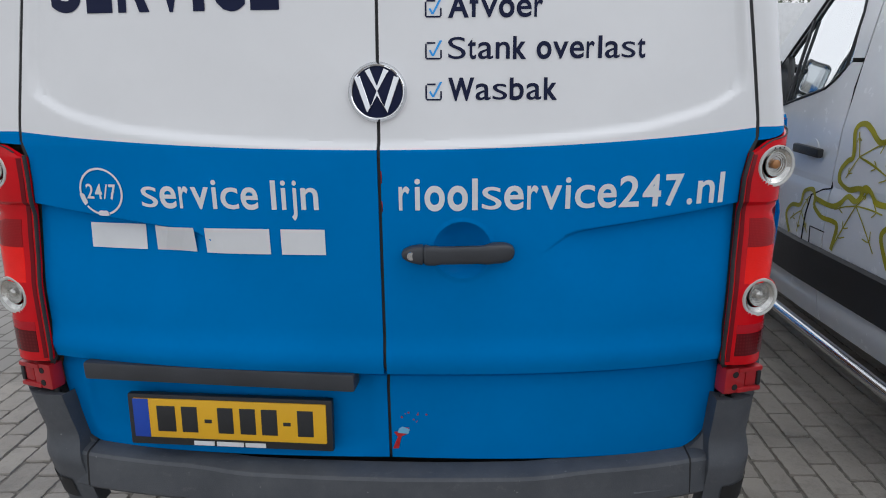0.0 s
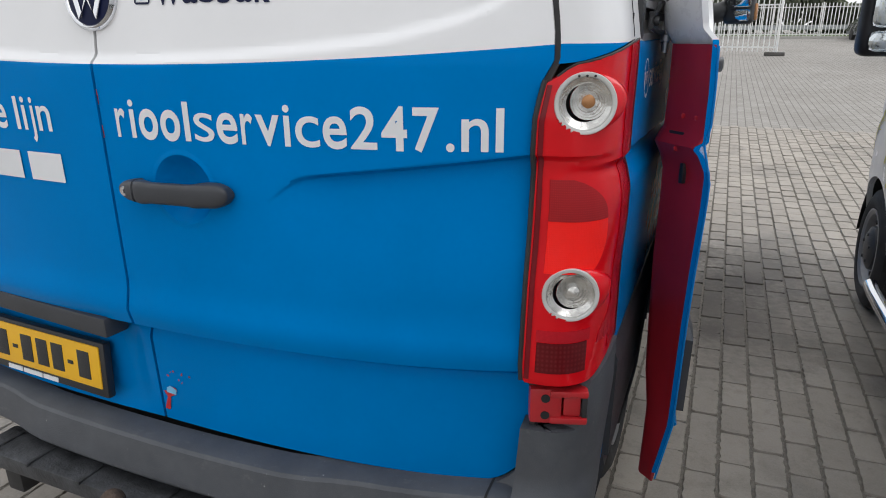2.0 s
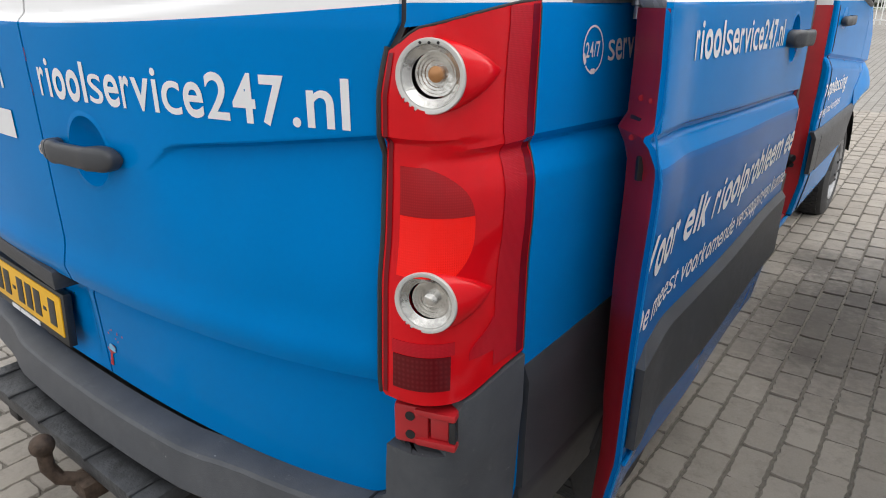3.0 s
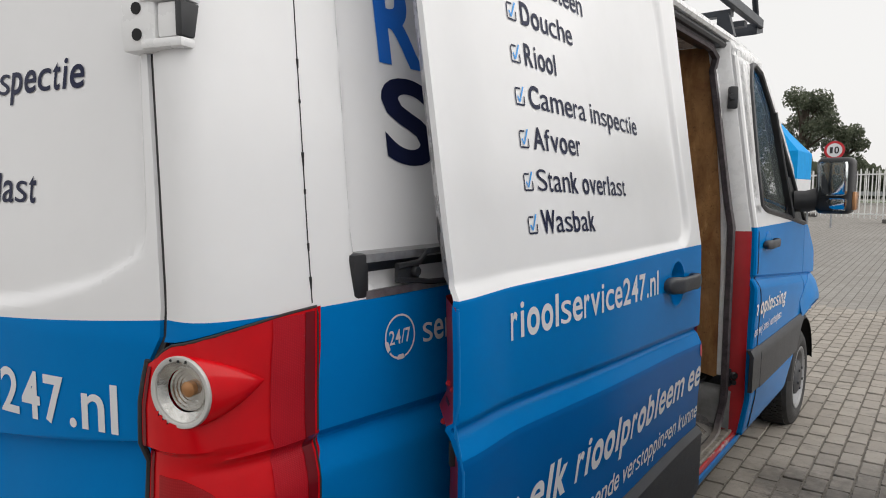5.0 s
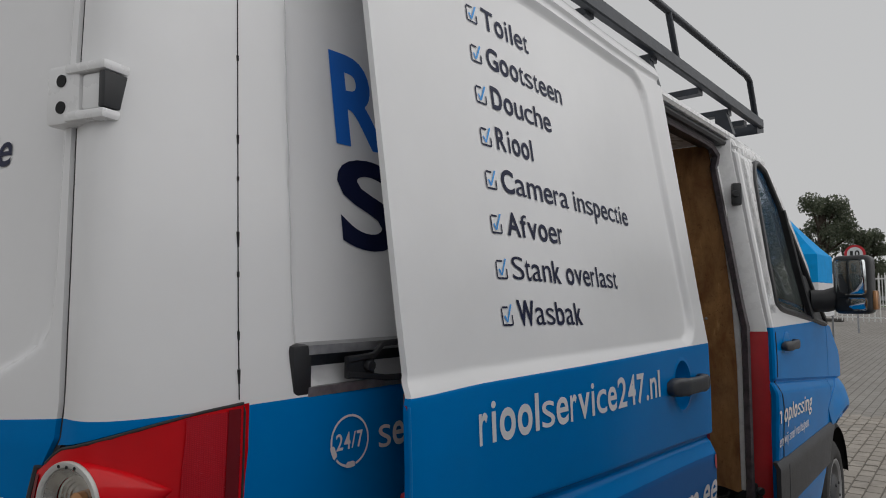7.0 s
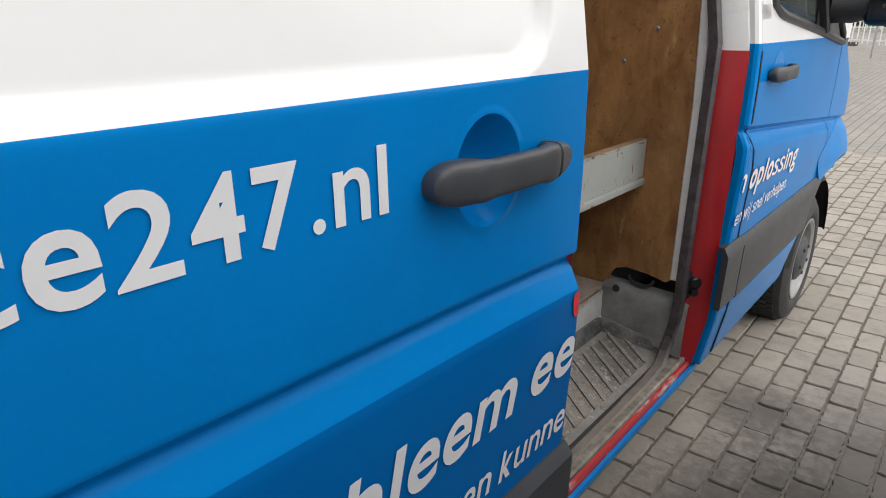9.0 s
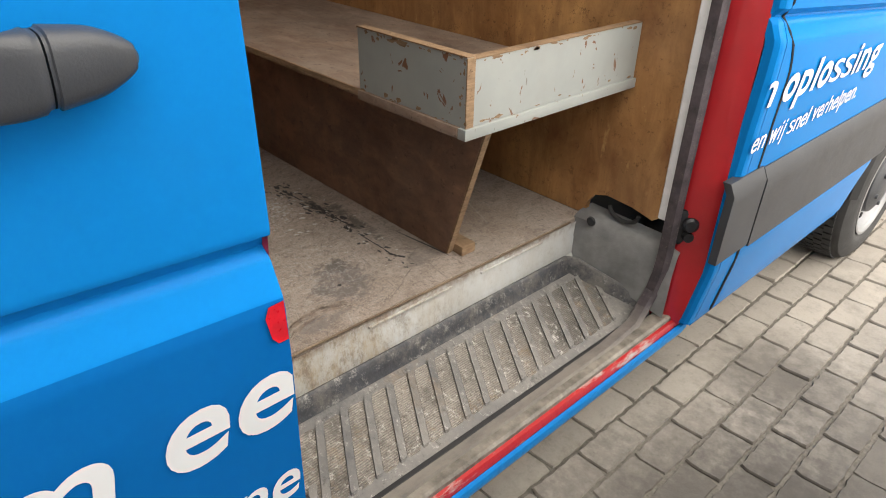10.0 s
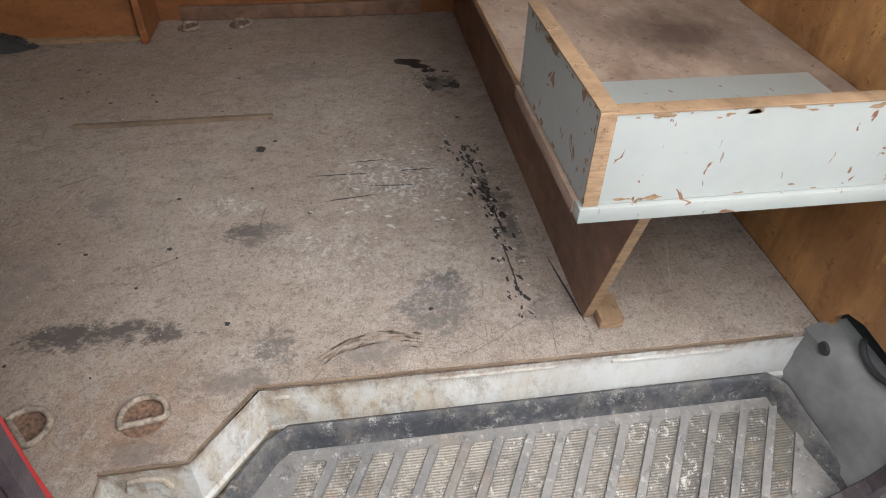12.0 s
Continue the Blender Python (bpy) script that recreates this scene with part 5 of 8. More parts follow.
for i, (text, wide) in enumerate(zip(ROWS, DOOR_WIDTHS)):
    z = 1.574 + 0.0885 * (7 - i)
    lettering("letter", text, on_door, 0.887 - 0.002 * i, z, wide * 1.03, 0.046, M_LETTER_N, sliding, slope=-0.03)
    tick_box(sliding, on_door, 0.832 - 0.002 * i, z - 0.001, 0.037)
lettering("letter", "rioolservice247.nl", on_door, 0.690, 1.382, 0.820, 0.066, M_LETTER_W, sliding, 0.014, slope=-0.018)
lettering("letter", "Voor elk rioolprobleem ee", on_door, 0.448, 1.006, 1.482, 0.081, M_LETTER_W, sliding, 0.018, slope=-0.001, shear=0.18)
lettering("letter", "De meest voorkomende verstoppingen kunne", on_door, 0.470, 0.900, 1.458, 0.050, M_LETTER_W, sliding, 0.010, slope=-0.008, shear=0.18)

round_247(quarter, lambda u, w, l: quarter_x(u, w, l), 0.509, 1.405, 0.040)
lettering("letter", "service lijn", lambda u, w, l: quarter_x(u, w, l), 0.572, 1.382, 0.30, 0.048, M_LETTER_W, quarter, 0.014)
lettering("letter", "R.", lambda u, w, l: quarter_x(u, w, l), 0.552, 1.905, 0.20, 0.160, M_LETTER_B, quarter, 0.045)
lettering("letter", "S", lambda u, w, l: quarter_x(u, w, l), 0.545, 1.716, 0.145, 0.152, M_LETTER_N, quarter, 0.045)

# ---- van: front door, wing, bonnet and cab ----
def win_lo(y):
    return between(y, [(3.30, 1.60), (3.37, 1.575), (3.45, 1.56), (4.0, 1.505), (4.46, 1.455)])


def win_hi(y):
    return between(y, [(3.30, 1.62), (3.335, 1.80), (3.38, 2.20), (3.44, 2.315), (3.52, 2.335), (3.66, 2.31), (4.00, 1.98), (4.30, 1.64), (4.47, 1.46)])


def roof_side(y):
    """Where the flank ends under the roof and along the screen pillar."""
    return between(y, [(0, 2.44), (3.45, 2.44), (3.70, 2.40), (4.05, 2.08), (4.40, 1.70), (4.62, 1.46)])


us = sorted(set(spaced(3.205, 4.46, 0.035) + [round(v, 4) for v in arch_stops(ARCH_F, ARCH_BIG) if v < 4.46]))
bm = skin(us, ZS, lambda y: arch_lo(y, 0.40, ARCH_F, ARCH_BIG), lambda y: min(roof_side(y) - 0.0, win_lo(y) if 3.30 < y < 4.46 else 9), lambda y, z: side_x(y, along(y, z)), 0.03, INWARD)
front_door = part("front_door", bm, M_WRAP, van, "blue and white filmed cab door", 30)
bm = skin(spaced(3.205, 4.30, 0.03), spaced(1.45, 2.46, 0.03), lambda y: win_hi(y) if y > 3.30 else 1.55, lambda y: max(roof_side(y), win_hi(y) if y > 3.30 else 0), lambda y, z: side_x(y, z), 0.03, INWARD)
part("door_frame", bm, M_WHITE, front_door, "", 30)
bm = skin(spaced(3.31, 4.46, 0.03), spaced(1.45, 2.35, 0.04), win_lo, win_hi, lambda y, z: side_x(y, z, -0.012))
pane = part("side_window", bm, M_GLASS, front_door, "cab side window", 30)
pane.visible_shadow = False
bm = bmesh.new()
ring = [side_x(y, win_lo(y), -0.002) for y in spaced(3.33, 4.44, 0.06)] + [side_x(y, win_hi(y), -0.002) for y in reversed(spaced(3.33, 4.44, 0.03))]
sweep(bm, ring, circle(0.017, 8), True, up=(1, 0, 0))
sweep(bm, [side_x(4.02, 1.50, 0.0), side_x(3.93, 1.80, 0.0), side_x(3.86, 2.11, 0.0)], rect(0.02, 0.05, 0.006), up=(1, 0, 0))
part("window_rubber", bm, M_BLACK_PLASTIC, front_door, "", 40)
bm = skin(spaced(3.93, 4.44, 0.05), spaced(1.45, 1.75, 0.04), win_lo, lambda y: max(win_lo(y) + 0.005, win_lo(y) + 0.26 * step((y - 3.93) / 0.14) * (1 - step((y - 4.2) / 0.26))), lambda y, z: side_x(y, z, -0.004))
part("mirror_foot", bm, M_BLACK_PLASTIC, front_door, "", 40)
bm = bmesh.new()
sweep(bm, [side_x(3.207 + (0.055 * step((1.25 - z) / 0.16)) , z, -0.001) for z in spaced(0.66, 1.46, 0.03)], circle(0.0045, 6), up=(0, 1, 0))
sweep(bm, [side_x(3.292, z, 0.0) for z in spaced(0.42, 0.655, 0.04)], circle(0.005, 6), up=(0, 1, 0))
pieces("door_gap", bm, M_DARK, front_door)
fgm = Matrix.Translation((side_x(3.42, 1.39).x + 0.012, 3.43, 1.388)) @ pose(0, 0, 0, 0, 0, 90)
bm = bmesh.new()
turned(bm, [(0.0, 0.001), (0.055, 0.001), (0.068, 0.0), (0.068, -0.004)], 30, Matrix.Translation((side_x(3.42, 1.385).x, 3.42, 1.385)) @ pose(0, 0, 0, 0, 90, 0))
part("grip_bowl", bm, M_BLUE, front_door)
grip(front_door, fgm)
lettering("letter", "en oplossing", lambda u, w, l: side_x(max(u, 3.170), w, l + 0.002), 3.060, 1.040, 0.817, 0.075, M_LETTER_W, front_door, 0.018, shear=0.18, slope=-0.025)
lettering("letter", "en wij snel verhelpen.", lambda u, w, l: side_x(u, w, l + 0.002), 3.172, 0.928, 0.64, 0.045, M_LETTER_W, front_door, 0.010, shear=0.18, slope=0.012)

us = sorted(set(spaced(4.47, 5.62, 0.04) + [round(v, 4) for v in arch_stops(ARCH_F, ARCH_BIG) if v > 4.47]))


def wing_x(y, z, lift=0.0):
    p = side_x(y, z, lift)
    p.x -= 0.9 * max(0.0, y - 4.85) ** 2 + 0.10 * max(0.0, z - 1.15) * max(0.0, y - 4.5)
    return p


def wing_hi(y):
    return between(y, [(4.47, 1.46), (4.62, 1.455), (5.0, 1.34), (5.4, 1.20), (5.62, 1.05)])


bm = skin(us, ZS, lambda y: arch_lo(y, 0.42, ARCH_F, ARCH_BIG), wing_hi, lambda y, z: wing_x(y, along(y, z)), 0.03, INWARD)
wing = part("front_wing", bm, M_WRAP, van, "", 30)
def lip_at(a, r):
    y, z = ARCH_F + r * math.sin(radians(a)), 0.37 + r * math.cos(radians(a))
    out = (0.012 + 0.022 * step((a + 36) / 30)) * (1 - step((r - ARCH_BIG) / 0.165)) + 0.002
    p = wing_x(y, max(z, 0.36), out) if y > 4.47 else side_x(y, max(z, 0.36), out)
    p.z = z
    return p


bm = skin([float(a) for a in range(-36, 70, 3)], spaced(ARCH_BIG - 0.006, ARCH_BIG + 0.165, 0.014), lambda a: ARCH_BIG - 0.006, lambda a: ARCH_BIG + 0.165, lip_at, 0.03, INWARD)
part("arch_lip", bm, M_BLUE, wing, "bright blue flared wheel arch lip", 45)
bm = bmesh.new()
lip = []
for a in range(-80, 81, 8):
    y, z = ARCH_R + (ARCH + 0.008) * math.sin(radians(a)), 0.37 + (ARCH + 0.008) * math.cos(radians(a))
    q = side_x(y, max(z, 0.42), 0.006)
    q.z = z
    lip.append(q)
sweep(bm, lip, circle(0.016, 8), up=(1, 0, 0))
part("arch_lip", bm, M_GREY_PLASTIC, quarter, "", 45)

# bonnet, screen, nose, far flank and roof close the body
bm = skin(spaced(-0.99, 0.92, 0.08), [0, 0.25, 0.5, 0.75, 1], lambda x: 0, lambda x: 1, lambda x, t: Vector((x * (1 - 0.10 * t), 4.60 + 1.02 * t - 0.10 * x * x, 1.47 + 0.03 * (1 - x * x) - 0.42 * t * t - 0.02 * t)))
part("bonnet", bm, M_WRAP, van, "", 40)
bm = skin(spaced(-0.96, 0.90, 0.08), [0, 0.2, 0.4, 0.6, 0.8, 1], lambda x: 0, lambda x: 1, lambda x, t: Vector((x * (1 - 0.12 * t), 4.63 - 0.90 * t - 0.12 * x * x, 1.46 + 0.97 * t)))
screen = part("windscreen", bm, M_GLASS, van, "", 40)
screen.visible_shadow = False
bm = skin(spaced(-0.90, 0.84, 0.08), spaced(0.32, 1.06, 0.1), lambda x: 0.32, lambda x: 1.06, lambda x, z: Vector((x, 5.66 - 0.22 * x * x - 0.05 * abs(z - 0.6), z)))
part("nose", bm, M_GREY_PLASTIC, van, "", 40)


def roof_z(x, y):
    return 2.44 + 0.075 * (1 - (abs(x) / 0.85) ** 2.4) - 0.20 * max(0.0, y - 3.45) ** 2


us = spaced(-0.87, 0.80, 0.06)
bm = skin(us, spaced(0.15, 3.75, 0.09), lambda x: 0.15 + 0.10 * x * x, lambda x: 3.75 - 0.10 * x * x, lambda x, y: Vector((x, y, roof_z(x, y) - 0.05 * step((0.20 - y) / 0.06))), 0.03, lambda co: Vector((0, 0, -1)))
roof = part("roof", bm, M_WHITE, van, "white sheet metal roof", 40)
bm = skin(us, [0, 0.4, 0.8, 1], lambda x: 0, lambda x: 1, lambda x, t: Vector((x, rear_y(x, 2.395).y + 0.003 + t * max(0.01, 0.152 + 0.10 * x * x - rear_y(x, 2.395).y - 0.003), 2.391 - 0.05 * x * x + t * (roof_z(x, 0.15) - 0.05 - 2.391 + 0.05 * x * x))))
part("roof_header", bm, M_WHITE, van, "", 50)


def far_x(y, z):
    return Vector((-side_x(y, z).x - 0.06 + 0.5 * max(0, y - 5.15) ** 2, y, z))


far_ys = sorted(set(spaced(0.30, 5.6, 0.12) + spaced(3.30, 4.46, 0.04)))
bm = skin(far_ys, spaced(0.40, 2.46, 0.08), lambda y: 0.40, lambda y: min(roof_side(y), wing_hi(y) if y > 4.6 else 9, win_lo(y) if 3.30 < y < 4.46 else 9), far_x)
far_panel = part("far_side_panel", bm, M_WRAP, van, "", 40)
bm = skin(spaced(3.30, 4.30, 0.04), spaced(1.45, 2.46, 0.04), win_hi, lambda y: max(roof_side(y), win_hi(y)), far_x)
part("door_frame", bm, M_WHITE, far_panel, "", 40)
bm = skin(spaced(3.31, 4.46, 0.05), spaced(1.45, 2.35, 0.05), win_lo, win_hi, far_x)
far_pane = part("side_window", bm, M_GLASS, far_panel, "", 30)
far_pane.visible_shadow = False
bm = bmesh.new()
box(bm, -0.95, 0.86, 3.45, 5.35, 0.38, 0.50)
box(bm, -0.92, 0.86, 4.40, 4.62, 0.5, 1.44, 0.03)
part("cab_floor", bm, M_DARK, van)


# cab seats seen through the window
def seat(x):
    bm = bmesh.new()
    box(bm, x - 0.24, x + 0.24, 3.45, 3.98, 0.90, 1.06, 0.05)
    box(bm, x - 0.23, x + 0.23, 3.36, 3.50, 1.00, 1.66, 0.06, Matrix.Translation((0, 0, 0)))
    box(bm, x - 0.13, x + 0.13, 3.38, 3.48, 1.68, 1.88, 0.05)
    part("cab_seat", bm, M_RUBBER, van, "", 50)


seat(0.52)
seat(-0.52)


# ---- van: door mirror ----
mir = part("door_mirror", box(bmesh.new(), 0, 0.20, -0.055, 0.07, -0.165, 0.175, 0.045, Matrix.Translation((1.075, 4.27, 1.69)) @ pose(0, 0, 0, 0, 0, -6), 4), M_BLACK_PLASTIC, front_door, "black door mirror with indicator", 50)
bm = bmesh.new()
sweep(bm, [(0.955, 4.22, 1.60), (1.03, 4.24, 1.60), (1.09, 4.27, 1.62)], rect(0.09, 0.13, 0.03), up=(0, 0, 1))
part("mirror_arm", bm, M_BLACK_PLASTIC, mir, "", 50)
mm = Matrix.Translation((1.075, 4.27, 1.69)) @ pose(0, 0, 0, 0, 0, -6)
tilt = mm @ Matrix.Translation((0.10, -0.056, 0)) @ pose(0, 0, 0, 5, 0, -9) @ Matrix.Translation((-0.10, 0.048, 0))
bm = bmesh.new()
box(bm, 0.025, 0.178, -0.060, -0.052, -0.055, 0.150, 0.02, tilt)
part("mirror_glass", bm, M_MIRROR, mir, "", 40)
bm = bmesh.new()
box(bm, 0.025, 0.178, -0.060, -0.052, -0.145, -0.068, 0.02, tilt)
part("wide_mirror_glass", bm, M_MIRROR, mir, "", 40)
bm = bmesh.new()
box(bm, 0.192, 0.215, -0.03, 0.05, -0.14, -0.03, 0.01, mm)
part("indicator", bm, M_AMBER, mir, "", 40)


# ---- wheels ----
def wheel(parent, x, y, z, r, side=1, steel=M_STEEL, cover=True, w=0.225):
    """A tyre with tread blocks on a steel rim; x is its outer face."""
    m = Matrix.Translation((x, y, z)) @ pose(0, 0, 0, 0, 90 * side, 0)
    rim = 0.215
    prof = [(rim - 0.015, -w + 0.02), (rim + 0.02, -w + 0.01), (r - 0.05, -w), (r - 0.012, -w + 0.02), (r, -w + 0.045), (r, -0.045), (r - 0.012, -0.020), (r - 0.05, 0.0), (rim + 0.05, 0.006), (rim + 0.02, 0.0), (rim + 0.004, -0.012), (rim - 0.01, -0.02)]
    bm = turned(bmesh.new(), prof, 56, m)
    for ring in range(4):
        for k in range(56):
            a = 360 / 56 * (k + 0.5 * (ring % 2))
            zc = -0.045 - (w - 0.09) * (ring + 0.5) / 4
            bx = bmesh.new()
            box(bx, r - 0.012, r + 0.007, -0.015, 0.015, -0.0165, 0.0165, 0.0)
            bmesh.ops.transform(bx, matrix=m @ pose(0, 0, 0, 0, 0, a) @ Matrix.Translation((0, 0, zc)), verts=bx.verts)
            join(bm, bx)
    wh = new("wheel")
    wh.parent = parent
    part("tyre", bm, M_TYRE, wh, "worn black tyre", 35)
    bm = turned(bmesh.new(), [(rim - 0.005, -0.16), (rim - 0.02, -0.03), (rim, -0.010), (rim + 0.005, -0.002), (rim - 0.006, -0.001), (rim - 0.024, -0.012), (rim - 0.035, -0.045), (rim - 0.065, -0.052), (0.125, -0.030), (0.105, -0.028), (0.090, -0.045), (0.0, -0.045)], 48, m)
    part("rim", bm, steel, wh, "dusty steel rim", 35)
    bm = bmesh.new()
    for k in range(12):
        turned(bm, [(0.0, 0.002), (0.013, 0.002), (0.015, -0.004)], 10, m @ pose(0, 0, 0, 0, 0, 30 * k) @ Matrix.Translation((0.150, 0, -0.037)))
    pieces("rim_hole", bm, M_DARK, wh)
    if cover:
        bm = turned(bmesh.new(), [(0.125, -0.034), (0.118, -0.012), (0.085, 0.004), (0.035, 0.010), (0.0, 0.010)], 32, m)
        for k in range(5):
            turned(bm, [(0.0, 0.014), (0.009, 0.013), (0.011, 0.0)], 8, m @ pose(0, 0, 0, 0, 0, 72 * k) @ Matrix.Translation((0.075, 0, 0.0)))
        part("hub_cap", bm, M_GREY_PLASTIC, wh, "", 40)
    return wh


wheel(van, 0.950, ARCH_F, 0.345, 0.345, 1, cover=True)
wheel(van, 0.935, ARCH_R, 0.345, 0.345, 1)
wheel(van, -0.99, ARCH_F, 0.345, 0.345, -1)
wheel(van, -0.99, ARCH_R, 0.345, 0.345, -1)
for c in (ARCH_F, ARCH_R):
    bm = turned(bmesh.new(), [(0.40, 0.0), (0.43, -0.02), (0.43, -0.34), (0.0, -0.36)], 30, Matrix.Translation((0.965, c, 0.37)) @ pose(0, 0, 0, 0, 90, 0) @ pose(0, 0, 0, 0, 0, 0), 360)
    bmesh.ops.delete(bm, geom=[v for v in bm.verts if v.co.z < 0.34], context="VERTS")
    part("wheel_well", bm, M_DARK, van)
bm = bmesh.new()
box(bm, -0.97, 0.90, 0.25, 0.70, 0.46, 0.56)
box(bm, -0.97, 0.62, 1.56, 4.38, 0.40, 0.56)
box(bm, -0.97, 0.62, 0.30, 1.60, 0.52, 0.60)
part("underbody", bm, M_DARK, van)


# ---- van: load bay ----
def wood(name, c0, c1, grain=(1, 1, 1), stain=0.5, rough=0.6, dust=(0.30, 0.26, 0.22), dust_amount=0.0, bump=0.25, stain_at=None):
    """Film-faced plywood, scratched, stained and dusty."""
    k = Nodes(name, rough)
    g = k.noise(14, 8, 0.65, grain, 0.6)
    base = k.mix(k.ramp(g, [(0.30, 0.0), (0.72, 1.0)]), c0, c1)
    big = k.ramp(k.noise(3.2, 6, 0.7), [(0.38, 0.0), (0.66, 1.0)])
    base = k.mix(k.math("MULTIPLY", big, stain), base, tuple(c * 0.42 for c in c0))
    sc = k.ramp(k.noise(60, 5, 0.75, (grain[0] * 0.3, grain[1] * 0.3, grain[2] * 0.3)), [(0.62, 0.0), (0.72, 1.0)])
    base = k.mix(k.math("MULTIPLY", sc, 0.28), base, tuple(min(1, c * 2.0 + 0.05) for c in c1))
    if dust_amount:
        base = k.mix(k.math("MULTIPLY", k.ramp(k.noise(6, 8, 0.72), [(0.30, 0.0), (0.62, 1.0)]), dust_amount), base, dust)
    base = k.mix(k.ramp(k.noise(48, 9, 0.85), [(0.555, 0.0), (0.62, 0.75)]), base, tuple(c * 0.45 for c in c0))
    base = k.mix(k.ramp(k.noise(80, 8, 0.85), [(0.64, 0.0), (0.69, 0.55)]), base, tuple(min(1, c * 1.3 + 0.12) for c in c1))
    if stain_at:
        base = k.mix(k.math("MULTIPLY", k.spot(*stain_at), 0.85), base, (0.065, 0.042, 0.032))
    k.color(base)
    k.rough(k.math("MULTIPLY_ADD", k.noise(20), 0.25, rough - 0.12))
    k.bump(k.noise(45, 6, 0.7, grain), bump, 0.004)
    return k.m


def floor_material():
    """Worn plywood load floor: dust, oil stains, pale plaster spills, scratches."""
    k = Nodes("worn_load_floor", 0.75)
    g = k.noise(12, 10, 0.8, (1, 0.75, 1), 0.4)
    base = k.mix(k.ramp(g, [(0.30, 0.0), (0.70, 1.0)]), (0.262, 0.204, 0.163), (0.462, 0.385, 0.328))
    base = k.mix(k.ramp(k.noise(2.3, 5, 0.6), [(0.40, 0.0), (0.68, 0.5)]), base, (0.335, 0.295, 0.262))
    # browner parts at the rear, the far side and under the shelf
    for cx, cy, rx, ry in ((0.30, 1.55, 0.55, 0.30), (-0.60, 1.60, 0.50, 0.60), (-0.85, 2.3, 0.35, 0.6), (0.30, 2.85, 0.40, 0.16)):
        base = k.mix(k.math("MULTIPLY", k.spot(cx, cy, rx, ry), 0.55), base, (0.215, 0.150, 0.100))
    # worn dark grain and grit
    base = k.mix(k.ramp(k.noise(26, 10, 0.85, (1, 0.6, 1)), [(0.50, 0.0), (0.64, 0.62)]), base, (0.130, 0.098, 0.078))
    base = k.mix(k.ramp(k.noise(5, 9, 0.8, distortion=0.8), [(0.56, 0.0), (0.70, 0.65)]), base, (0.125, 0.102, 0.090))
    base = k.mix(k.ramp(k.noise(95, 8, 0.9), [(0.525, 0.0), (0.60, 0.8)]), base, (0.095, 0.076, 0.064))
    base = k.mix(k.ramp(k.noise(120, 8, 0.9), [(0.57, 0.0), (0.62, 0.75)]), base, (0.50, 0.46, 0.42))
    # fine ground-in dirt and pale dust grains
    base = k.mix(k.ramp(k.noise(260, 4, 0.8), [(0.50, 0.0), (0.62, 0.6)]), base, (0.125, 0.098, 0.080))
    base = k.mix(k.ramp(k.noise(310, 4, 0.8), [(0.56, 0.0), (0.66, 0.65)]), base, (0.54, 0.50, 0.46))
    # scratches in two directions
    for stretch, turn in (((3.0, 110.0, 1), 0.35), ((90.0, 4.0, 1), -0.5), ((5.0, 140.0, 1), 0.1)):
        rot = k.n("VectorRotate", Angle=turn)
        k.link(k.coords(), rot.inputs["Vector"])
        sc = k.t.nodes.new("ShaderNodeVectorMath")
        sc.operation = "MULTIPLY"
        sc.inputs[1].default_value = stretch
        k.link(rot.outputs[0], sc.inputs[0])
        nz = k.n("TexNoise", Scale=1.0, Detail=3, Roughness=0.6)
        k.link(sc.outputs[0], nz.inputs["Vector"])
        base = k.mix(k.math("MULTIPLY", k.ramp(nz.outputs["Fac"], [(0.66, 0.0), (0.70, 0.55)]), k.ramp(k.noise(4), [(0.45, 0.0), (0.6, 1.0)])), base, (0.44, 0.41, 0.37) if turn > 0.2 else (0.10, 0.085, 0.075))
    # oil smears, dark patches, rust
    coarse = k.noise(36, 10, 0.85, (1, 0.6, 1), 0.4)
    for cx, cy, rx, ry, tone, amount in ((0.195, 2.02, 0.04, 0.08, 0.035, 1.0), (0.20, 2.05, 0.08, 0.10, 0.06, 0.8), (0.063, 1.71, 0.07, 0.06, 0.10, 0.6), (0.465, 1.78, 0.050, 0.22, 0.03, 1.0), (0.455, 1.72, 0.035, 0.11, 0.03, 0.9), (0.475, 1.90, 0.030, 0.08, 0.03, 0.9), (0.50, 2.62, 0.05, 0.10, 0.06, 0.6), (0.40, 2.43, 0.06, 0.06, 0.035, 0.9), (0.53, 2.10, 0.06, 0.06, 0.05, 0.8), (0.48, 2.40, 0.11, 0.12, 0.06, 0.8), (0.10, 2.57, 0.10, 0.03, 0.03, 0.9), (0.45, 2.40, 0.10, 0.11, 0.09, 0.7), (0.57, 2.28, 0.04, 0.12, 0.10, 0.7), (0.60, 2.03, 0.06, 0.10, 0.08, 0.7), (0.22, 2.60, 0.26, 0.035, 0.04, 0.85), (-0.85, 1.20, 0.16, 0.30, 0.05, 0.85), (-0.45, 2.54, 0.10, 0.10, 0.03, 0.9), (0.30, 1.60, 0.16, 0.10, 0.10, 0.5), (-0.55, 2.1, 0.10, 0.25, 0.10, 0.5), (0.72, 1.90, 0.06, 0.09, 0.07, 0.7)):
        worn = k.ramp(k.math("MULTIPLY_ADD", k.spot(cx, cy, rx * 1.15, ry * 1.15), 0.22, coarse), [(0.625, 0.0), (0.72, 0.95)])
        base = k.mix(k.math("MULTIPLY", worn, amount), base, (tone * 1.3 + 0.042, tone * 1.15 + 0.035, tone * 1.08 + 0.030))
    rust = k.math("MULTIPLY", k.spot(0.64, 1.86, 0.16, 0.20), k.ramp(k.noise(35, 6, 0.8), [(0.42, 0.0), (0.6, 0.55)]))
    base = k.mix(rust, base, (0.24, 0.12, 0.052))
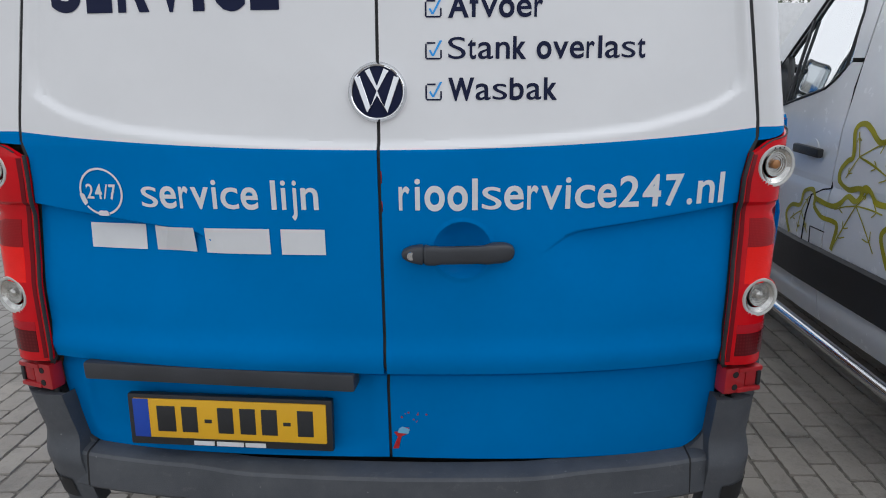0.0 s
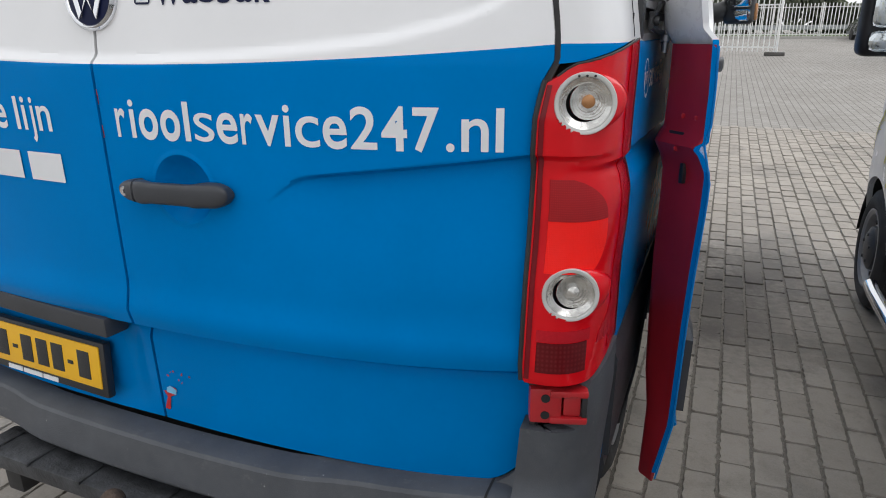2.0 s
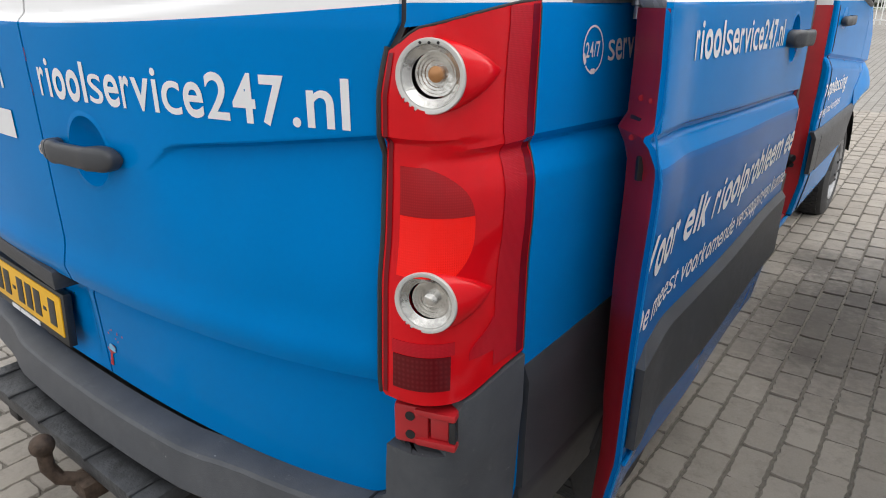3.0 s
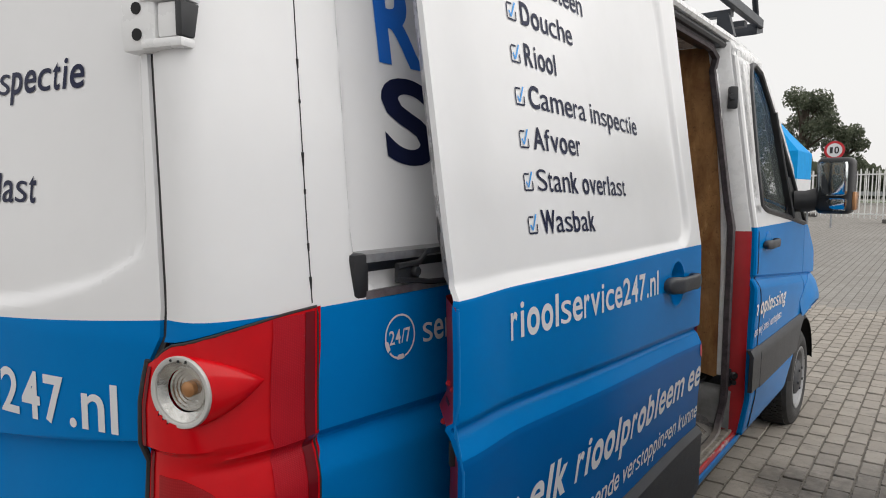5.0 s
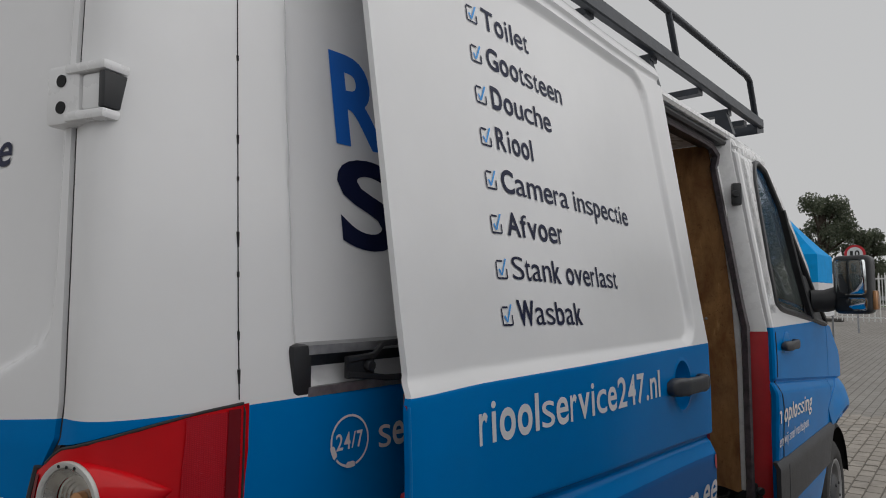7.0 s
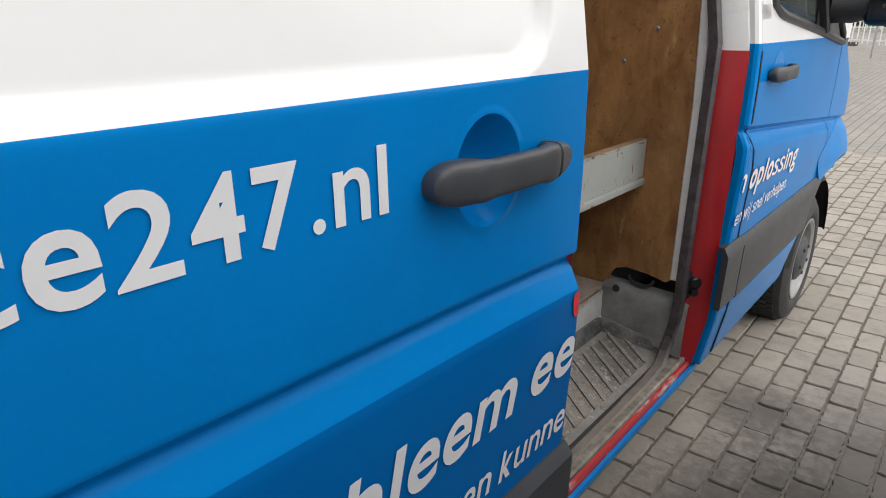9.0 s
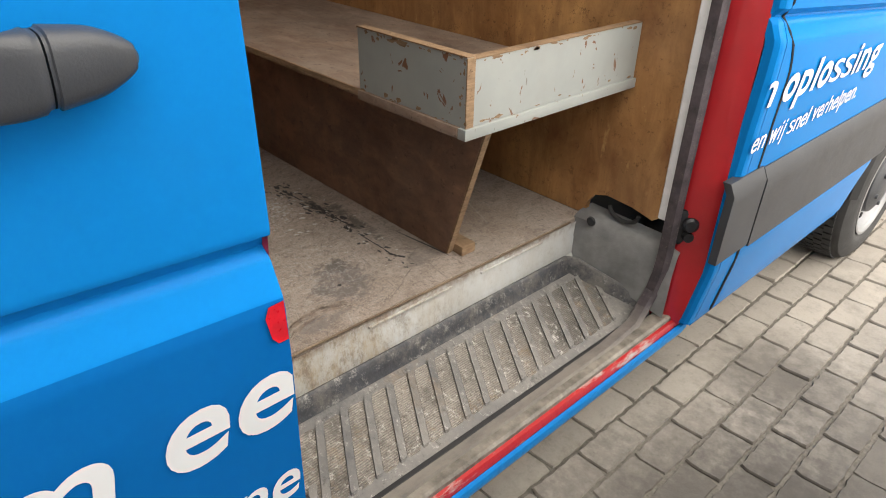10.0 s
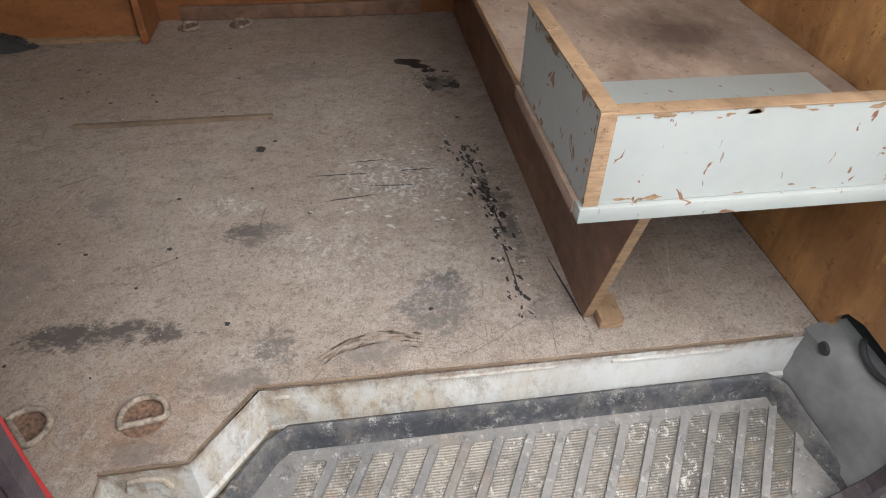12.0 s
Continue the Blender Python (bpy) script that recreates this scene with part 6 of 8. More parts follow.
    # plaster spills, ground in
    fine = k.ramp(k.noise(85, 9, 0.9), [(0.51, 0.0), (0.57, 1.0)])
    for cx, cy, rx, ry, amount in ((0.03, 2.36, 0.15, 0.22, 1.0), (0.35, 2.35, 0.25, 0.30, 0.45), (0.10, 1.985, 0.05, 0.10, 1.0), (0.55, 2.06, 0.05, 0.10, 0.6), (0.26, 2.18, 0.12, 0.16, 0.5), (-0.28, 2.25, 0.08, 0.10, 0.5)):
        base = k.mix(k.math("MULTIPLY", k.math("MULTIPLY", k.spot(cx, cy, rx, ry), fine), amount), base, (0.60, 0.58, 0.56))
    k.color(base)
    k.bump(k.noise(70, 8, 0.8), 0.35, 0.004)
    return k.m


M_FLOOR = floor_material()
M_PLY = wood("amber_plywood", (0.250, 0.100, 0.032), (0.600, 0.322, 0.120), (1, 1, 0.35), 0.50, 0.5, dust_amount=0.05)
M_PLY_DARK = wood("dark_film_plywood", (0.105, 0.047, 0.027), (0.33, 0.170, 0.100), (0.6, 1, 1), 0.7, 0.45, dust_amount=0.14)
M_PLY_RED = wood("reddish_plywood", (0.17, 0.060, 0.020), (0.33, 0.130, 0.045), (1, 0.3, 1), 0.3, 0.5)
M_SPLINTER = wood("splintered_ply", (0.15, 0.10, 0.068), (0.32, 0.24, 0.17), (1, 0.3, 1), 0.6, 0.8)
M_EDGE = wood("raw_ply_edge", (0.165, 0.098, 0.052), (0.37, 0.245, 0.145), (1, 1, 8), 0.35, 0.75)
M_SHELF = wood("worn_shelf_board", (0.17, 0.090, 0.055), (0.42, 0.31, 0.235), (0.4, 1, 1), 0.75, 0.7, dust_amount=0.45, stain_at=(0.19, 2.90, 0.16, 0.17))


def chipped_white(name, scale=9.0):
    k = Nodes(name, 0.45)
    base = k.mix(k.ramp(k.noise(5, 5), [(0.3, 0.0), (0.7, 1.0)]), (0.270, 0.288, 0.276), (0.335, 0.355, 0.340))
    chips = k.math("MULTIPLY", k.ramp(k.noise(scale * 3.2, 4, 0.55, (1, 1, 0.7), 1.0), [(0.650, 0.0), (0.665, 1.0)]), 1.0)
    base = k.mix(chips, base, (0.17, 0.075, 0.035))
    fine = k.ramp(k.noise(70, 3, 0.6, (1, 1, 0.25)), [(0.71, 0.0), (0.73, 0.8)])
    base = k.mix(fine, base, (0.14, 0.11, 0.09))
    dirt = k.ramp(k.noise(12, 7, 0.7), [(0.5, 0.0), (0.8, 0.35)])
    k.color(k.mix(dirt, base, (0.30, 0.29, 0.26)))
    k.bump(chips, 0.35, -0.002)
    return k.m


M_CHIPPED = chipped_white("chipped_white_board")


def metal_stained():
    """White painted sheet, greyed, with rust-brown runs that thicken towards the rear end of the step."""
    k = Nodes("stained_white_metal", 0.45)
    base = k.mix(k.ramp(k.noise(6, 5), [(0.3, 0.0), (0.7, 1.0)]), (0.42, 0.425, 0.41), (0.56, 0.575, 0.57))
    rear = k.ramp(k.math("MULTIPLY_ADD", k.xyz()[1], -1.0, 3.0), [(0.30, 0.25), (0.65, 1.0)])
    runs = k.ramp(k.noise(24, 9, 0.8, (1, 1, 0.4)), [(0.40, 0.0), (0.64, 0.8)])
    base = k.mix(k.math("MULTIPLY", runs, rear), base, (0.34, 0.255, 0.145))
    grime = k.ramp(k.noise(30, 9, 0.85, (1, 1, 0.6)), [(0.50, 0.0), (0.62, 0.75)])
    base = k.mix(k.math("MULTIPLY", grime, rear), base, (0.17, 0.125, 0.085))
    edge = k.math("MULTIPLY", k.ramp(k.xyz()[2], [(0.618, 0.0), (0.640, 1.0)]), k.ramp(k.noise(22, 8, 0.8), [(0.40, 0.0), (0.58, 0.9)]))
    base = k.mix(edge, base, (0.15, 0.085, 0.048))
    k.color(k.mix(k.ramp(k.noise(90, 8, 0.85), [(0.60, 0.0), (0.66, 0.6)]), base, (0.20, 0.16, 0.12)))
    k.bump(k.noise(80), 0.15, 0.003)
    return k.m


M_STEP_METAL = metal_stained()


def mat_material():
    k = Nodes("dirty_rubber_mat", 0.7)
    dust = k.ramp(k.noise(7, 8, 0.75), [(0.30, 0.0), (0.62, 1.0)])
    base = k.mix(dust, (0.105, 0.105, 0.108), (0.225, 0.212, 0.196))
    base = k.mix(k.ramp(k.noise(60, 8, 0.85), [(0.56, 0.0), (0.63, 0.7)]), base, (0.46, 0.44, 0.41))
    base = k.mix(k.ramp(k.noise(26, 8, 0.85), [(0.55, 0.0), (0.64, 0.8)]), base, (0.060, 0.056, 0.053))
    base = k.mix(k.ramp(k.noise(4.3, 6, 0.7), [(0.57, 0.0), (0.70, 0.6)]), base, (0.235, 0.165, 0.098))
    k.color(base)
    k.bump(k.noise(120, 6), 0.4, 0.004)
    return k.m


def pad_material():
    """Fine transverse ribs, caked with pale plaster and dark grease."""
    k = Nodes("ribbed_rubber_pad", 0.75)
    rear = k.ramp(k.math("MULTIPLY_ADD", k.xyz()[1], -1.0, 3.1), [(0.10, 0.42), (0.62, 1.0)])
    dust = k.math("MULTIPLY", k.ramp(k.noise(9, 8, 0.75), [(0.26, 0.25), (0.52, 1.0)]), rear)
    ribs = k.math("PINGPONG", k.math("MULTIPLY", k.xyz()[0], 210.0), 0.5)
    base = k.mix(k.math("MULTIPLY", dust, k.math("MULTIPLY_ADD", ribs, 1.0, 0.35)), (0.060, 0.056, 0.054), (0.46, 0.415, 0.36))
    base = k.mix(k.ramp(k.noise(5, 7, 0.8), [(0.51, 0.0), (0.66, 0.8)]), base, (0.065, 0.058, 0.053))
    base = k.mix(k.ramp(k.noise(30, 9, 0.85), [(0.52, 0.0), (0.62, 0.7)]), base, (0.10, 0.085, 0.072))
    base = k.mix(k.ramp(k.noise(46, 8, 0.85), [(0.55, 0.0), (0.61, 0.85)]), base, (0.60, 0.57, 0.53))
    base = k.mix(k.ramp(k.noise(9, 6, 0.8), [(0.56, 0.0), (0.66, 0.6)]), base, (0.24, 0.165, 0.095))
    base = k.mix(k.ramp(k.noise(240, 4, 0.8), [(0.52, 0.0), (0.62, 0.6)]), base, (0.11, 0.098, 0.088))
    k.color(base)
    k.bump(ribs, 0.8, 0.004)
    return k.m


M_MAT, M_PAD = mat_material(), pad_material()


def rim_material():
    k = Nodes("scuffed_rubber", 0.5)
    base = k.mix(k.ramp(k.noise(8, 7, 0.75), [(0.35, 0.0), (0.65, 1.0)]), (0.020, 0.022, 0.028), (0.055, 0.057, 0.065))
    base = k.mix(k.ramp(k.noise(34, 8, 0.85), [(0.55, 0.0), (0.63, 0.75)]), base, (0.36, 0.35, 0.33))
    base = k.mix(k.ramp(k.noise(11, 8, 0.8), [(0.46, 0.0), (0.64, 0.65)]), base, (0.18, 0.165, 0.145))
    base = k.mix(k.ramp(k.noise(6, 6, 0.8), [(0.60, 0.0), (0.70, 0.7)]), base, (0.27, 0.19, 0.11))
    k.color(base)
    k.bump(k.noise(120, 5), 0.3, 0.003)
    return k.m


M_RIM = rim_material()
M_GREY_COVER = plain("scuffed_grey_cover", (0.20, 0.20, 0.198), 0.55, vary=0.35, scale=10, bump=0.2, bump_scale=200)

FZ = 0.650
outline = [(-1.01, 0.22), (0.90, 0.22), (0.90, 1.845), (0.744, 1.850), (0.741, 1.978), (0.612, 2.072), (0.617, 3.113), (-1.01, 3.113)]
bm = prism(bmesh.new(), outline, 0.018, Matrix.Translation((0, 0, FZ - 0.018)))
load_floor = part("load_floor", bm, M_FLOOR, van, "worn plywood load floor, stained and dusty", 0)
bm = bmesh.new()
sweep(bm, [(0.746, 1.850, 0.6445), (0.743, 1.979, 0.6445), (0.614, 2.073, 0.6445), (0.619, 3.05, 0.6445)], rect(0.004, 0.004))
part("floor_edge", bm, M_SPLINTER, load_floor)
# step well: white risers, rubber rim, mat and pads
path = [(0.90, 1.846), (0.80, 1.850), (0.748, 1.852), (0.744, 1.981), (0.618, 2.077), (0.621, 3.078)]
bm = bmesh.new()
rows = []
for i, (x, y) in enumerate(path):
    rows.append([bm.verts.new((x, y, 0.640)), bm.verts.new((x + 0.001, y + 0.001, 0.600)), bm.verts.new((x + 0.003, y + 0.002, 0.592)), bm.verts.new((x + 0.004, y + 0.002, 0.545)), bm.verts.new((x + 0.009, y + 0.004, 0.538)), bm.verts.new((x + 0.009, y + 0.004, 0.525)), bm.verts.new((x + 0.004, y + 0.002, 0.518)), bm.verts.new((x + 0.004, y + 0.002, 0.430))])
for a, b in zip(rows, rows[1:]):
    for i in range(7):
        bm.faces.new((a[i], b[i], b[i + 1], a[i + 1]))
riser = part("step_riser", bm, M_STEP_METAL, van, "stained white metal step riser", 20)
bm = bmesh.new()
for y0, y1, z in ((2.36, 2.60, 0.628), (2.70, 2.93, 0.626), (2.10, 2.125, 0.622)):
    sweep(bm, [(0.622, y0, z), (0.622, y1, z)], circle(0.0035, 8))
sweep(bm, [(0.752, 1.885, 0.60), (0.752, 1.892, 0.622), (0.752, 1.915, 0.627), (0.752, 1.94, 0.622), (0.752, 1.947, 0.60)], circle(0.005, 8), up=(1, 0, 0))
pieces("pressed_bead", bm, M_STEP_METAL, riser)


def mat_z(x):
    return 0.492 - 0.30 * (x - 0.68)


rim = [(0.852, 1.905), (0.80, 1.905), (0.776, 1.918), (0.768, 1.985), (0.742, 2.018), (0.658, 2.078), (0.636, 2.115), (0.636, 3.030), (0.650, 3.050), (0.700, 3.062), (0.848, 3.118)]
bm = bmesh.new()
sweep(bm, [(x, y, mat_z(x) + 0.020 * (1 - 0.6 * step((x - 0.66) / 0.2)) if i > 4 else 0.515) for i, (x, y) in enumerate(rim)], [(-0.010, 0.022), (-0.003, 0.026), (0.003, 0.020), (0.007, -0.006), (0.016, -0.022), (-0.010, -0.035)], up=(0, 0, 1))
mat = part("step_mat", bm, M_RIM, van, "dirty ribbed black rubber step mat", 40)
bm = bmesh.new()
inner = [(0.858, 1.853), (0.753, 1.856), (0.750, 1.985), (0.628, 2.081), (0.628, 3.05), (0.655, 3.06), (0.70, 3.066), (0.858, 3.118)]
face = bm.faces.new([bm.verts.new((x, y, mat_z(x))) for x, y in inner])
part("mat_base", bm, M_MAT, mat, "", 0)
for i in range(19):
    y = 1.985 + 0.0605 * i
    lo_x = 0.672 if y > 2.06 else 0.772 if y > 2.0 else 0.795
    hi_x = 0.826
    if y > 3.03:
        continue
    sk = -0.55 * (hi_x - lo_x)

    def tread(name, y0, y1, r, lift, material):
        """A slanted bar or field of the mat with rounded ends."""
        bm = bmesh.new()
        ring = []
        for x, q, turn in ((lo_x + r, y1 - r, 90), (lo_x + r, y0 + r, 180), (hi_x - r, y0 + r, 270), (hi_x - r, y1 - r, 0)):
            for k in range(4):
                a = radians(turn + 30 * k)
                u, v = x + r * math.cos(a), q + r * math.sin(a)
                t = (u - lo_x) / (hi_x - lo_x)
                ring.append((u, v + sk * (t - 0.4)))
        top = [bm.verts.new((u, v, mat_z(u) + lift)) for u, v in ring]
        cx, cy = sum(p[0] for p in ring) / 16, sum(p[1] for p in ring) / 16
        low = [bm.verts.new((u + (u - cx) * 0.03, v + math.copysign(0.0025, v - cy), mat_z(u) - 0.001)) for u, v in ring]
        bm.faces.new(top)
        for j in range(16):
            bm.faces.new((top[j], low[j], low[(j + 1) % 16], top[(j + 1) % 16]))
        part(name, bm, material, mat, "", 0)

    tread("tread_pad", y, y + 0.038, 0.008, 0.0012, M_PAD)
    tread("tread_bar", y + 0.0405, y + 0.0578, 0.005, 0.0062, M_MAT)
bm = bmesh.new()
sweep(bm, [(0.857, 1.88, 0.432), (0.857, 3.12, 0.436)], rect(0.018, 0.02, 0.004))
part("mat_lip", bm, M_RUBBER, mat)

# grey moulded cover at the front end of the step
bm = bmesh.new()
cols = []
for x in spaced(0.612, 0.905, 0.03):
    t = (x - 0.628) / 0.277
    cols.append([bm.verts.new((x, 3.066 + 0.050 * t, mat_z(x) + 0.02)), bm.verts.new((x, 3.070 + 0.050 * t, 0.600 - 0.02 * t)), bm.verts.new((x, 3.078 + 0.052 * t, 0.652 - 0.02 * t)), bm.verts.new((x, 3.100 + 0.045 * t, 0.664 - 0.016 * t)), bm.verts.new((x, 3.155 + 0.01 * t, 0.668 - 0.012 * t))])
for a, b in zip(cols, cols[1:]):
    for i in range(4):
        bm.faces.new((a[i], b[i], b[i + 1], a[i + 1]))
cover = part("step_cover", bm, M_GREY_COVER, van, "scuffed grey moulded step cover", 50)
bm = bmesh.new()
sweep(bm, [(0.735 + 0.045 * math.cos(a), 3.122, 0.700 + 0.030 * math.sin(a)) for a in [math.pi * (1 + i / 8) for i in range(9)]], circle(0.006, 8), up=(0, 1, 0))
turned(bm, [(0, 0.006), (0.012, 0.005), (0.014, 0)], 12, Matrix.Translation((0.665, 3.082, 0.655)) @ pose(0, 0, 0, 90, 0, 0))
part("cable_loop", bm, M_RUBBER, cover)

# bulkhead of plywood with a cut-out at its foot, and its metal edge
PY = 3.115
outline = [(-1.02, 0.650), (0.618, 0.650), (0.622, 0.690), (0.640, 0.716), (0.680, 0.728), (0.760, 0.722), (0.822, 0.708), (0.838, 0.72), (0.836, 1.30), (0.822, 1.60), (0.775, 2.10), (0.73, 2.38), (-0.95, 2.40)]
bm = prism(bmesh.new(), outline, 0.015, Matrix.Translation((0, PY + 0.015, 0)) @ pose(0, 0, 0, 90, 0, 0))
bulkhead = part("bulkhead", bm, M_PLY, van, "amber plywood bulkhead, scratched and stained", 0)
bm = bmesh.new()
box(bm, 0.312, 0.352, PY - 0.006, PY + 0.002, 1.20, 2.36, 0.002)
part("bulkhead_batten", bm, M_PLY, bulkhead)
bm = bmesh.new()
rnd = random.Random(8)
for x, z in ((0.325, 1.345), (0.327, 1.298), (0.30, 1.62), (0.02, 1.27), (-0.3, 1.3), (0.60, 1.42), (0.70, 1.52), (0.45, 1.80)):
    turned(bm, [(0.0, 0.003), (0.005, 0.0025), (0.0075, 0.0)], 10, Matrix.Translation((x, PY - 0.006, z)) @ pose(0, 0, 0, 90, 0, 0))
pieces("screw", bm, M_GALV, bulkhead)
bm = bmesh.new()
sweep(bm, [(0.852, PY + 0.004, 0.725), (0.850, PY + 0.004, 1.30), (0.836, PY + 0.004, 1.60), (0.789, PY + 0.004, 2.10), (0.745, PY + 0.004, 2.38)], rect(0.030, 0.02, 0.004), up=(0, 1, 0))
part("metal_edge", bm, M_WHITE, bulkhead)

# linings that close the bay
bm = bmesh.new()
box(bm, -1.03, -1.01, 0.2, 3.12, 0.65, 2.40)
part("far_lining", bm, M_PLY_RED, van, "reddish plywood lining", 0)
bm = bmesh.new()
box(bm, 0.83, 0.845, 0.24, 1.66, 0.65, 1.45)
part("near_lining", bm, M_PLY_RED, van, "", 0)
bm = bmesh.new()
box(bm, -1.00, 0.80, 0.24, 3.11, 2.385, 2.395)
part("bay_ceiling", bm, M_WHITE, van, "", 0)
bm = bmesh.new()
box(bm, -1.008, -0.99, 1.72, 2.55, 0.652, 0.70, 0.003)
part("lining_foot", bm, M_PLY_DARK, van, "", 0)


M_RINGSTEEL = plain("dusty_ring_steel", (0.27, 0.22, 0.175), 0.7, 0.1, vary=0.6, scale=90, bump=0.4)
M_RUSTY = plain("rust_brown_plate", (0.165, 0.100, 0.068), 0.8, vary=0.6, scale=120, bump=0.5)


# lashing rings let into the floor
def lashing_ring(x, y, turn):
    m = Matrix.Translation((x, y, FZ)) @ pose(0, 0, 0, 0, 0, turn)
    bm = bmesh.new()
    turned(bm, [(0.0, 0.0012), (0.028, 0.0012), (0.036, 0.002), (0.038, 0.0)], 24, m)
    ob = part("lashing_plate", bm, M_RUSTY, load_floor, "rusty lashing ring let into the floor", 40)
    bm = bmesh.new()
    pts = [(0.036 * math.cos(a), 0.036 * math.sin(a), 0.006) for a in [math.pi * (i / 14) - 0.25 for i in range(18)]]
    pts = [m @ Vector(p) for p in pts]
    sweep(bm, pts + [m @ Vector((-0.030, -0.012, 0.006)), m @ Vector((0.030, -0.014, 0.006))], circle(0.0055, 8), True)
    part("ring", bm, M_RINGSTEEL, ob, "", 50)
    bm = bmesh.new()
    turned(bm, [(0.0, 0.007), (0.009, 0.006), (0.012, 0.0)], 12, m)
    part("bolt", bm, M_RUSTY, ob)


for x, y, t in ((0.655, 1.902, 100), (0.655, 1.725, 40), (-0.94, 1.75, 10), (-0.95, 1.92, 15)):
    lashing_ring(x, y, t)

# raised splinter of ply along the floor, and dark tar patches
M_TAR = plain("tar", (0.020, 0.018, 0.018), 0.5, vary=0.3, scale=30)
bm = bmesh.new()
sweep(bm, [(-0.292, 1.55, 0.652), (-0.290, 1.75, 0.653), (-0.294, 1.95, 0.653), (-0.296, 2.06, 0.652)], [(-0.014, -0.002), (0.010, -0.002), (0.009, 0.009), (-0.006, 0.007)])
part("raised_splinter", bm, M_SPLINTER, load_floor)
rnd = random.Random(21)


def blot(bm, x, y, r, stretch=1.0, turn=0.0, lift=0.0006):
    ring = []
    n = 14
    for i in range(n):
        a = 2 * math.pi * i / n
        rr = r * (0.65 + 0.5 * rnd.random())
        u, v = rr * math.cos(a) * stretch, rr * math.sin(a)
        ring.append(bm.verts.new((x + u * math.cos(turn) - v * math.sin(turn), y + u * math.sin(turn) + v * math.cos(turn), FZ + lift)))
    bm.faces.new(ring)


bm = bmesh.new()
blot(bm, -0.60, 2.46, 0.030, 1.6, 1.4)
blot(bm, -0.57, 2.49, 0.022, 1.8, 1.3, 0.0009)
for k in range(16):
    blot(bm, -0.55 + 0.16 * rnd.random(), 2.50 + 0.09 * rnd.random(), 0.006 + 0.008 * rnd.random())
for k in range(70):
    t = rnd.random()
    blot(bm, -0.12 + 0.40 * t + rnd.gauss(0, 0.012), 2.52 + 0.06 * t + rnd.gauss(0, 0.016), 0.0015 + 0.005 * rnd.random() ** 2, 2.2, 0.2)
blot(bm, -0.133, 2.038, 0.015)
# long gouges across the grain, and a scraped track beside the support
for gx, gy, length, turn in ((0.003, 2.23, 0.16, 1.55), (0.000, 2.40, 0.11, 1.60), (0.10, 2.25, 0.14, 1.70), (0.06, 2.35, 0.12, 1.48), (-0.05, 2.30, 0.09, 1.62), (0.45, 2.66, 0.20, 0.12), (0.20, 2.572, 0.16, 0.06), (0.36, 2.566, 0.14, 0.02), (0.02, 2.556, 0.12, 0.08)):
    blot(bm, gx, gy, 0.0024, length / 0.0024 / 2, turn, 0.0007)
for k in range(90):
    t = rnd.random()
    blot(bm, -0.10 + 0.62 * t, 2.566 + rnd.gauss(0, 0.010), 0.0012 + 0.004 * rnd.random() ** 2, 2.5, rnd.gauss(0.1, 0.4))
for k in range(34):
    blot(bm, -0.8 + 1.4 * rnd.random(), 1.4 + 1.2 * rnd.random(), 0.0025 + 0.004 * rnd.random())
part("tar_blot", bm, M_TAR, load_floor)["kind"] = "stuff"
# brown scrape that swings in an arc beside the step edge
M_SCRAPE = plain("brown_scrape", (0.265, 0.205, 0.163), 0.8, vary=0.4, scale=90)
bm = bmesh.new()
for k in range(110):
    t = rnd.random()
    off = abs(rnd.gauss(0, 0.022))
    blot(bm, 0.590 - 0.075 * math.sin(math.pi * (0.1 + 0.62 * t)) + off, 2.170 + 0.20 * t, 0.0008 + 0.0011 * rnd.random(), 5 + 9 * rnd.random(), 1.57 + 0.75 * math.cos(math.pi * (0.1 + 0.62 * t)) + rnd.gauss(0, 0.08), 0.0006)
part("scrape_mark", bm, M_SCRAPE, load_floor, "brown scraped arc")["kind"] = "stuff"
M_PLASTER = plain("plaster_spill", (0.50, 0.49, 0.47), 0.8, vary=0.2, scale=60, bump=0.4)
bm = bmesh.new()
for k in range(260):
    blot(bm, 0.03 + rnd.gauss(0, 0.09), 2.40 + rnd.gauss(0, 0.09), 0.0008 + 0.0042 * rnd.random() ** 3, 2.2, 1.2 + rnd.gauss(0, 0.5), 0.0008)
for k in range(240):
    blot(bm, -0.8 + 1.4 * rnd.random(), 1.4 + 1.25 * rnd.random(), 0.0007 + 0.0014 * rnd.random() ** 2, 1.4, 0.5, 0.0008)
for k in range(110):
    t = rnd.random()
    blot(bm, -0.50 + 0.95 * t + rnd.gauss(0, 0.015), 2.47 + 0.13 * t + rnd.gauss(0, 0.02), 0.0010 + 0.0024 * rnd.random() ** 2, 1.3, rnd.random() * 3, 0.0010)
part("plaster_splash", bm, M_PLASTER, load_floor, "pale plaster splashes")["kind"] = "stuff"

# ---- wooden shelf with a tray end, standing on the load floor ----
shelf = thing("wooden_shelf", "plywood shelf with chipped white tray boards on the van floor", "shelf")
bm = bmesh.new()
prism(bm, [(-1.0, 0.650), (0.526, 0.650), (0.650, 1.036), (-1.0, 1.036)], 0.018, Matrix.Translation((0, 2.688, 0)) @ pose(0, 0, 0, 90, 0, 0))
part("shelf_support", bm, M_PLY_DARK, shelf, "dark film-faced plywood support", 0)
bm = bmesh.new()
sweep(bm, [(0.529, 2.679, 0.652), (0.653, 2.679, 1.034)], rect(0.005, 0.018), up=(0, 1, 0))
part("support_edge", bm, M_EDGE, shelf)
bm = bmesh.new()
box(bm, 0.50, 0.565, 2.690, 2.735, 0.650, 0.676, 0.003, None)
part("floor_batten", bm, M_EDGE, shelf)
bm = bmesh.new()
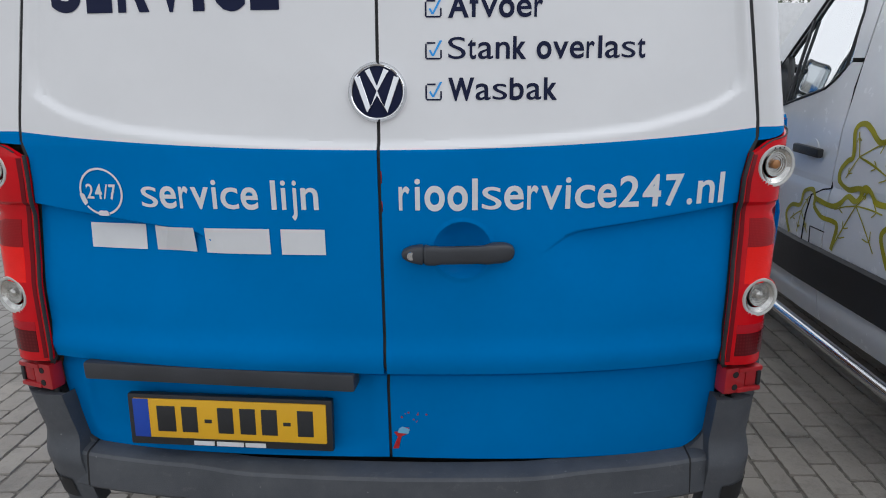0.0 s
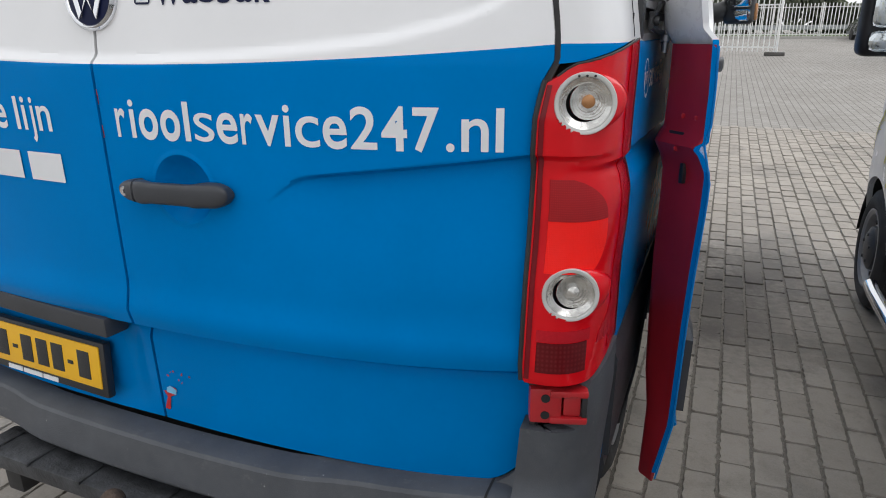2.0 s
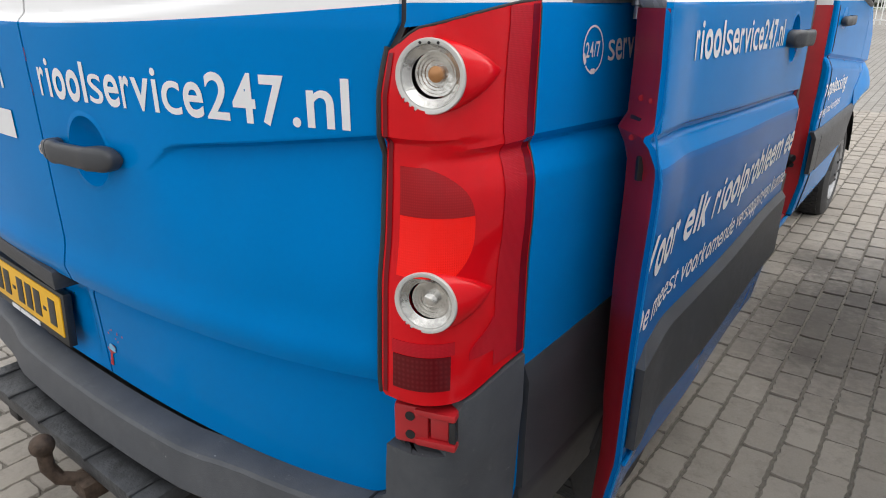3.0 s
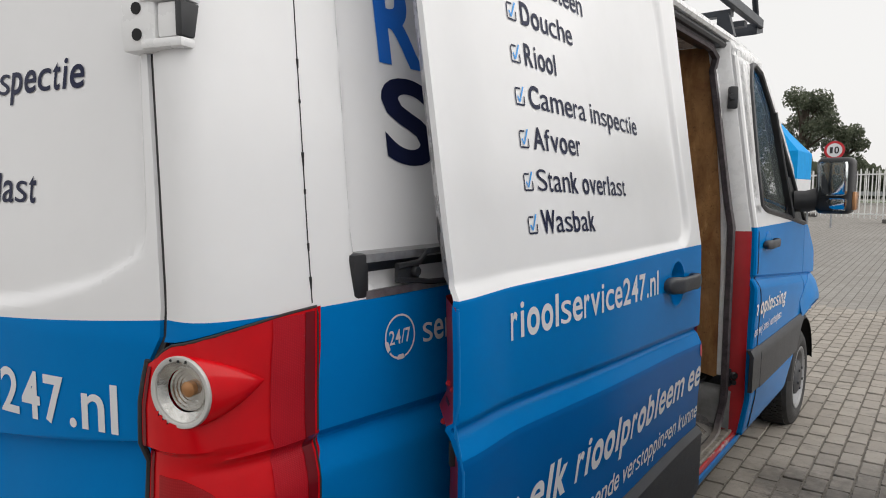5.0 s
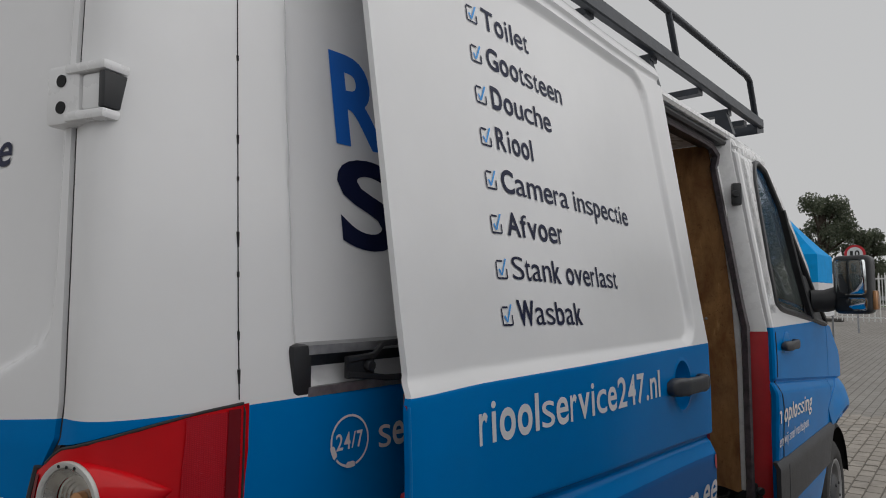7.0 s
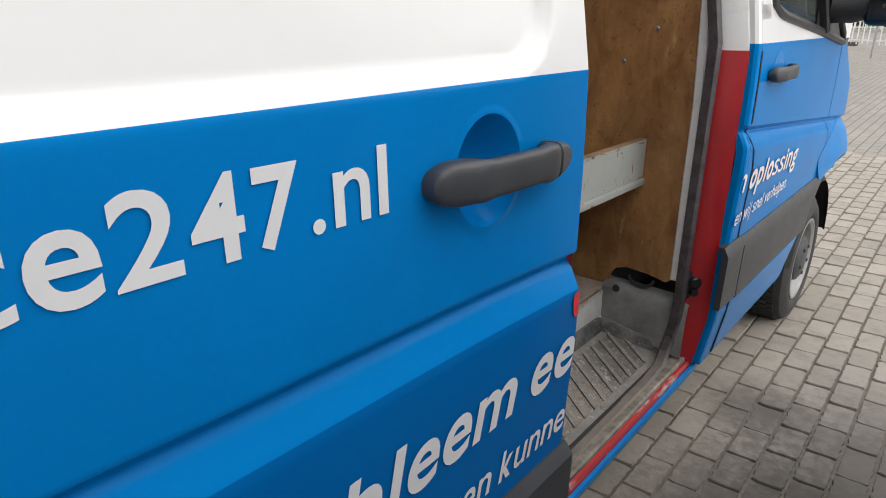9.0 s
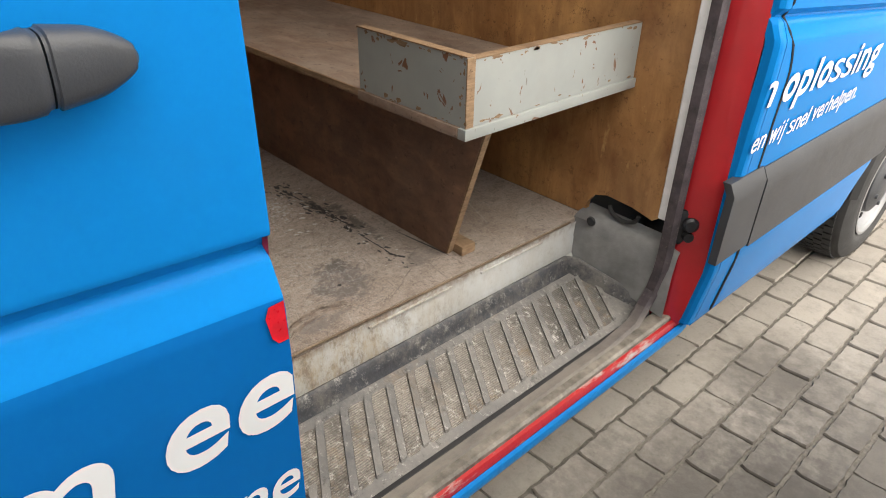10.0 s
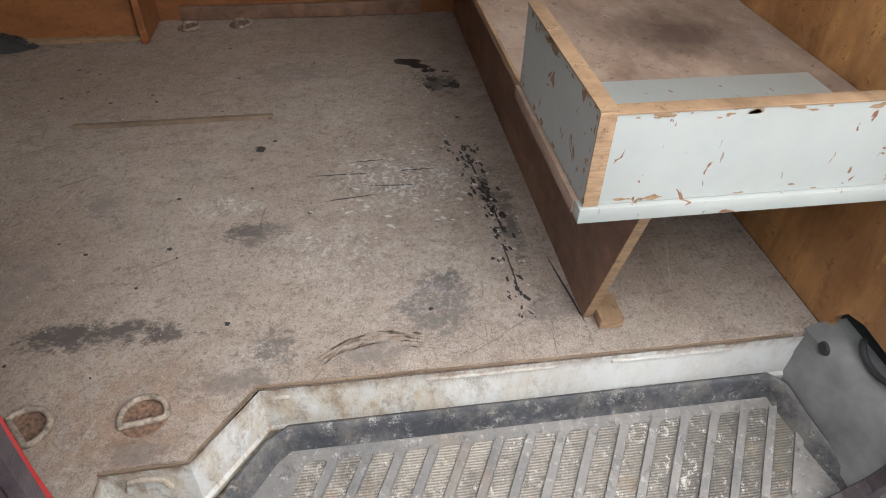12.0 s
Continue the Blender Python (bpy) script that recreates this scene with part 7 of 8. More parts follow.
box(bm, -1.0, 0.690, 2.552, 3.112, 1.037, 1.051, 0.002)
part("shelf_board", bm, M_SHELF, shelf, "worn and stained shelf board", 0)
bm = bmesh.new()
box(bm, -1.0, 0.69, 2.546, 2.552, 1.035, 1.052, 0.001)
part("board_edge", bm, M_EDGE, shelf)
bm = bmesh.new()
box(bm, 0.684, 0.704, 2.566, 3.112, 1.053, 1.180, 0.001)
part("tray_side", bm, M_CHIPPED, shelf, "chipped white painted tray board", 0)
bm = bmesh.new()
box(bm, 0.370, 0.704, 2.545, 2.565, 1.053, 1.186, 0.001)
part("tray_end", bm, M_CHIPPED, shelf, "chipped white painted tray board", 0)
bm = bmesh.new()
box(bm, 0.6825, 0.7055, 2.545, 3.110, 1.1805, 1.1835, 0.001)
box(bm, 0.368, 0.706, 2.5435, 2.5665, 1.1865, 1.1895, 0.001)
box(bm, 0.7045, 0.7075, 2.5445, 2.5655, 1.053, 1.186, 0.001)
pieces("raw_edge", bm, M_EDGE, shelf)
bm = bmesh.new()
box(bm, 0.690, 0.712, 2.540, 3.112, 1.030, 1.0525, 0.002)
pieces("white_strip", bm, M_CHIPPED, shelf)
bm = bmesh.new()
box(bm, 0.37, 0.690, 2.538, 2.5455, 1.032, 1.0525, 0.001)
part("raw_strip", bm, M_SHELF, shelf, "raw chipped wooden strip")
# chips along the edges of the painted boards
rnd = random.Random(33)


def chip(bm, at, along_axis, r, stretch):
    """A ragged flake on a board, longer along its edge."""
    ring = []
    for i in range(9):
        a = 2 * math.pi * i / 9
        rr = r * (0.5 + 0.7 * rnd.random())
        ring.append(bm.verts.new(at + along_axis * rr * stretch * math.cos(a) + Vector((0, 0, rr * math.sin(a)))))
    bm.faces.new(ring)


bm = bmesh.new()
for k in range(34):
    low = rnd.random() < 0.35
    chip(bm, Vector((0.7047, rnd.uniform(2.575, 3.10), rnd.gauss(1.058 if low else 1.176, 0.0025))), Vector((0, 1, 0)), 0.0012 + 0.0035 * rnd.random() ** 2, 1 + 3 * rnd.random())
for k in range(30):
    low = rnd.random() < 0.35
    chip(bm, Vector((rnd.uniform(0.38, 0.695), 2.5443, rnd.gauss(1.059 if low else 1.181, 0.003))), Vector((1, 0, 0)), 0.0014 + 0.005 * rnd.random() ** 2, 1 + 2.5 * rnd.random())
for k in range(16):
    chip(bm, Vector((rnd.gauss(0.697, 0.004), 2.5443, rnd.uniform(1.06, 1.18))), Vector((1, 0, 0)), 0.0015 + 0.005 * rnd.random() ** 2, 0.7)
part("paint_chip", bm, M_EDGE, shelf, "raw wood where the paint chipped off")["kind"] = "stuff"
bm = bmesh.new()
box(bm, 0.385, 0.683, 2.640, 3.050, 1.0515, 1.059, 0.001)
part("tray_floor", bm, M_CHIPPED, shelf)

# box over the far wheel
wheel_box = thing("wheel_box", "reddish plywood box over the far wheel arch", "box")
bm = bmesh.new()
box(bm, -1.008, -0.850, 0.75, 1.62, 0.665, 1.05, 0.003)
part("box_panel", bm, M_PLY_RED, wheel_box, "", 0)
bm = bmesh.new()
box(bm, -1.008, -0.815, 1.622, 1.645, 0.651, 1.08, 0.003)
part("end_board", bm, M_PLY_RED, wheel_box, "", 0)
bm = bmesh.new()
box(bm, -0.86, -0.835, 0.75, 1.62, 0.651, 0.668, 0.002)
part("foot_strip", bm, M_EDGE, wheel_box, "", 0)

# ---- roof rack ----
rack = thing("roof_rack", "dark grey steel roof rack with side rails", "roof rack")
for x in (0.80, -0.86):
    bm = bmesh.new()
    sweep(bm, [(x, 0.30, 2.585), (x, 3.86, 2.625)], rect(0.035, 0.055, 0.005))
    part("side_rail", bm, M_RACK, rack, "", 40)
    bm = bmesh.new()
    sweep(bm, [(x, 0.34, 2.60), (x, 0.36, 2.74), (x, 0.46, 2.765), (x, 3.60, 2.845), (x, 3.66, 2.83), (x, 3.76, 2.64)], circle(0.016, 10), up=(1, 0, 0))
    part("top_rail", bm, M_RACK, rack, "", 50)
    for y in (1.26, 2.44):
        bm = bmesh.new()
        sweep(bm, [(x, y + 0.10, 2.60), (x, y, 2.765 + 0.0255 * (y - 0.46))], circle(0.014, 8), up=(1, 0, 0))
        part("rail_post", bm, M_RACK, rack, "", 50)
    for y in (0.70, 2.30, 3.30):
        bm = bmesh.new()
        s = 1 if x > 0 else -1
        prism(bm, [(0.0, 0.0), (0.085, 0.0), (0.055, 0.11), (0.0, 0.11)], 0.05, Matrix.Translation((x - s * 0.07, y, 2.455)) @ pose(0, 0, 0, 90, 0, 0) @ Matrix.Diagonal((s, 1, 1, 1)))
        part("rack_foot", bm, M_RACK, rack, "", 40)
for y in (0.40, 0.70, 1.25, 1.75, 2.30, 2.85, 3.30, 3.58):
    bm = bmesh.new()
    sweep(bm, [(-0.84, y, 2.575), (0.79, y, 2.575)], rect(0.06, 0.03, 0.004))
    part("cross_bar", bm, M_RACK, rack, "", 40)
bm = bmesh.new()
sweep(bm, [(-0.86, 3.84, 2.60), (0.80, 3.84, 2.60)], [(-0.09, -0.01), (0.05, -0.045), (0.055, -0.02), (0.045, 0.02), (-0.09, 0.015)])
part("front_board", bm, M_RACK, rack, "", 40)

M_ROLLER = plain("rusty_roller", (0.24, 0.145, 0.09), 0.7, vary=0.4, scale=16, bump=0.3, bump_scale=60)
bm = bmesh.new()
turned(bm, [(0.0, -0.80), (0.064, -0.80), (0.064, 0.86), (0.0, 0.86)], 20, Matrix.Translation((0.0, 0.225, 2.635)) @ pose(0, 0, 0, 0, -90, 0))
part("loading_roller", bm, M_ROLLER, rack, "rusty brown loading roller across the tail", 50)
bm = bmesh.new()
box(bm, -0.17, 0.17, 0.125, 0.20, 2.462, 2.484, 0.006)
brake = part("brake_lamp", bm, M_BLACK_PLASTIC, roof, "high brake lamp on the roof edge", 40)
bm = bmesh.new()
box(bm, -0.15, 0.15, 0.120, 0.13, 2.466, 2.480, 0.003)
part("lens_strip", bm, M_LENS_DARK, brake, "", 40)


# ---- yard ----
SLOPE = 0.02


def yard_z(y):
    """The yard rises gently ahead of the van."""
    return SLOPE * max(0.0, y - 3.2) if y > 3.2 else 0.0


def paving_far():
    """Distant paving: rows of pale concrete stones."""
    k = Nodes("far_paving", 0.85)
    br = k.n("TexBrick", Scale=1.0, Mortar_Size=0.008, Mortar_Smooth=0.3, Brick_Width=0.205, Row_Height=0.115)
    br.offset = 0.5
    rot = k.n("VectorRotate", Angle=radians(90))
    k.link(k.coords(), rot.inputs["Vector"])
    k.link(rot.outputs[0], br.inputs["Vector"])
    br.inputs["Color1"].default_value = (0.255, 0.24, 0.22, 1)
    br.inputs["Color2"].default_value = (0.30, 0.285, 0.265, 1)
    br.inputs["Mortar"].default_value = (0.13, 0.12, 0.105, 1)
    base = k.mix(k.ramp(k.noise(0.7, 6, 0.7), [(0.3, 0.0), (0.7, 1.0)]), (0.78, 0.77, 0.76), (1.0, 1.0, 1.0))
    k.color(k.mix(1.0, br.outputs[0], base, "MULTIPLY"))
    k.bump(br.outputs[1], -0.3, 0.005)
    return k.m


def stone_material():
    k = Nodes("paving_stone", 0.85)
    rand = k.n("NewGeometry").outputs["Random Per Island"]
    obj = k.n("ObjectInfo").outputs["Random"]
    t = k.math("FRACT", k.math("ADD", rand, obj))
    base = k.mix(t, (0.265, 0.233, 0.198), (0.345, 0.308, 0.264))
    base = k.mix(k.ramp(k.noise(1.3, 5, 0.6), [(0.40, 0.0), (0.75, 0.4)]), base, (0.17, 0.156, 0.138))
    base = k.mix(k.ramp(k.noise(1.9, 5, 0.6, distortion=0.5), [(0.53, 0.0), (0.66, 0.5)]), base, (0.095, 0.086, 0.076))
    base = k.mix(k.ramp(k.noise(9, 8, 0.8), [(0.50, 0.0), (0.64, 0.5)]), base, (0.14, 0.127, 0.110))
    base = k.mix(k.ramp(k.noise(120, 6, 0.8), [(0.3, 0.0), (0.75, 0.4)]), base, (0.40, 0.385, 0.36))
    base = k.mix(k.ramp(k.noise(26, 8, 0.8), [(0.60, 0.0), (0.70, 0.55)]), base, (0.10, 0.093, 0.085))
    # broad darker patches beside the van, with a few small stains
    for cx, cy, rx, ry in ((1.30, 2.70, 0.55, 0.90), (1.50, 3.55, 0.50, 0.75), (1.15, 3.00, 0.35, 0.60), (1.06, 3.72, 0.30, 0.30), (1.22, 2.45, 0.12, 0.16), (1.35, 3.25, 0.25, 0.2), (2.2, 1.2, 0.3, 0.4)):
        base = k.mix(k.math("MULTIPLY", k.spot(cx, cy, rx, ry), 0.7), base, (0.070, 0.062, 0.055))
    k.color(base)
    k.bump(k.noise(160, 6, 0.7), 0.4, 0.004)
    return k.m


def joint_material():
    k = Nodes("sandy_joints", 0.95)
    k.color(k.mix(k.ramp(k.noise(60, 6, 0.8), [(0.35, 0.0), (0.7, 1.0)]), (0.105, 0.094, 0.080), (0.21, 0.19, 0.165)))
    k.bump(k.noise(140, 6), 0.6, 0.005)
    return k.m


M_STONE, M_JOINT, M_FARPAVE = stone_material(), joint_material(), paving_far()
NEAR = (-2.4, 4.0, -2.2, 9.6)
PX, PYY = 0.115, 0.205

bm = bmesh.new()
xs = [-400, -120, -40, NEAR[0], NEAR[1], 40, 120, 400]
ys = [-400, -100, -30, NEAR[2], 3.2, NEAR[3], 20, 40, 46, 80, 200, 600]
grid = {}
for x in xs:
    for y in ys:
        z = yard_z(min(y, 46)) + (0.0 if not (y == 3.2) else 0.0)
        grid[x, y] = bm.verts.new((x, y, z - (0.0)))
for a, b in zip(xs, xs[1:]):
    for c, d in zip(ys, ys[1:]):
        f = bm.faces.new((grid[a, c], grid[b, c], grid[b, d], grid[a, d]))
        if a >= NEAR[0] - 1e-6 and b <= NEAR[1] + 1e-6 and c >= NEAR[2] - 1e-6 and d <= NEAR[3] + 1e-6:
            f.material_index = 1
ground = mesh_object("ground", bm, [M_FARPAVE, M_JOINT])
tagged(ground, "paved yard of grey interlocking concrete stones", "ground", kind="structure")
ground.location.z = -0.008


def stone_outline(rnd):
    """A paving stone with toothed long sides and slightly bowed ends."""
    w, l = PX / 2 - 0.0055, PYY / 2 - 0.0022
    teeth = [-0.96, -0.70, -0.45, -0.18, 0.10, 0.36, 0.62, 0.94]
    side = [0.0017 if i % 2 else -0.0017 for i in range(8)]
    j = lambda a: rnd.uniform(-a, a)
    pts = [(w + side[i] + j(0.0016), l * t) for i, t in enumerate(teeth)]
    pts += [(w * 0.55, l + 0.002 + j(0.0012)), (-w * 0.1, l - 0.001 + j(0.0012)), (-w * 0.6, l - 0.002 + j(0.0012))]
    pts += [(-w + side[7 - i] + j(0.0016), l * t) for i, t in enumerate(reversed(teeth))]
    pts += [(-w * 0.6, -l - 0.002 + j(0.0012)), (-w * 0.1, -l - 0.001 + j(0.0012)), (w * 0.55, -l + 0.002 + j(0.0012))]
    return pts


def stone_mesh(bm, x, y, z, rnd, tilt=0.0):
    out = stone_outline(rnd)
    ta, tb = rnd.uniform(-0.022, 0.022), rnd.uniform(-0.016, 0.016)
    top = [bm.verts.new((x + u * 0.955, y + v * 0.97, z + 0.0 + ta * u + tb * v)) for u, v in out]
    low = [bm.verts.new((x + u, y + v, z - 0.006 + ta * u + tb * v)) for u, v in out]
    foot = [bm.verts.new((x + u, y + v, z - 0.03)) for u, v in out]
    bm.faces.new(top)
    n = len(out)
    for i in range(n):
        k = (i + 1) % n
        bm.faces.new((top[i], low[i], low[k], top[k]))
        bm.faces.new((low[i], foot[i], foot[k], low[k]))


rnd = random.Random(3)
single = []
bm = bmesh.new()
x = NEAR[0]
col = 0
while x < NEAR[1]:
    y = NEAR[2] + 0.020 + (-PYY / 2 if col % 2 else 0.0) + rnd.uniform(-0.012, 0.012)
    while y < NEAR[3]:
        cx, cy = x + PX / 2, y + PYY / 2
        sink = rnd.uniform(-0.0045, 0.0025)
        if 0.98 < cx < 2.12 and 2.55 < cy < 5.25:
            single.append((cx, cy, yard_z(cy) + sink))
        else:
            stone_mesh(bm, cx, cy, yard_z(cy) + sink, rnd)
        y += PYY
    x += PX
    col += 1
paving = mesh_object("paving_stones", bm, M_STONE)
tagged(paving, "grey interlocking concrete paving stones, laid in rows", "paving", kind="stuff")

# ---- second van, white with yellow-green leaf drawings ----
VX = 1.965
van2 = thing("parked_van", "white panel van with yellow-green leaf drawings and a chrome side tube", "van")
M_VAN2 = plain("white_van_paint", (0.82, 0.83, 0.84), 0.25, vary=0.05, scale=3, coat=0.5)
M_LEAF = plain("yellow_green_film", (0.40, 0.36, 0.012), 0.4, vary=0.12)
P2 = [(0.30, 0.06), (0.42, 0.02), (0.70, 0.0), (0.98, 0.0), (1.03, 0.012), (1.06, 0.004), (1.30, 0.015), (1.60, 0.06), (2.10, 0.15), (2.30, 0.22)]


def v2(y, z, lift=0.0):
    """Flank of the second van, facing the first; it turns in towards its nose."""
    x = VX + between(z, P2) - lift + 0.9 * max(0.0, y - 3.35) ** 2 + 0.12 * max(0.0, y - 2.3) * max(0.0, z - 1.15)
    x += 0.055 * max(0.0, 2.0 - y) * 0.8
    return Vector((x, y, z))


A2, A2Z, A2R = 3.15, 0.33, 0.40


def w2_lo(y):
    return between(y, [(1.90, 1.62), (1.95, 1.555), (2.05, 1.49), (2.5, 1.375), (2.90, 1.31)])


def w2_hi(y):
    return between(y, [(1.90, 1.64), (1.92, 1.85), (1.96, 2.05), (2.02, 2.07), (2.2, 2.04), (2.56, 1.70), (2.90, 1.32)])


def hi2(y):
    return between(y, [(-3, 2.30), (2.15, 2.28), (2.60, 1.92), (3.0, 1.48), (3.18, 1.30), (3.6, 1.12), (4.0, 0.95)])


def lo2(y):
    d = abs(y - A2)
    return max(0.32, A2Z + math.sqrt(max(0, A2R ** 2 - d * d))) if d < A2R else 0.32


IN2 = lambda co: Vector((1, 0, 0))
Z2 = spaced(0.30, 2.32, 0.04, (1.0, 1.03, 1.06))
bm = skin(spaced(-2.6, 1.795, 0.09), Z2, lo2, lambda y: 2.30, v2, 0.03, IN2)
part("side_panel", bm, M_VAN2, van2, "", 35)
us = sorted(set(spaced(1.805, 2.72, 0.04)))
bm = skin(us, Z2, lo2, lambda y: min(hi2(y), w2_lo(y)), v2, 0.03, IN2)
part("cab_door", bm, M_VAN2, van2, "", 35)
bm = skin(spaced(1.805, 2.86, 0.03), Z2, lambda y: w2_hi(y), lambda y: max(hi2(y), w2_hi(y)), v2, 0.03, IN2)
part("door_frame", bm, M_VAN2, van2, "", 35)
us = sorted(set(spaced(2.73, 3.95, 0.05) + [round(A2 + A2R * math.sin(radians(a)), 4) for a in range(-90, 91, 8) if A2 + A2R * math.sin(radians(a)) > 2.73]))
bm = skin(us, Z2, lo2, hi2, v2, 0.03, IN2)
part("front_wing", bm, M_VAN2, van2, "", 35)
bm = skin(spaced(1.91, 2.90, 0.04), spaced(1.30, 2.10, 0.05), w2_lo, w2_hi, lambda y, z: v2(y, z, -0.014))
pane2 = part("side_window", bm, M_GLASS_DARK, van2, "", 35)
pane2.visible_shadow = False
bm = bmesh.new()
ring = [v2(y, w2_lo(y), 0.0) for y in spaced(1.92, 2.89, 0.06)] + [v2(y, w2_hi(y), 0.0) for y in reversed(spaced(1.92, 2.89, 0.04))]
sweep(bm, ring, circle(0.008, 8), True, up=(1, 0, 0))
sweep(bm, [v2(2.42, 1.40), v2(2.40, 1.84)], rect(0.014, 0.014), up=(1, 0, 0))
part("window_rubber", bm, M_BLACK_PLASTIC, van2, "", 40)
# roof, nose and far side
bm = skin(spaced(0, 1.96, 0.14), spaced(-2.6, 2.05, 0.3), lambda x: -2.6, lambda x: 2.05, lambda x, y: Vector((v2(y, 2.29).x + x * 0.80, y, 2.29 + 0.09 * math.sin(math.pi * min(1, x / 1.96)))))
part("roof", bm, M_VAN2, van2, "", 50)
bm = bmesh.new()
box(bm, 3.93, 3.98, -2.6, 3.4, 0.35, 2.0, 0.05)
box(bm, 2.16, 3.97, -2.66, -2.60, 0.35, 2.28, 0.02)
box(bm, 2.20, 3.95, 3.45, 3.80, 0.35, 0.95, 0.08)
part("far_body", bm, M_VAN2, van2, "", 40)
bm = skin(spaced(0, 1, 0.1), spaced(0, 1, 0.1), lambda t: 0, lambda t: 1, lambda s, t: Vector((2.20 + 1.62 * s, 2.06 + 0.88 * t + 0.12 * math.sin(math.pi * s), 2.26 - 0.94 * t)))
scr2 = part("windscreen", bm, M_GLASS_DARK, van2, "", 50)
scr2.visible_shadow = False
bm = skin(spaced(0, 1, 0.1), spaced(0, 1, 0.1), lambda t: 0, lambda t: 1, lambda s, t: Vector((2.14 + 1.72 * s, 2.92 + 0.78 * t + 0.15 * math.sin(math.pi * s), 1.33 - 0.36 * t * t)))
part("bonnet", bm, M_VAN2, van2, "", 50)
bm = bmesh.new()
box(bm, 2.15, 3.9, -2.5, 3.4, 0.36, 0.62)
box(bm, 2.25, 3.85, 2.55, 2.75, 0.6, 1.28, 0.05)
# unseen bulkhead and far door wall, added to keep the cab dark
box(bm, 2.16, 3.90, 1.50, 1.54, 0.5, 2.26)
box(bm, 3.86, 3.92, 1.54, 2.95, 0.5, 1.36, 0.02)
box(bm, 3.84, 3.90, 1.54, 1.86, 1.36, 2.2, 0.02)
part("cab_inside", bm, M_DARK, van2)
bm = bmesh.new()
sweep(bm, [(2.62 + 0.19 * math.cos(a), 2.36 + 0.06 * math.sin(a), 1.24 + 0.16 * math.sin(a)) for a in [2 * math.pi * i / 24 for i in range(24)]], circle(0.014, 8), True)
part("steering_wheel", bm, M_RUBBER, van2, "", 50)
for x in (2.55, 3.35):
    bm = bmesh.new()
    box(bm, x - 0.24, x + 0.24, 1.58, 1.72, 0.95, 1.58, 0.06)
    box(bm, x - 0.14, x + 0.14, 1.60, 1.70, 1.62, 1.80, 0.05)
    box(bm, x - 0.24, x + 0.24, 1.66, 2.15, 0.86, 1.0, 0.05)
    part("cab_seat", bm, M_RUBBER, van2, "", 50)
# gaps, crease, trim, tube, grip, mirror, wheel
bm = bmesh.new()
sweep(bm, [v2(1.80, 1.02, 0.001), v2(1.80, 1.5, 0.001), v2(1.80, 2.2, 0.001)], circle(0.004, 6), up=(0, 1, 0))
sweep(bm, [v2(1.80, 1.02, 0.001), v2(1.86, 1.005, 0.001), v2(1.95, 0.96, 0.001), v2(1.98, 0.85, 0.001), v2(1.985, 0.70, 0.001)], circle(0.004, 6), up=(1, 0, 0))
sweep(bm, [v2(1.91, 0.70, 0.001), v2(1.92, 0.80, 0.001), v2(1.79, 0.80, 0.001)], circle(0.003, 6), up=(1, 0, 0))
sweep(bm, [v2(2.72, 0.5, 0.001), v2(2.725, 0.9, 0.001), v2(2.76, 1.3, 0.001)], circle(0.004, 6), up=(0, 1, 0))
pieces("door_gap", bm, M_DARK, van2)
bm = skin(spaced(-2.4, 2.42, 0.1), spaced(0.50, 0.72, 0.02), lambda y: 0.50 + 0.10 * step((y - 2.30) / 0.12), lambda y: 0.715, lambda y, z: v2(y, z, 0.018 * min(1.0, (0.715 - z) / 0.012 + 0.2)), 0.02, IN2)
part("side_trim", bm, M_BLACK_PLASTIC, van2, "black rubbing strip", 35)
bm = bmesh.new()
sweep(bm, [(VX - 0.055, 2.58, 0.31), (VX - 0.06, 2.45, 0.31), (VX - 0.03, -1.6, 0.31)], circle(0.032, 14))
part("side_tube", bm, M_CHROME, van2, "polished steel side tube", 50)
g2 = Matrix.Translation((v2(2.0, 1.165).x - 0.010, 2.02, 1.180)) @ pose(0, 0, 0, 0, 0, -90)
bm = turned(bmesh.new(), [(0.0, 0.002), (0.050, 0.002), (0.062, 0.0), (0.062, -0.004)], 28, Matrix.Translation((v2(2.0, 1.17).x, 2.02, 1.180)) @ pose(0, 0, 0, 0, -90, 0))
part("grip_bowl", bm, M_VAN2, van2)
bm = bmesh.new()
box(bm, -0.140, 0.130, -0.03, 0.004, -0.024, 0.024, 0.012, g2)
part("door_grip", bm, M_BLACK_PLASTIC, van2, "", 40)
bm = skin(spaced(2.44, 2.89, 0.03), spaced(1.30, 1.72, 0.04), lambda y: w2_lo(y), lambda y: max(w2_lo(y) + 0.004, between(y, [(2.44, 1.42), (2.58, 1.66), (2.90, 1.33)])), lambda y, z: v2(y, z, 0.006), 0.02, IN2)
part("mirror_foot", bm, M_BLACK_PLASTIC, van2, "", 40)
mir2 = part("door_mirror", box(bmesh.new(), -0.11, 0.11, -0.06, 0.06, -0.19, 0.15, 0.05, Matrix.Translation((1.80, 2.80, 1.56)) @ pose(0, 0, 0, 0, 0, 8), 4), M_BLACK_PLASTIC, van2, "black door mirror", 50)
bm = bmesh.new()
sweep(bm, [(1.88, 2.78, 1.62), (1.95, 2.74, 1.62), (2.06, 2.69, 1.60)], rect(0.07, 0.05, 0.015))
sweep(bm, [(1.86, 2.78, 1.44), (1.95, 2.74, 1.43), (2.06, 2.69, 1.42)], rect(0.07, 0.06, 0.015))
part("mirror_arm", bm, M_BLACK_PLASTIC, mir2, "", 40)
bm = bmesh.new()
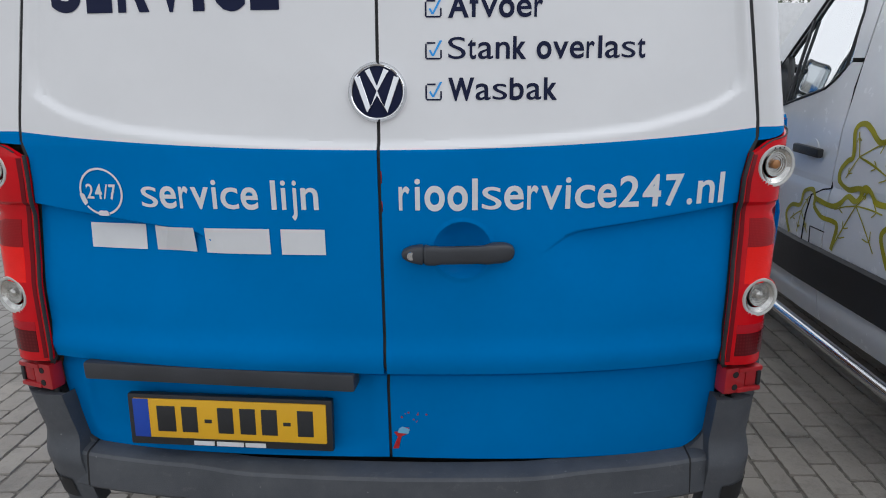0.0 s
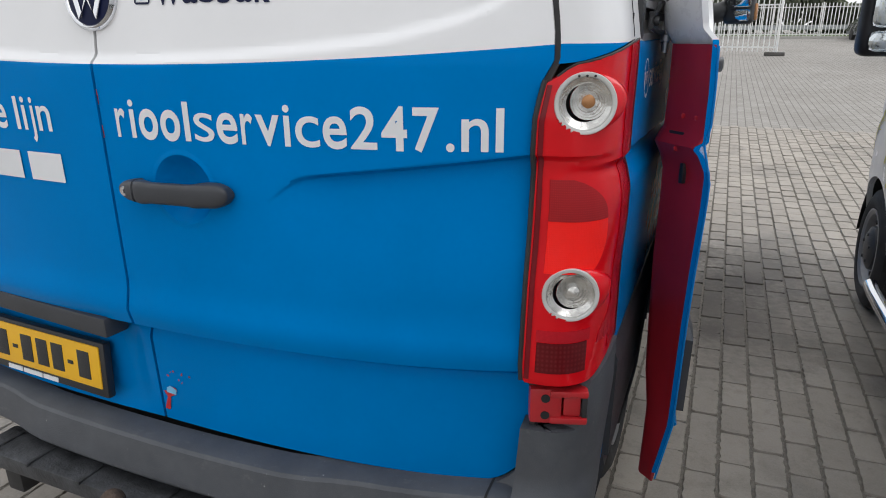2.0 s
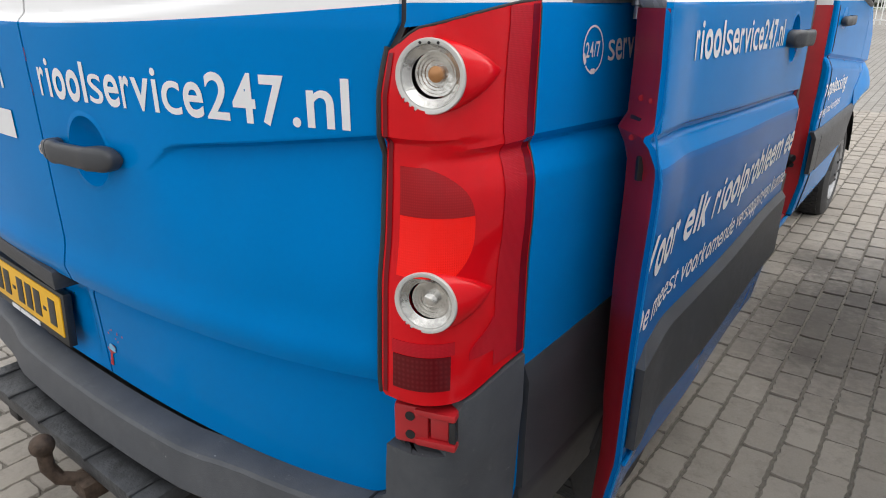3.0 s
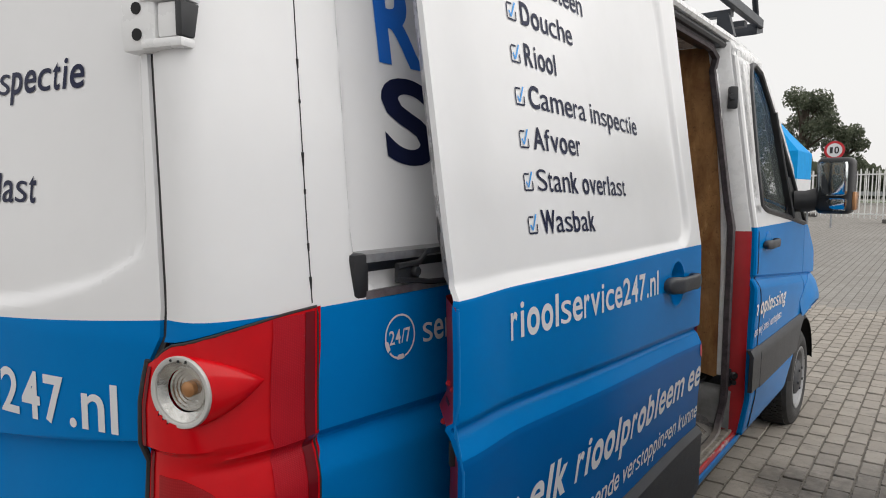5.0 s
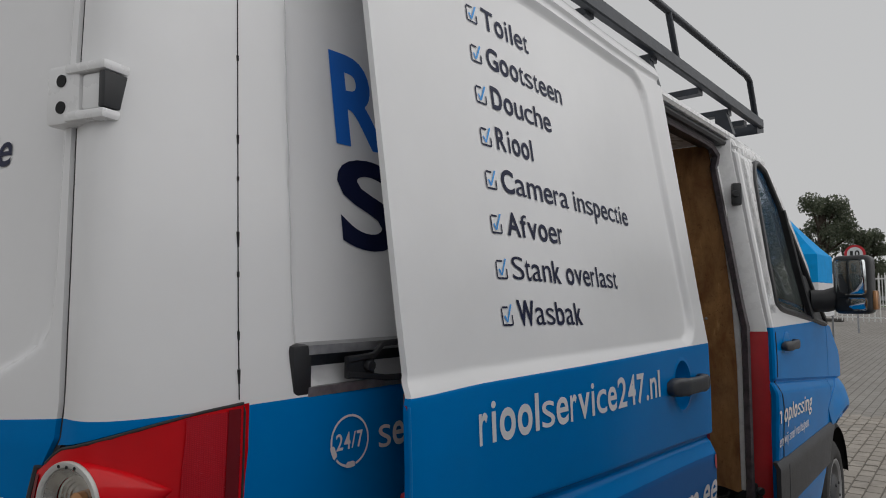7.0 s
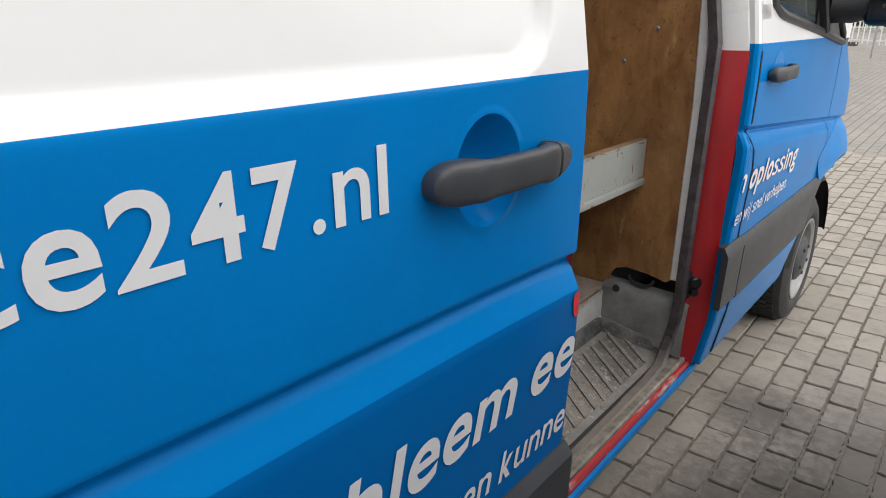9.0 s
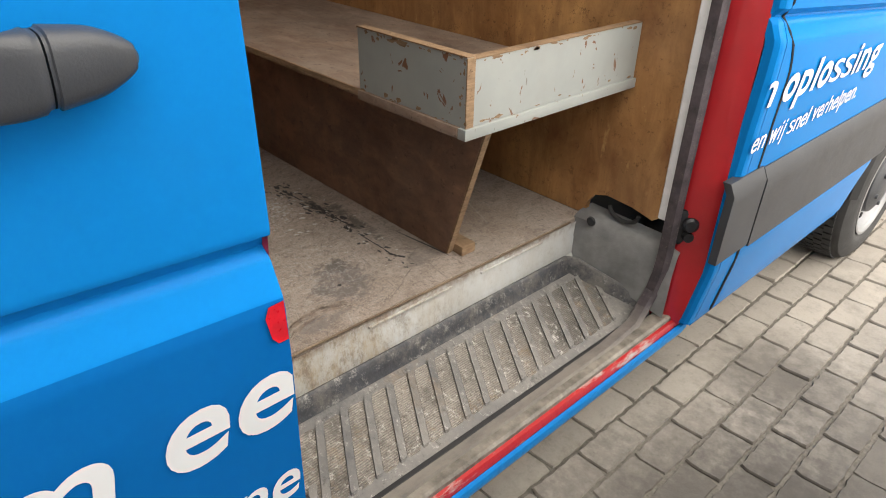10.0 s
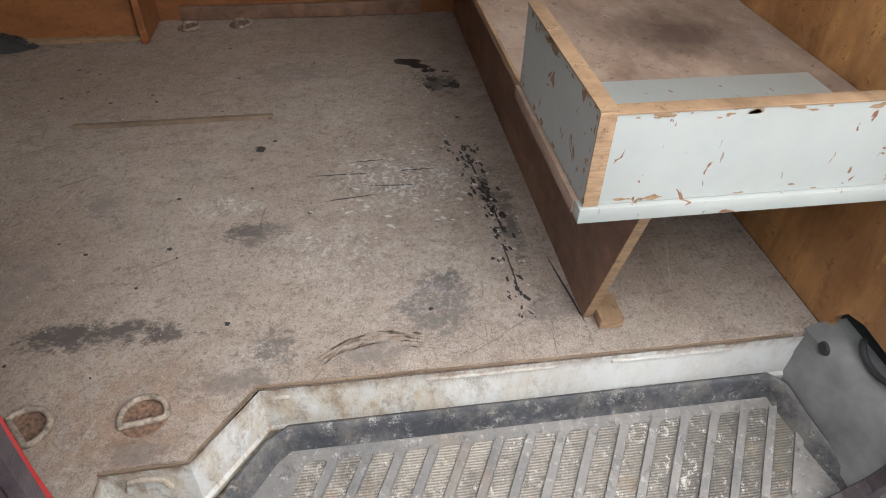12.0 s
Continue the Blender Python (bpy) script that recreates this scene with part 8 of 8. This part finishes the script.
box(bm, -0.085, 0.085, -0.068, -0.055, -0.06, 0.128, 0.03, Matrix.Translation((1.80, 2.80, 1.56)) @ pose(0, 0, 0, 0, 0, 8))
box(bm, -0.085, 0.085, -0.068, -0.055, -0.165, -0.075, 0.03, Matrix.Translation((1.80, 2.80, 1.56)) @ pose(0, 0, 0, 0, 0, 8))
pieces("mirror_glass", bm, M_MIRROR, mir2, "", 40)
wheel(van2, VX + 0.015, A2, 0.335, 0.335, -1)
wheel(van2, VX + 0.20, -1.2, 0.335, 0.335, -1)
wheel(van2, 3.93, A2, 0.335, 0.335, 1)
wheel(van2, 3.93, -1.2, 0.335, 0.335, 1)
bm = turned(bmesh.new(), [(0.40, 0.0), (0.42, -0.02), (0.42, -0.32), (0.0, -0.34)], 28, Matrix.Translation((VX + 0.02, A2, A2Z)) @ pose(0, 0, 0, 0, -90, 0))
bmesh.ops.delete(bm, geom=[v for v in bm.verts if v.co.z < 0.30], context="VERTS")
part("wheel_well", bm, M_DARK, van2)


bars("model_badge", [(2.33, 2.40), (2.42, 2.50)], lambda u, w, l: v2(u, w, 0.004), 0.735, 0.022, M_BLACK_PLASTIC, van2)


def leaf_line(pts, w):
    bm = bmesh.new()
    pts = [Vector(p) for p in pts]
    smooth = []
    for i in range(len(pts) - 1):
        p0, p1, p2, p3 = pts[max(i - 1, 0)], pts[i], pts[i + 1], pts[min(i + 2, len(pts) - 1)]
        for k in range(5):
            t = k / 5
            smooth.append(0.5 * ((2 * p1) + (p2 - p0) * t + (2 * p0 - 5 * p1 + 4 * p2 - p3) * t * t + (3 * p1 - p0 - 3 * p2 + p3) * t ** 3))
    smooth.append(pts[-1])
    rows = []
    for i, p in enumerate(smooth):
        d = smooth[min(i + 1, len(smooth) - 1)] - smooth[max(i - 1, 0)]
        d.normalize()
        s = Vector((-d.y, d.x)) * w / 2
        rows.append((bm.verts.new(v2(p.x + s.x, p.y + s.y, 0.004)), bm.verts.new(v2(p.x - s.x, p.y - s.y, 0.004))))
    for a, b in zip(rows, rows[1:]):
        bm.faces.new((a[0], b[0], b[1], a[1]))
    part("leaf_drawing", bm, M_LEAF, van2)


# outlines of the leaves, then their thin veins; (along the van, height)
leaf_line([(1.39, 1.33), (1.49, 1.28), (1.58, 1.33), (1.64, 1.35), (1.69, 1.32), (1.665, 1.20), (1.70, 1.17), (1.74, 1.12), (1.73, 1.07), (1.66, 1.04), (1.58, 1.06), (1.51, 1.06)], 0.026)
leaf_line([(2.12, 0.72), (2.18, 0.81), (2.13, 0.87), (2.04, 0.89), (2.02, 0.96), (1.95, 0.99), (1.91, 0.96), (1.91, 0.91)], 0.022)
leaf_line([(1.90, 0.95), (1.76, 0.94), (1.69, 0.97), (1.65, 1.01), (1.58, 1.00), (1.54, 1.07), (1.49, 1.06), (1.45, 1.02), (1.35, 1.02), (1.25, 1.01)], 0.026)
leaf_line([(1.91, 0.91), (1.83, 0.87), (1.73, 0.87), (1.69, 0.85), (1.71, 0.73)], 0.024)
leaf_line([(1.25, 1.02), (1.28, 0.97), (1.35, 0.92), (1.36, 0.87), (1.29, 0.76)], 0.024)
leaf_line([(1.57, 1.90), (1.56, 1.82), (1.54, 1.73), (1.55, 1.63), (1.53, 1.53), (1.44, 1.55), (1.36, 1.62)], 0.026)
leaf_line([(1.36, 1.62), (1.28, 1.70), (1.20, 1.66), (1.12, 1.74), (1.02, 1.70)], 0.026)
leaf_line([(3.01, 1.34), (3.13, 1.26), (3.32, 1.23), (3.33, 1.18), (3.21, 1.13), (3.32, 1.06), (3.44, 0.90), (3.58, 0.80)], 0.024)
leaf_line([(3.12, 1.24), (2.79, 1.10), (2.72, 0.91), (2.77, 0.88), (2.97, 0.95), (3.08, 0.82)], 0.026)
leaf_line([(2.95, 0.72), (2.86, 0.77), (2.68, 0.68), (2.60, 0.60)], 0.024)
leaf_line([(2.70, 0.48), (2.66, 0.60), (2.58, 0.52), (2.48, 0.38)], 0.022)
for hub, tips in (((1.62, 1.20), ((1.66, 1.31), (1.42, 1.30), (1.45, 1.16), (1.69, 1.09), (1.33, 1.12))), ((2.02, 0.86), ((2.13, 0.79), (2.04, 0.74), (1.94, 0.76), (1.96, 0.95))), ((1.57, 0.98), ((1.66, 0.82), (1.70, 0.75), (1.40, 0.80), (1.38, 0.98), (1.73, 0.93), (1.52, 1.05))), ((3.20, 1.12), ((3.08, 1.30), (3.30, 1.20), (3.40, 0.92), (2.99, 0.99), (2.84, 1.02))), ((1.40, 1.70), ((1.52, 1.60), (1.52, 1.84), (1.30, 1.86), (1.26, 1.72)))):
    for tip in tips:
        leaf_line([hub, ((hub[0] + tip[0]) / 2, (hub[1] + tip[1]) / 2 + 0.005), tip], 0.007)
        # small arrow marks along the veins
        d = Vector((tip[0] - hub[0], tip[1] - hub[1]))
        q = Vector(hub) + d * 0.62
        n = Vector((-d.y, d.x)) * 0.14
        leaf_line([q + n, q + d * 0.14, q - n], 0.006)

# ---- fence, gate panels, cars, sign, trees ----
M_FENCE = plain("white_fence_paint", (0.74, 0.74, 0.73), 0.5, vary=0.06)


def fence_run(fence, a, b, height, base, n, thick, first=None):
    """One bay of pickets between two posts, as parts of a fence."""
    av, bv = Vector(a), Vector(b)
    d = bv - av
    m = Matrix.Translation((a[0], a[1], base)) @ pose(0, 0, 0, 0, 0, math.degrees(math.atan2(d.y, d.x)))
    for h in (0.22, height - 0.22):
        part("fence_rail", box(bmesh.new(), 0, d.length, -0.02, 0.02, h - 0.025, h + 0.025, 0.0, m), M_FENCE, fence)
    for i in range(n):
        if first is None:
            first = part("picket", box(bmesh.new(), -thick / 2, thick / 2, -0.012, 0.012, 0.06, height), M_FENCE, fence)
            ob = first
        else:
            ob = new("picket", first.data)
            ob.parent = fence
        ob.matrix_basis = m @ Matrix.Translation((d.length * (i + 0.5) / n, 0, 0))
    part("fence_post", box(bmesh.new(), -0.04, 0.04, -0.04, 0.04, 0, height + 0.05, 0.005, m), M_FENCE, fence)
    return first


FY = 46.0
fence = thing("fence", "white painted steel picket fence along the yard", "fence")
first = None
for i in range(-4, 6):
    first = fence_run(fence, (i * 5.0 + 1, FY), (i * 5.0 + 6, FY), 2.0, yard_z(FY), 26, 0.05, first)
M_BLOCK = plain("concrete_block", (0.10, 0.095, 0.09), 0.9, vary=0.2, bump=0.4)
barrier = thing("fence", "movable white fence panels on dark concrete feet", "fence")
first = None
for a, b in (((2.75, 27.5), (0.05, 28.3)), ((0.0, 28.4), (-3.2, 31.6)), ((-3.25, 31.7), (-6.6, 34.4))):
    first = fence_run(barrier, a, b, 1.95, yard_z(28.5) + 0.06, 15, 0.035, first)
for x, y in ((2.7, 27.5), (0.05, 28.3), (-3.22, 31.6)):
    part("fence_foot", box(bmesh.new(), x - 0.35, x + 0.35, y - 0.12, y + 0.12, yard_z(y), yard_z(y) + 0.13, 0.02), M_BLOCK, barrier, "dark concrete foot")
kerb = mesh_object("kerb", box(bmesh.new(), -40, 60, FY - 0.6, FY - 0.45, yard_z(FY) - 0.02, yard_z(FY) + 0.13, 0.01), plain("kerb_stone", (0.40, 0.39, 0.37), 0.85))
tagged(kerb, "pale concrete kerb under the fence", "kerb", kind="structure")
M_GRASS = plain("rough_grass", (0.075, 0.11, 0.035), 0.9, vary=0.4, scale=3, bump=0.5, bump_scale=20)
verge = mesh_object("verge", box(bmesh.new(), -60, 80, FY - 0.45, FY + 14, yard_z(FY) - 0.02, yard_z(FY) + 0.10), M_GRASS)
tagged(verge, "strip of rough grass behind the fence", "grass", kind="structure")
guard = mesh_object("guard_rail", sweep(bmesh.new(), [(-40, FY + 6, yard_z(FY) + 0.62), (60, FY + 6, yard_z(FY) + 0.62)], rect(0.06, 0.30, 0.02)), M_GALV)
tagged(guard, "galvanised road guard rail behind the fence", "guard rail", kind="structure")


def parked_car(x, y, turn, mat, label):
    c = thing("parked_car", label, "car", at=(x, y, yard_z(y)))
    m = pose(0, 0, 0, 0, 0, turn)
    prof = [(-2.3, 0.30), (-2.32, 0.62), (-2.22, 0.88), (-1.60, 0.96), (-0.95, 1.36), (0.10, 1.44), (0.75, 1.34), (1.35, 0.98), (2.15, 0.80), (2.35, 0.55), (2.30, 0.30)]
    bm = bmesh.new()
    rows = []
    for s, w in ((-1, 0.82), (-0.92, 0.90), (0.92, 0.90), (1, 0.82)):
        rows.append([bm.verts.new(m @ Vector(((0.90 if abs(s) < 1 else 0.86) * (s if abs(s) == 1 else s) - (0.16 * s * max(0, z - 0.95) / 0.45 if z > 0.95 else 0), yy, z))) for yy, z in prof])
    for a, b in zip(rows, rows[1:]):
        for i in range(len(prof) - 1):
            bm.faces.new((a[i], a[i + 1], b[i + 1], b[i]))
        bm.faces.new((a[0], b[0], b[-1], a[-1]))
    for r in (rows[0], rows[-1]):
        bm.faces.new(r)
    part("car_body", bm, mat, c, "", 40)
    bm = bmesh.new()
    box(bm, -0.66, 0.66, -1.52, -1.02, 0.0, 0.02, 0.0, m @ Matrix.Translation((0, 0, 1.0)) @ Matrix.Translation((0, -1.27, 0.17)) @ pose(0, 0, 0, 32, 0, 0) @ Matrix.Translation((0, 1.27, 0)))
    part("rear_window", bm, M_BLACK_PLASTIC, c)
    for s in (-1, 1):
        bm = bmesh.new()
        box(bm, s * 0.62 - 0.2, s * 0.62 + 0.2, -2.345, -2.25, 0.72, 0.86, 0.03, m)
        part("tail_lamp", bm, M_LENS, c)
        for yy in (-1.4, 1.4):
            bm = turned(bmesh.new(), [(0.0, 0.0), (0.2, 0.0), (0.31, -0.02), (0.31, -0.2)], 20, m @ Matrix.Translation((s * 0.90, yy, 0.31)) @ pose(0, 0, 0, 0, 90 * s, 0))
            part("tyre", bm, M_TYRE, c)
    bm = bmesh.new()
    box(bm, -0.26, 0.26, -2.36, -2.31, 0.62, 0.72, 0.0, m)
    part("number_plate", bm, M_PLATE, c, "blank yellow plate")
    return c


M_CARBLACK = plain("black_car_paint", (0.012, 0.013, 0.016), 0.15, vary=0.1, coat=1.0)
parked_car(8.4, 42.5, 8, M_CARBLACK, "black saloon car parked before the fence")
parked_car(12.6, 43.0, 8, plain("white_car_paint", (0.7, 0.7, 0.71), 0.2, coat=1.0), "white estate car parked before the fence")

# white lorry cab standing across the yard
lorry = thing("lorry", "white lorry cab standing across the yard", "lorry", at=(7.0, 24.2, yard_z(24.2)))
M_LORRY = plain("white_lorry_paint", (0.76, 0.77, 0.78), 0.3, vary=0.05, coat=0.4)
profile = [(0.12, 0.42), (0.0, 0.60), (-0.02, 1.35), (0.10, 1.85), (0.34, 2.62), (0.52, 2.98), (0.95, 3.12), (2.35, 3.14), (2.40, 0.95), (2.30, 0.42)]
bm = prism(bmesh.new(), profile, 2.45, Matrix.Translation((0, 2.45, 0)) @ pose(0, 0, 0, 90, 0, 0))
bmesh.ops.bevel(bm, geom=bm.edges[:], offset=0.06, segments=2, affect="EDGES")
cab = part("cab", bm, M_LORRY, lorry, "", 35)
bm = prism(bmesh.new(), [(0.38, 1.72), (1.18, 1.66), (1.18, 2.40), (0.60, 2.46)], 0.02, Matrix.Translation((0, 0.004, 0)) @ pose(0, 0, 0, 90, 0, 0))
part("side_window", bm, M_BLACK_PLASTIC, cab)
bm = bmesh.new()
box(bm, 0.30, 2.30, -0.012, 0.01, 2.70, 2.76, 0.005)
part("roof_line", bm, M_GALV, cab)
bm = bmesh.new()
box(bm, -0.03, 0.0, 0.25, 2.2, 0.0, 0.75, 0.01, Matrix.Translation((0.225, 0, 1.86)) @ pose(0, 0, 0, 0, 17, 0))
part("windscreen", bm, M_BLACK_PLASTIC, cab)
bm = bmesh.new()
for k in range(5):
    box(bm, -0.05, 0.02, 0.10, 2.35, 0.78 + 0.15 * k, 0.84 + 0.15 * k, 0.01)
pieces("grille_slat", bm, M_GALV, cab)
bm = bmesh.new()
box(bm, 2.42, 7.5, 0.55, 1.90, 0.75, 1.0, 0.02)
part("chassis", bm, M_DARK, lorry)
for wx in (1.10, 4.60, 6.00):
    for wy, s in ((0.32, 1), (2.13, -1)):
        bm = turned(bmesh.new(), [(0.0, 0.02), (0.20, 0.02), (0.27, -0.03), (0.30, 0.0), (0.46, 0.0), (0.50, -0.05), (0.50, -0.28)], 24, Matrix.Translation((wx, wy - 0.30 * s, 0.50)) @ pose(0, 0, 0, 90 * s, 0, 0))
        part("tyre", bm, M_TYRE, lorry, "", 40)
bm = bmesh.new()
box(bm, 2.55, 2.75, 0.1, 2.35, 1.05, 3.10, 0.03)
box(bm, 2.76, 7.5, 0.02, 2.43, 1.05, 3.20, 0.03)
part("load_box", bm, M_LORRY, lorry, "white load box", 35)

# round speed sign on a post
sign = thing("speed_sign", "round white speed limit sign with a red rim on a post", "sign", at=(-1.505, 25.0, yard_z(25)))
bm = bmesh.new()
turned(bm, [(0.03, 0.0), (0.03, 2.90), (0.0, 2.90)], 12)
part("post", bm, M_GALV, sign)
sm = Matrix.Translation((0, -0.05, 2.575)) @ pose(0, 0, 0, 90, 0, 0)
bm = turned(bmesh.new(), [(0.30, -0.01), (0.30, 0.0), (0.0, 0.0)], 40, sm)
disc = part("sign_disc", bm, plain("sign_red", (0.55, 0.02, 0.03), 0.4), sign)
bm = turned(bmesh.new(), [(0.225, 0.0), (0.225, 0.004), (0.0, 0.004)], 40, sm)
part("sign_face", bm, M_LETTER_W, disc)
lettering("letter", "10", lambda u, w, l: sm @ Vector((u, w, 0.008)), -0.135, -0.105, 0.27, 0.21, M_BLACK_PLASTIC, disc, 0.02)


# small pointed blue canopy beyond the cab
canopy = thing("promotion_tent", "small pointed light blue tent with a white side sheet", "tent", at=(-1.93, 16.9, yard_z(16.9)))
M_TENT = plain("light_blue_cloth", (0.0, 0.30, 0.72), 0.7, vary=0.08, spec=0.2)
H = 0.88
bm = skin([i * math.pi / 24 for i in range(49)], [0, 0.25, 0.5, 0.75, 1], lambda a: 0, lambda a: 1, lambda a, t: Vector((H * max(-1, min(1, 1.41 * math.cos(a))) * t, H * max(-1, min(1, 1.41 * math.sin(a))) * t, 3.40 - 0.05 * math.sin(math.pi * t) - (1.12 * t))))
part("roof_cloth", bm, M_TENT, canopy, "", 30)
bm = bmesh.new()
for x0, x1, y0, y1 in ((-H, H, -H, -H + 0.01), (H - 0.01, H, -H + 0.011, H), (-H, H - 0.011, H - 0.01, H), (-H, -H + 0.01, -H + 0.011, H - 0.011)):
    box(bm, x0, x1, y0, y1, 1.66, 2.28)
pieces("valance", bm, M_TENT, canopy)
bm = bmesh.new()
for x0, x1, y0, y1 in ((-H, H, -H, -H + 0.01), (H - 0.01, H, -H + 0.011, H)):
    box(bm, x0, x1, y0, y1, 0.9, 1.655)
pieces("side_sheet", bm, M_LETTER_W, canopy)
bm = bmesh.new()
for x in (-H + 0.03, H - 0.03):
    for y in (-H + 0.03, H - 0.03):
        box(bm, x - 0.02, x + 0.02, y - 0.02, y + 0.02, 0, 2.28, 0.004)
pieces("tent_leg", bm, M_GALV, canopy)

# lamp post behind the fence
post = thing("lamp_post", "tall grey steel lamp post behind the fence", "lamp post", at=(14.2, 52, yard_z(46)))
bm = turned(bmesh.new(), [(0.10, 0.0), (0.06, 8.0), (0.0, 8.0)], 12)
part("pole", bm, M_GALV, post)


def foliage(name, c0, c1):
    k = Nodes(name, 0.7)
    rand = k.n("NewGeometry").outputs["Random Per Island"]
    shade = k.mix(rand, c0, c1)
    k.color(shade)
    # thin leaves let half of the light through
    through_light = k.n("BsdfTranslucent")
    k.link(shade, through_light.inputs["Color"])
    both = k.t.nodes.new("ShaderNodeMixShader")
    k.link(k.b.outputs[0], both.inputs[1])
    k.link(through_light.outputs[0], both.inputs[2])
    k.link(both.outputs[0], k.t.nodes["Material Output"].inputs["Surface"])
    return k.m


M_LEAVES = foliage("oak_leaves", (0.085, 0.105, 0.072), (0.20, 0.22, 0.155))
M_BARK = plain("bark", (0.07, 0.055, 0.045), 0.9, vary=0.3, bump=0.5, bump_scale=30)


def tree(x, y, height, spread, seed, label, leaves=2600, leaf=0.32, trunk=0.32):
    """A tapered trunk with limbs and a crown of many small leaf clumps."""
    r = random.Random(seed)
    base = yard_z(min(y, 46))
    t = thing("tree", label, "tree", at=(x, y, base))
    bm = bmesh.new()
    sweep(bm, [(0, 0, 0), (0.1, 0, height * 0.2), (-0.05, 0.1, height * 0.45), (0.1, 0, height * 0.8)], circle(trunk, 8))
    tips = []
    for k in range(11):
        a = r.uniform(0, 6.28)
        h0 = height * r.uniform(0.25, 0.6)
        tip = Vector((math.cos(a) * spread * r.uniform(0.4, 0.85), math.sin(a) * spread * r.uniform(0.4, 0.85), min(height * 0.95, h0 + height * r.uniform(0.1, 0.4))))
        sweep(bm, [(0, 0, h0), tip * 0.5 + Vector((0, 0, h0 * 0.5)), tip], circle(trunk * 0.28, 6))
        tips.append(tip)
    tips.append(Vector((0, 0, height * 0.85)))
    part("trunk", bm, M_BARK, t, "", 50)
    verts, faces = [], []
    for k in range(leaves):
        c = r.choice(tips)
        rad = spread * 0.42
        v = Vector((r.gauss(0, 1), r.gauss(0, 1), r.gauss(0, 0.75)))
        v = v.normalized() * rad * r.random() ** 0.45
        p = c + v
        if p.z < height * 0.16:
            continue
        a, b = Vector((r.gauss(0, 1), r.gauss(0, 1), r.gauss(0, 1))).normalized(), Vector((r.gauss(0, 1), r.gauss(0, 1), r.gauss(0, 1))).normalized()
        s = leaf * r.uniform(0.6, 1.4)
        n = len(verts)
        verts += [p + a * s, p + b * s * 0.6, p - a * s * 0.8, p - b * s * 0.6]
        faces.append((n, n + 1, n + 2, n + 3))
    me = bpy.data.meshes.new("crown")
    me.from_pydata(verts, [], faces)
    me.materials.append(M_LEAVES)
    ob = new("crown", me)
    ob.parent = t
    return t


tree(-8.3, 60, 9.2, 2.4, 1, "tall dark green tree beyond the fence", 11000, 0.125)
tree(-5.6, 62, 5.9, 1.7, 2, "dark green tree beyond the fence", 6500, 0.115)
tree(14.0, 66, 13.0, 7.5, 3, "broad dark green tree beyond the fence", 14000, 0.22)
tree(26.0, 68, 12.0, 7.5, 4, "broad dark green tree beyond the fence", 12000, 0.22)
tree(2.5, 78, 6.5, 5.0, 5, "low dark green tree far beyond the fence", 8000, 0.20)
r = random.Random(77)
verts, faces = [], []
for k in range(15000):
    x = r.uniform(-60, 60)
    top = 4.2 + 1.3 * math.sin(x * 0.31) + 0.8 * math.sin(x * 0.83 + 1)
    p = Vector((x, 84 + r.uniform(-2.5, 2.5), yard_z(46) + top * r.random() ** 0.6))
    a, b = Vector((r.gauss(0, 1), r.gauss(0, 1), r.gauss(0, 1))).normalized(), Vector((r.gauss(0, 1), r.gauss(0, 1), r.gauss(0, 1))).normalized()
    s = 0.6 * r.uniform(0.6, 1.4)
    n = len(verts)
    verts += [p + a * s, p + b * s, p - a * s, p - b * s]
    faces.append((n, n + 1, n + 2, n + 3))
me = bpy.data.meshes.new("hedge")
me.from_pydata(verts, [], faces)
me.materials.append(M_LEAVES)
hedge = new("far_hedge", me)
tagged(hedge, "dense dark green hedge along the far edge", "hedge", kind="stuff")

# ---- the paving stones that the camera passes nearest ----
rnd = random.Random(9)
kinds = []
for k in range(8):
    bm = bmesh.new()
    stone_mesh(bm, 0, 0, 0, rnd)
    me = bpy.data.meshes.new("stone")
    bmesh.ops.recalc_face_normals(bm, faces=bm.faces)
    bm.to_mesh(me)
    bm.free()
    me.materials.append(M_STONE)
    kinds.append(me)
for i, (x, y, z) in enumerate(single[:300]):
    ob = new("stone", kinds[rnd.randrange(8)])
    ob.parent = ground
    ob.location = (x, y, z - ground.location.z)
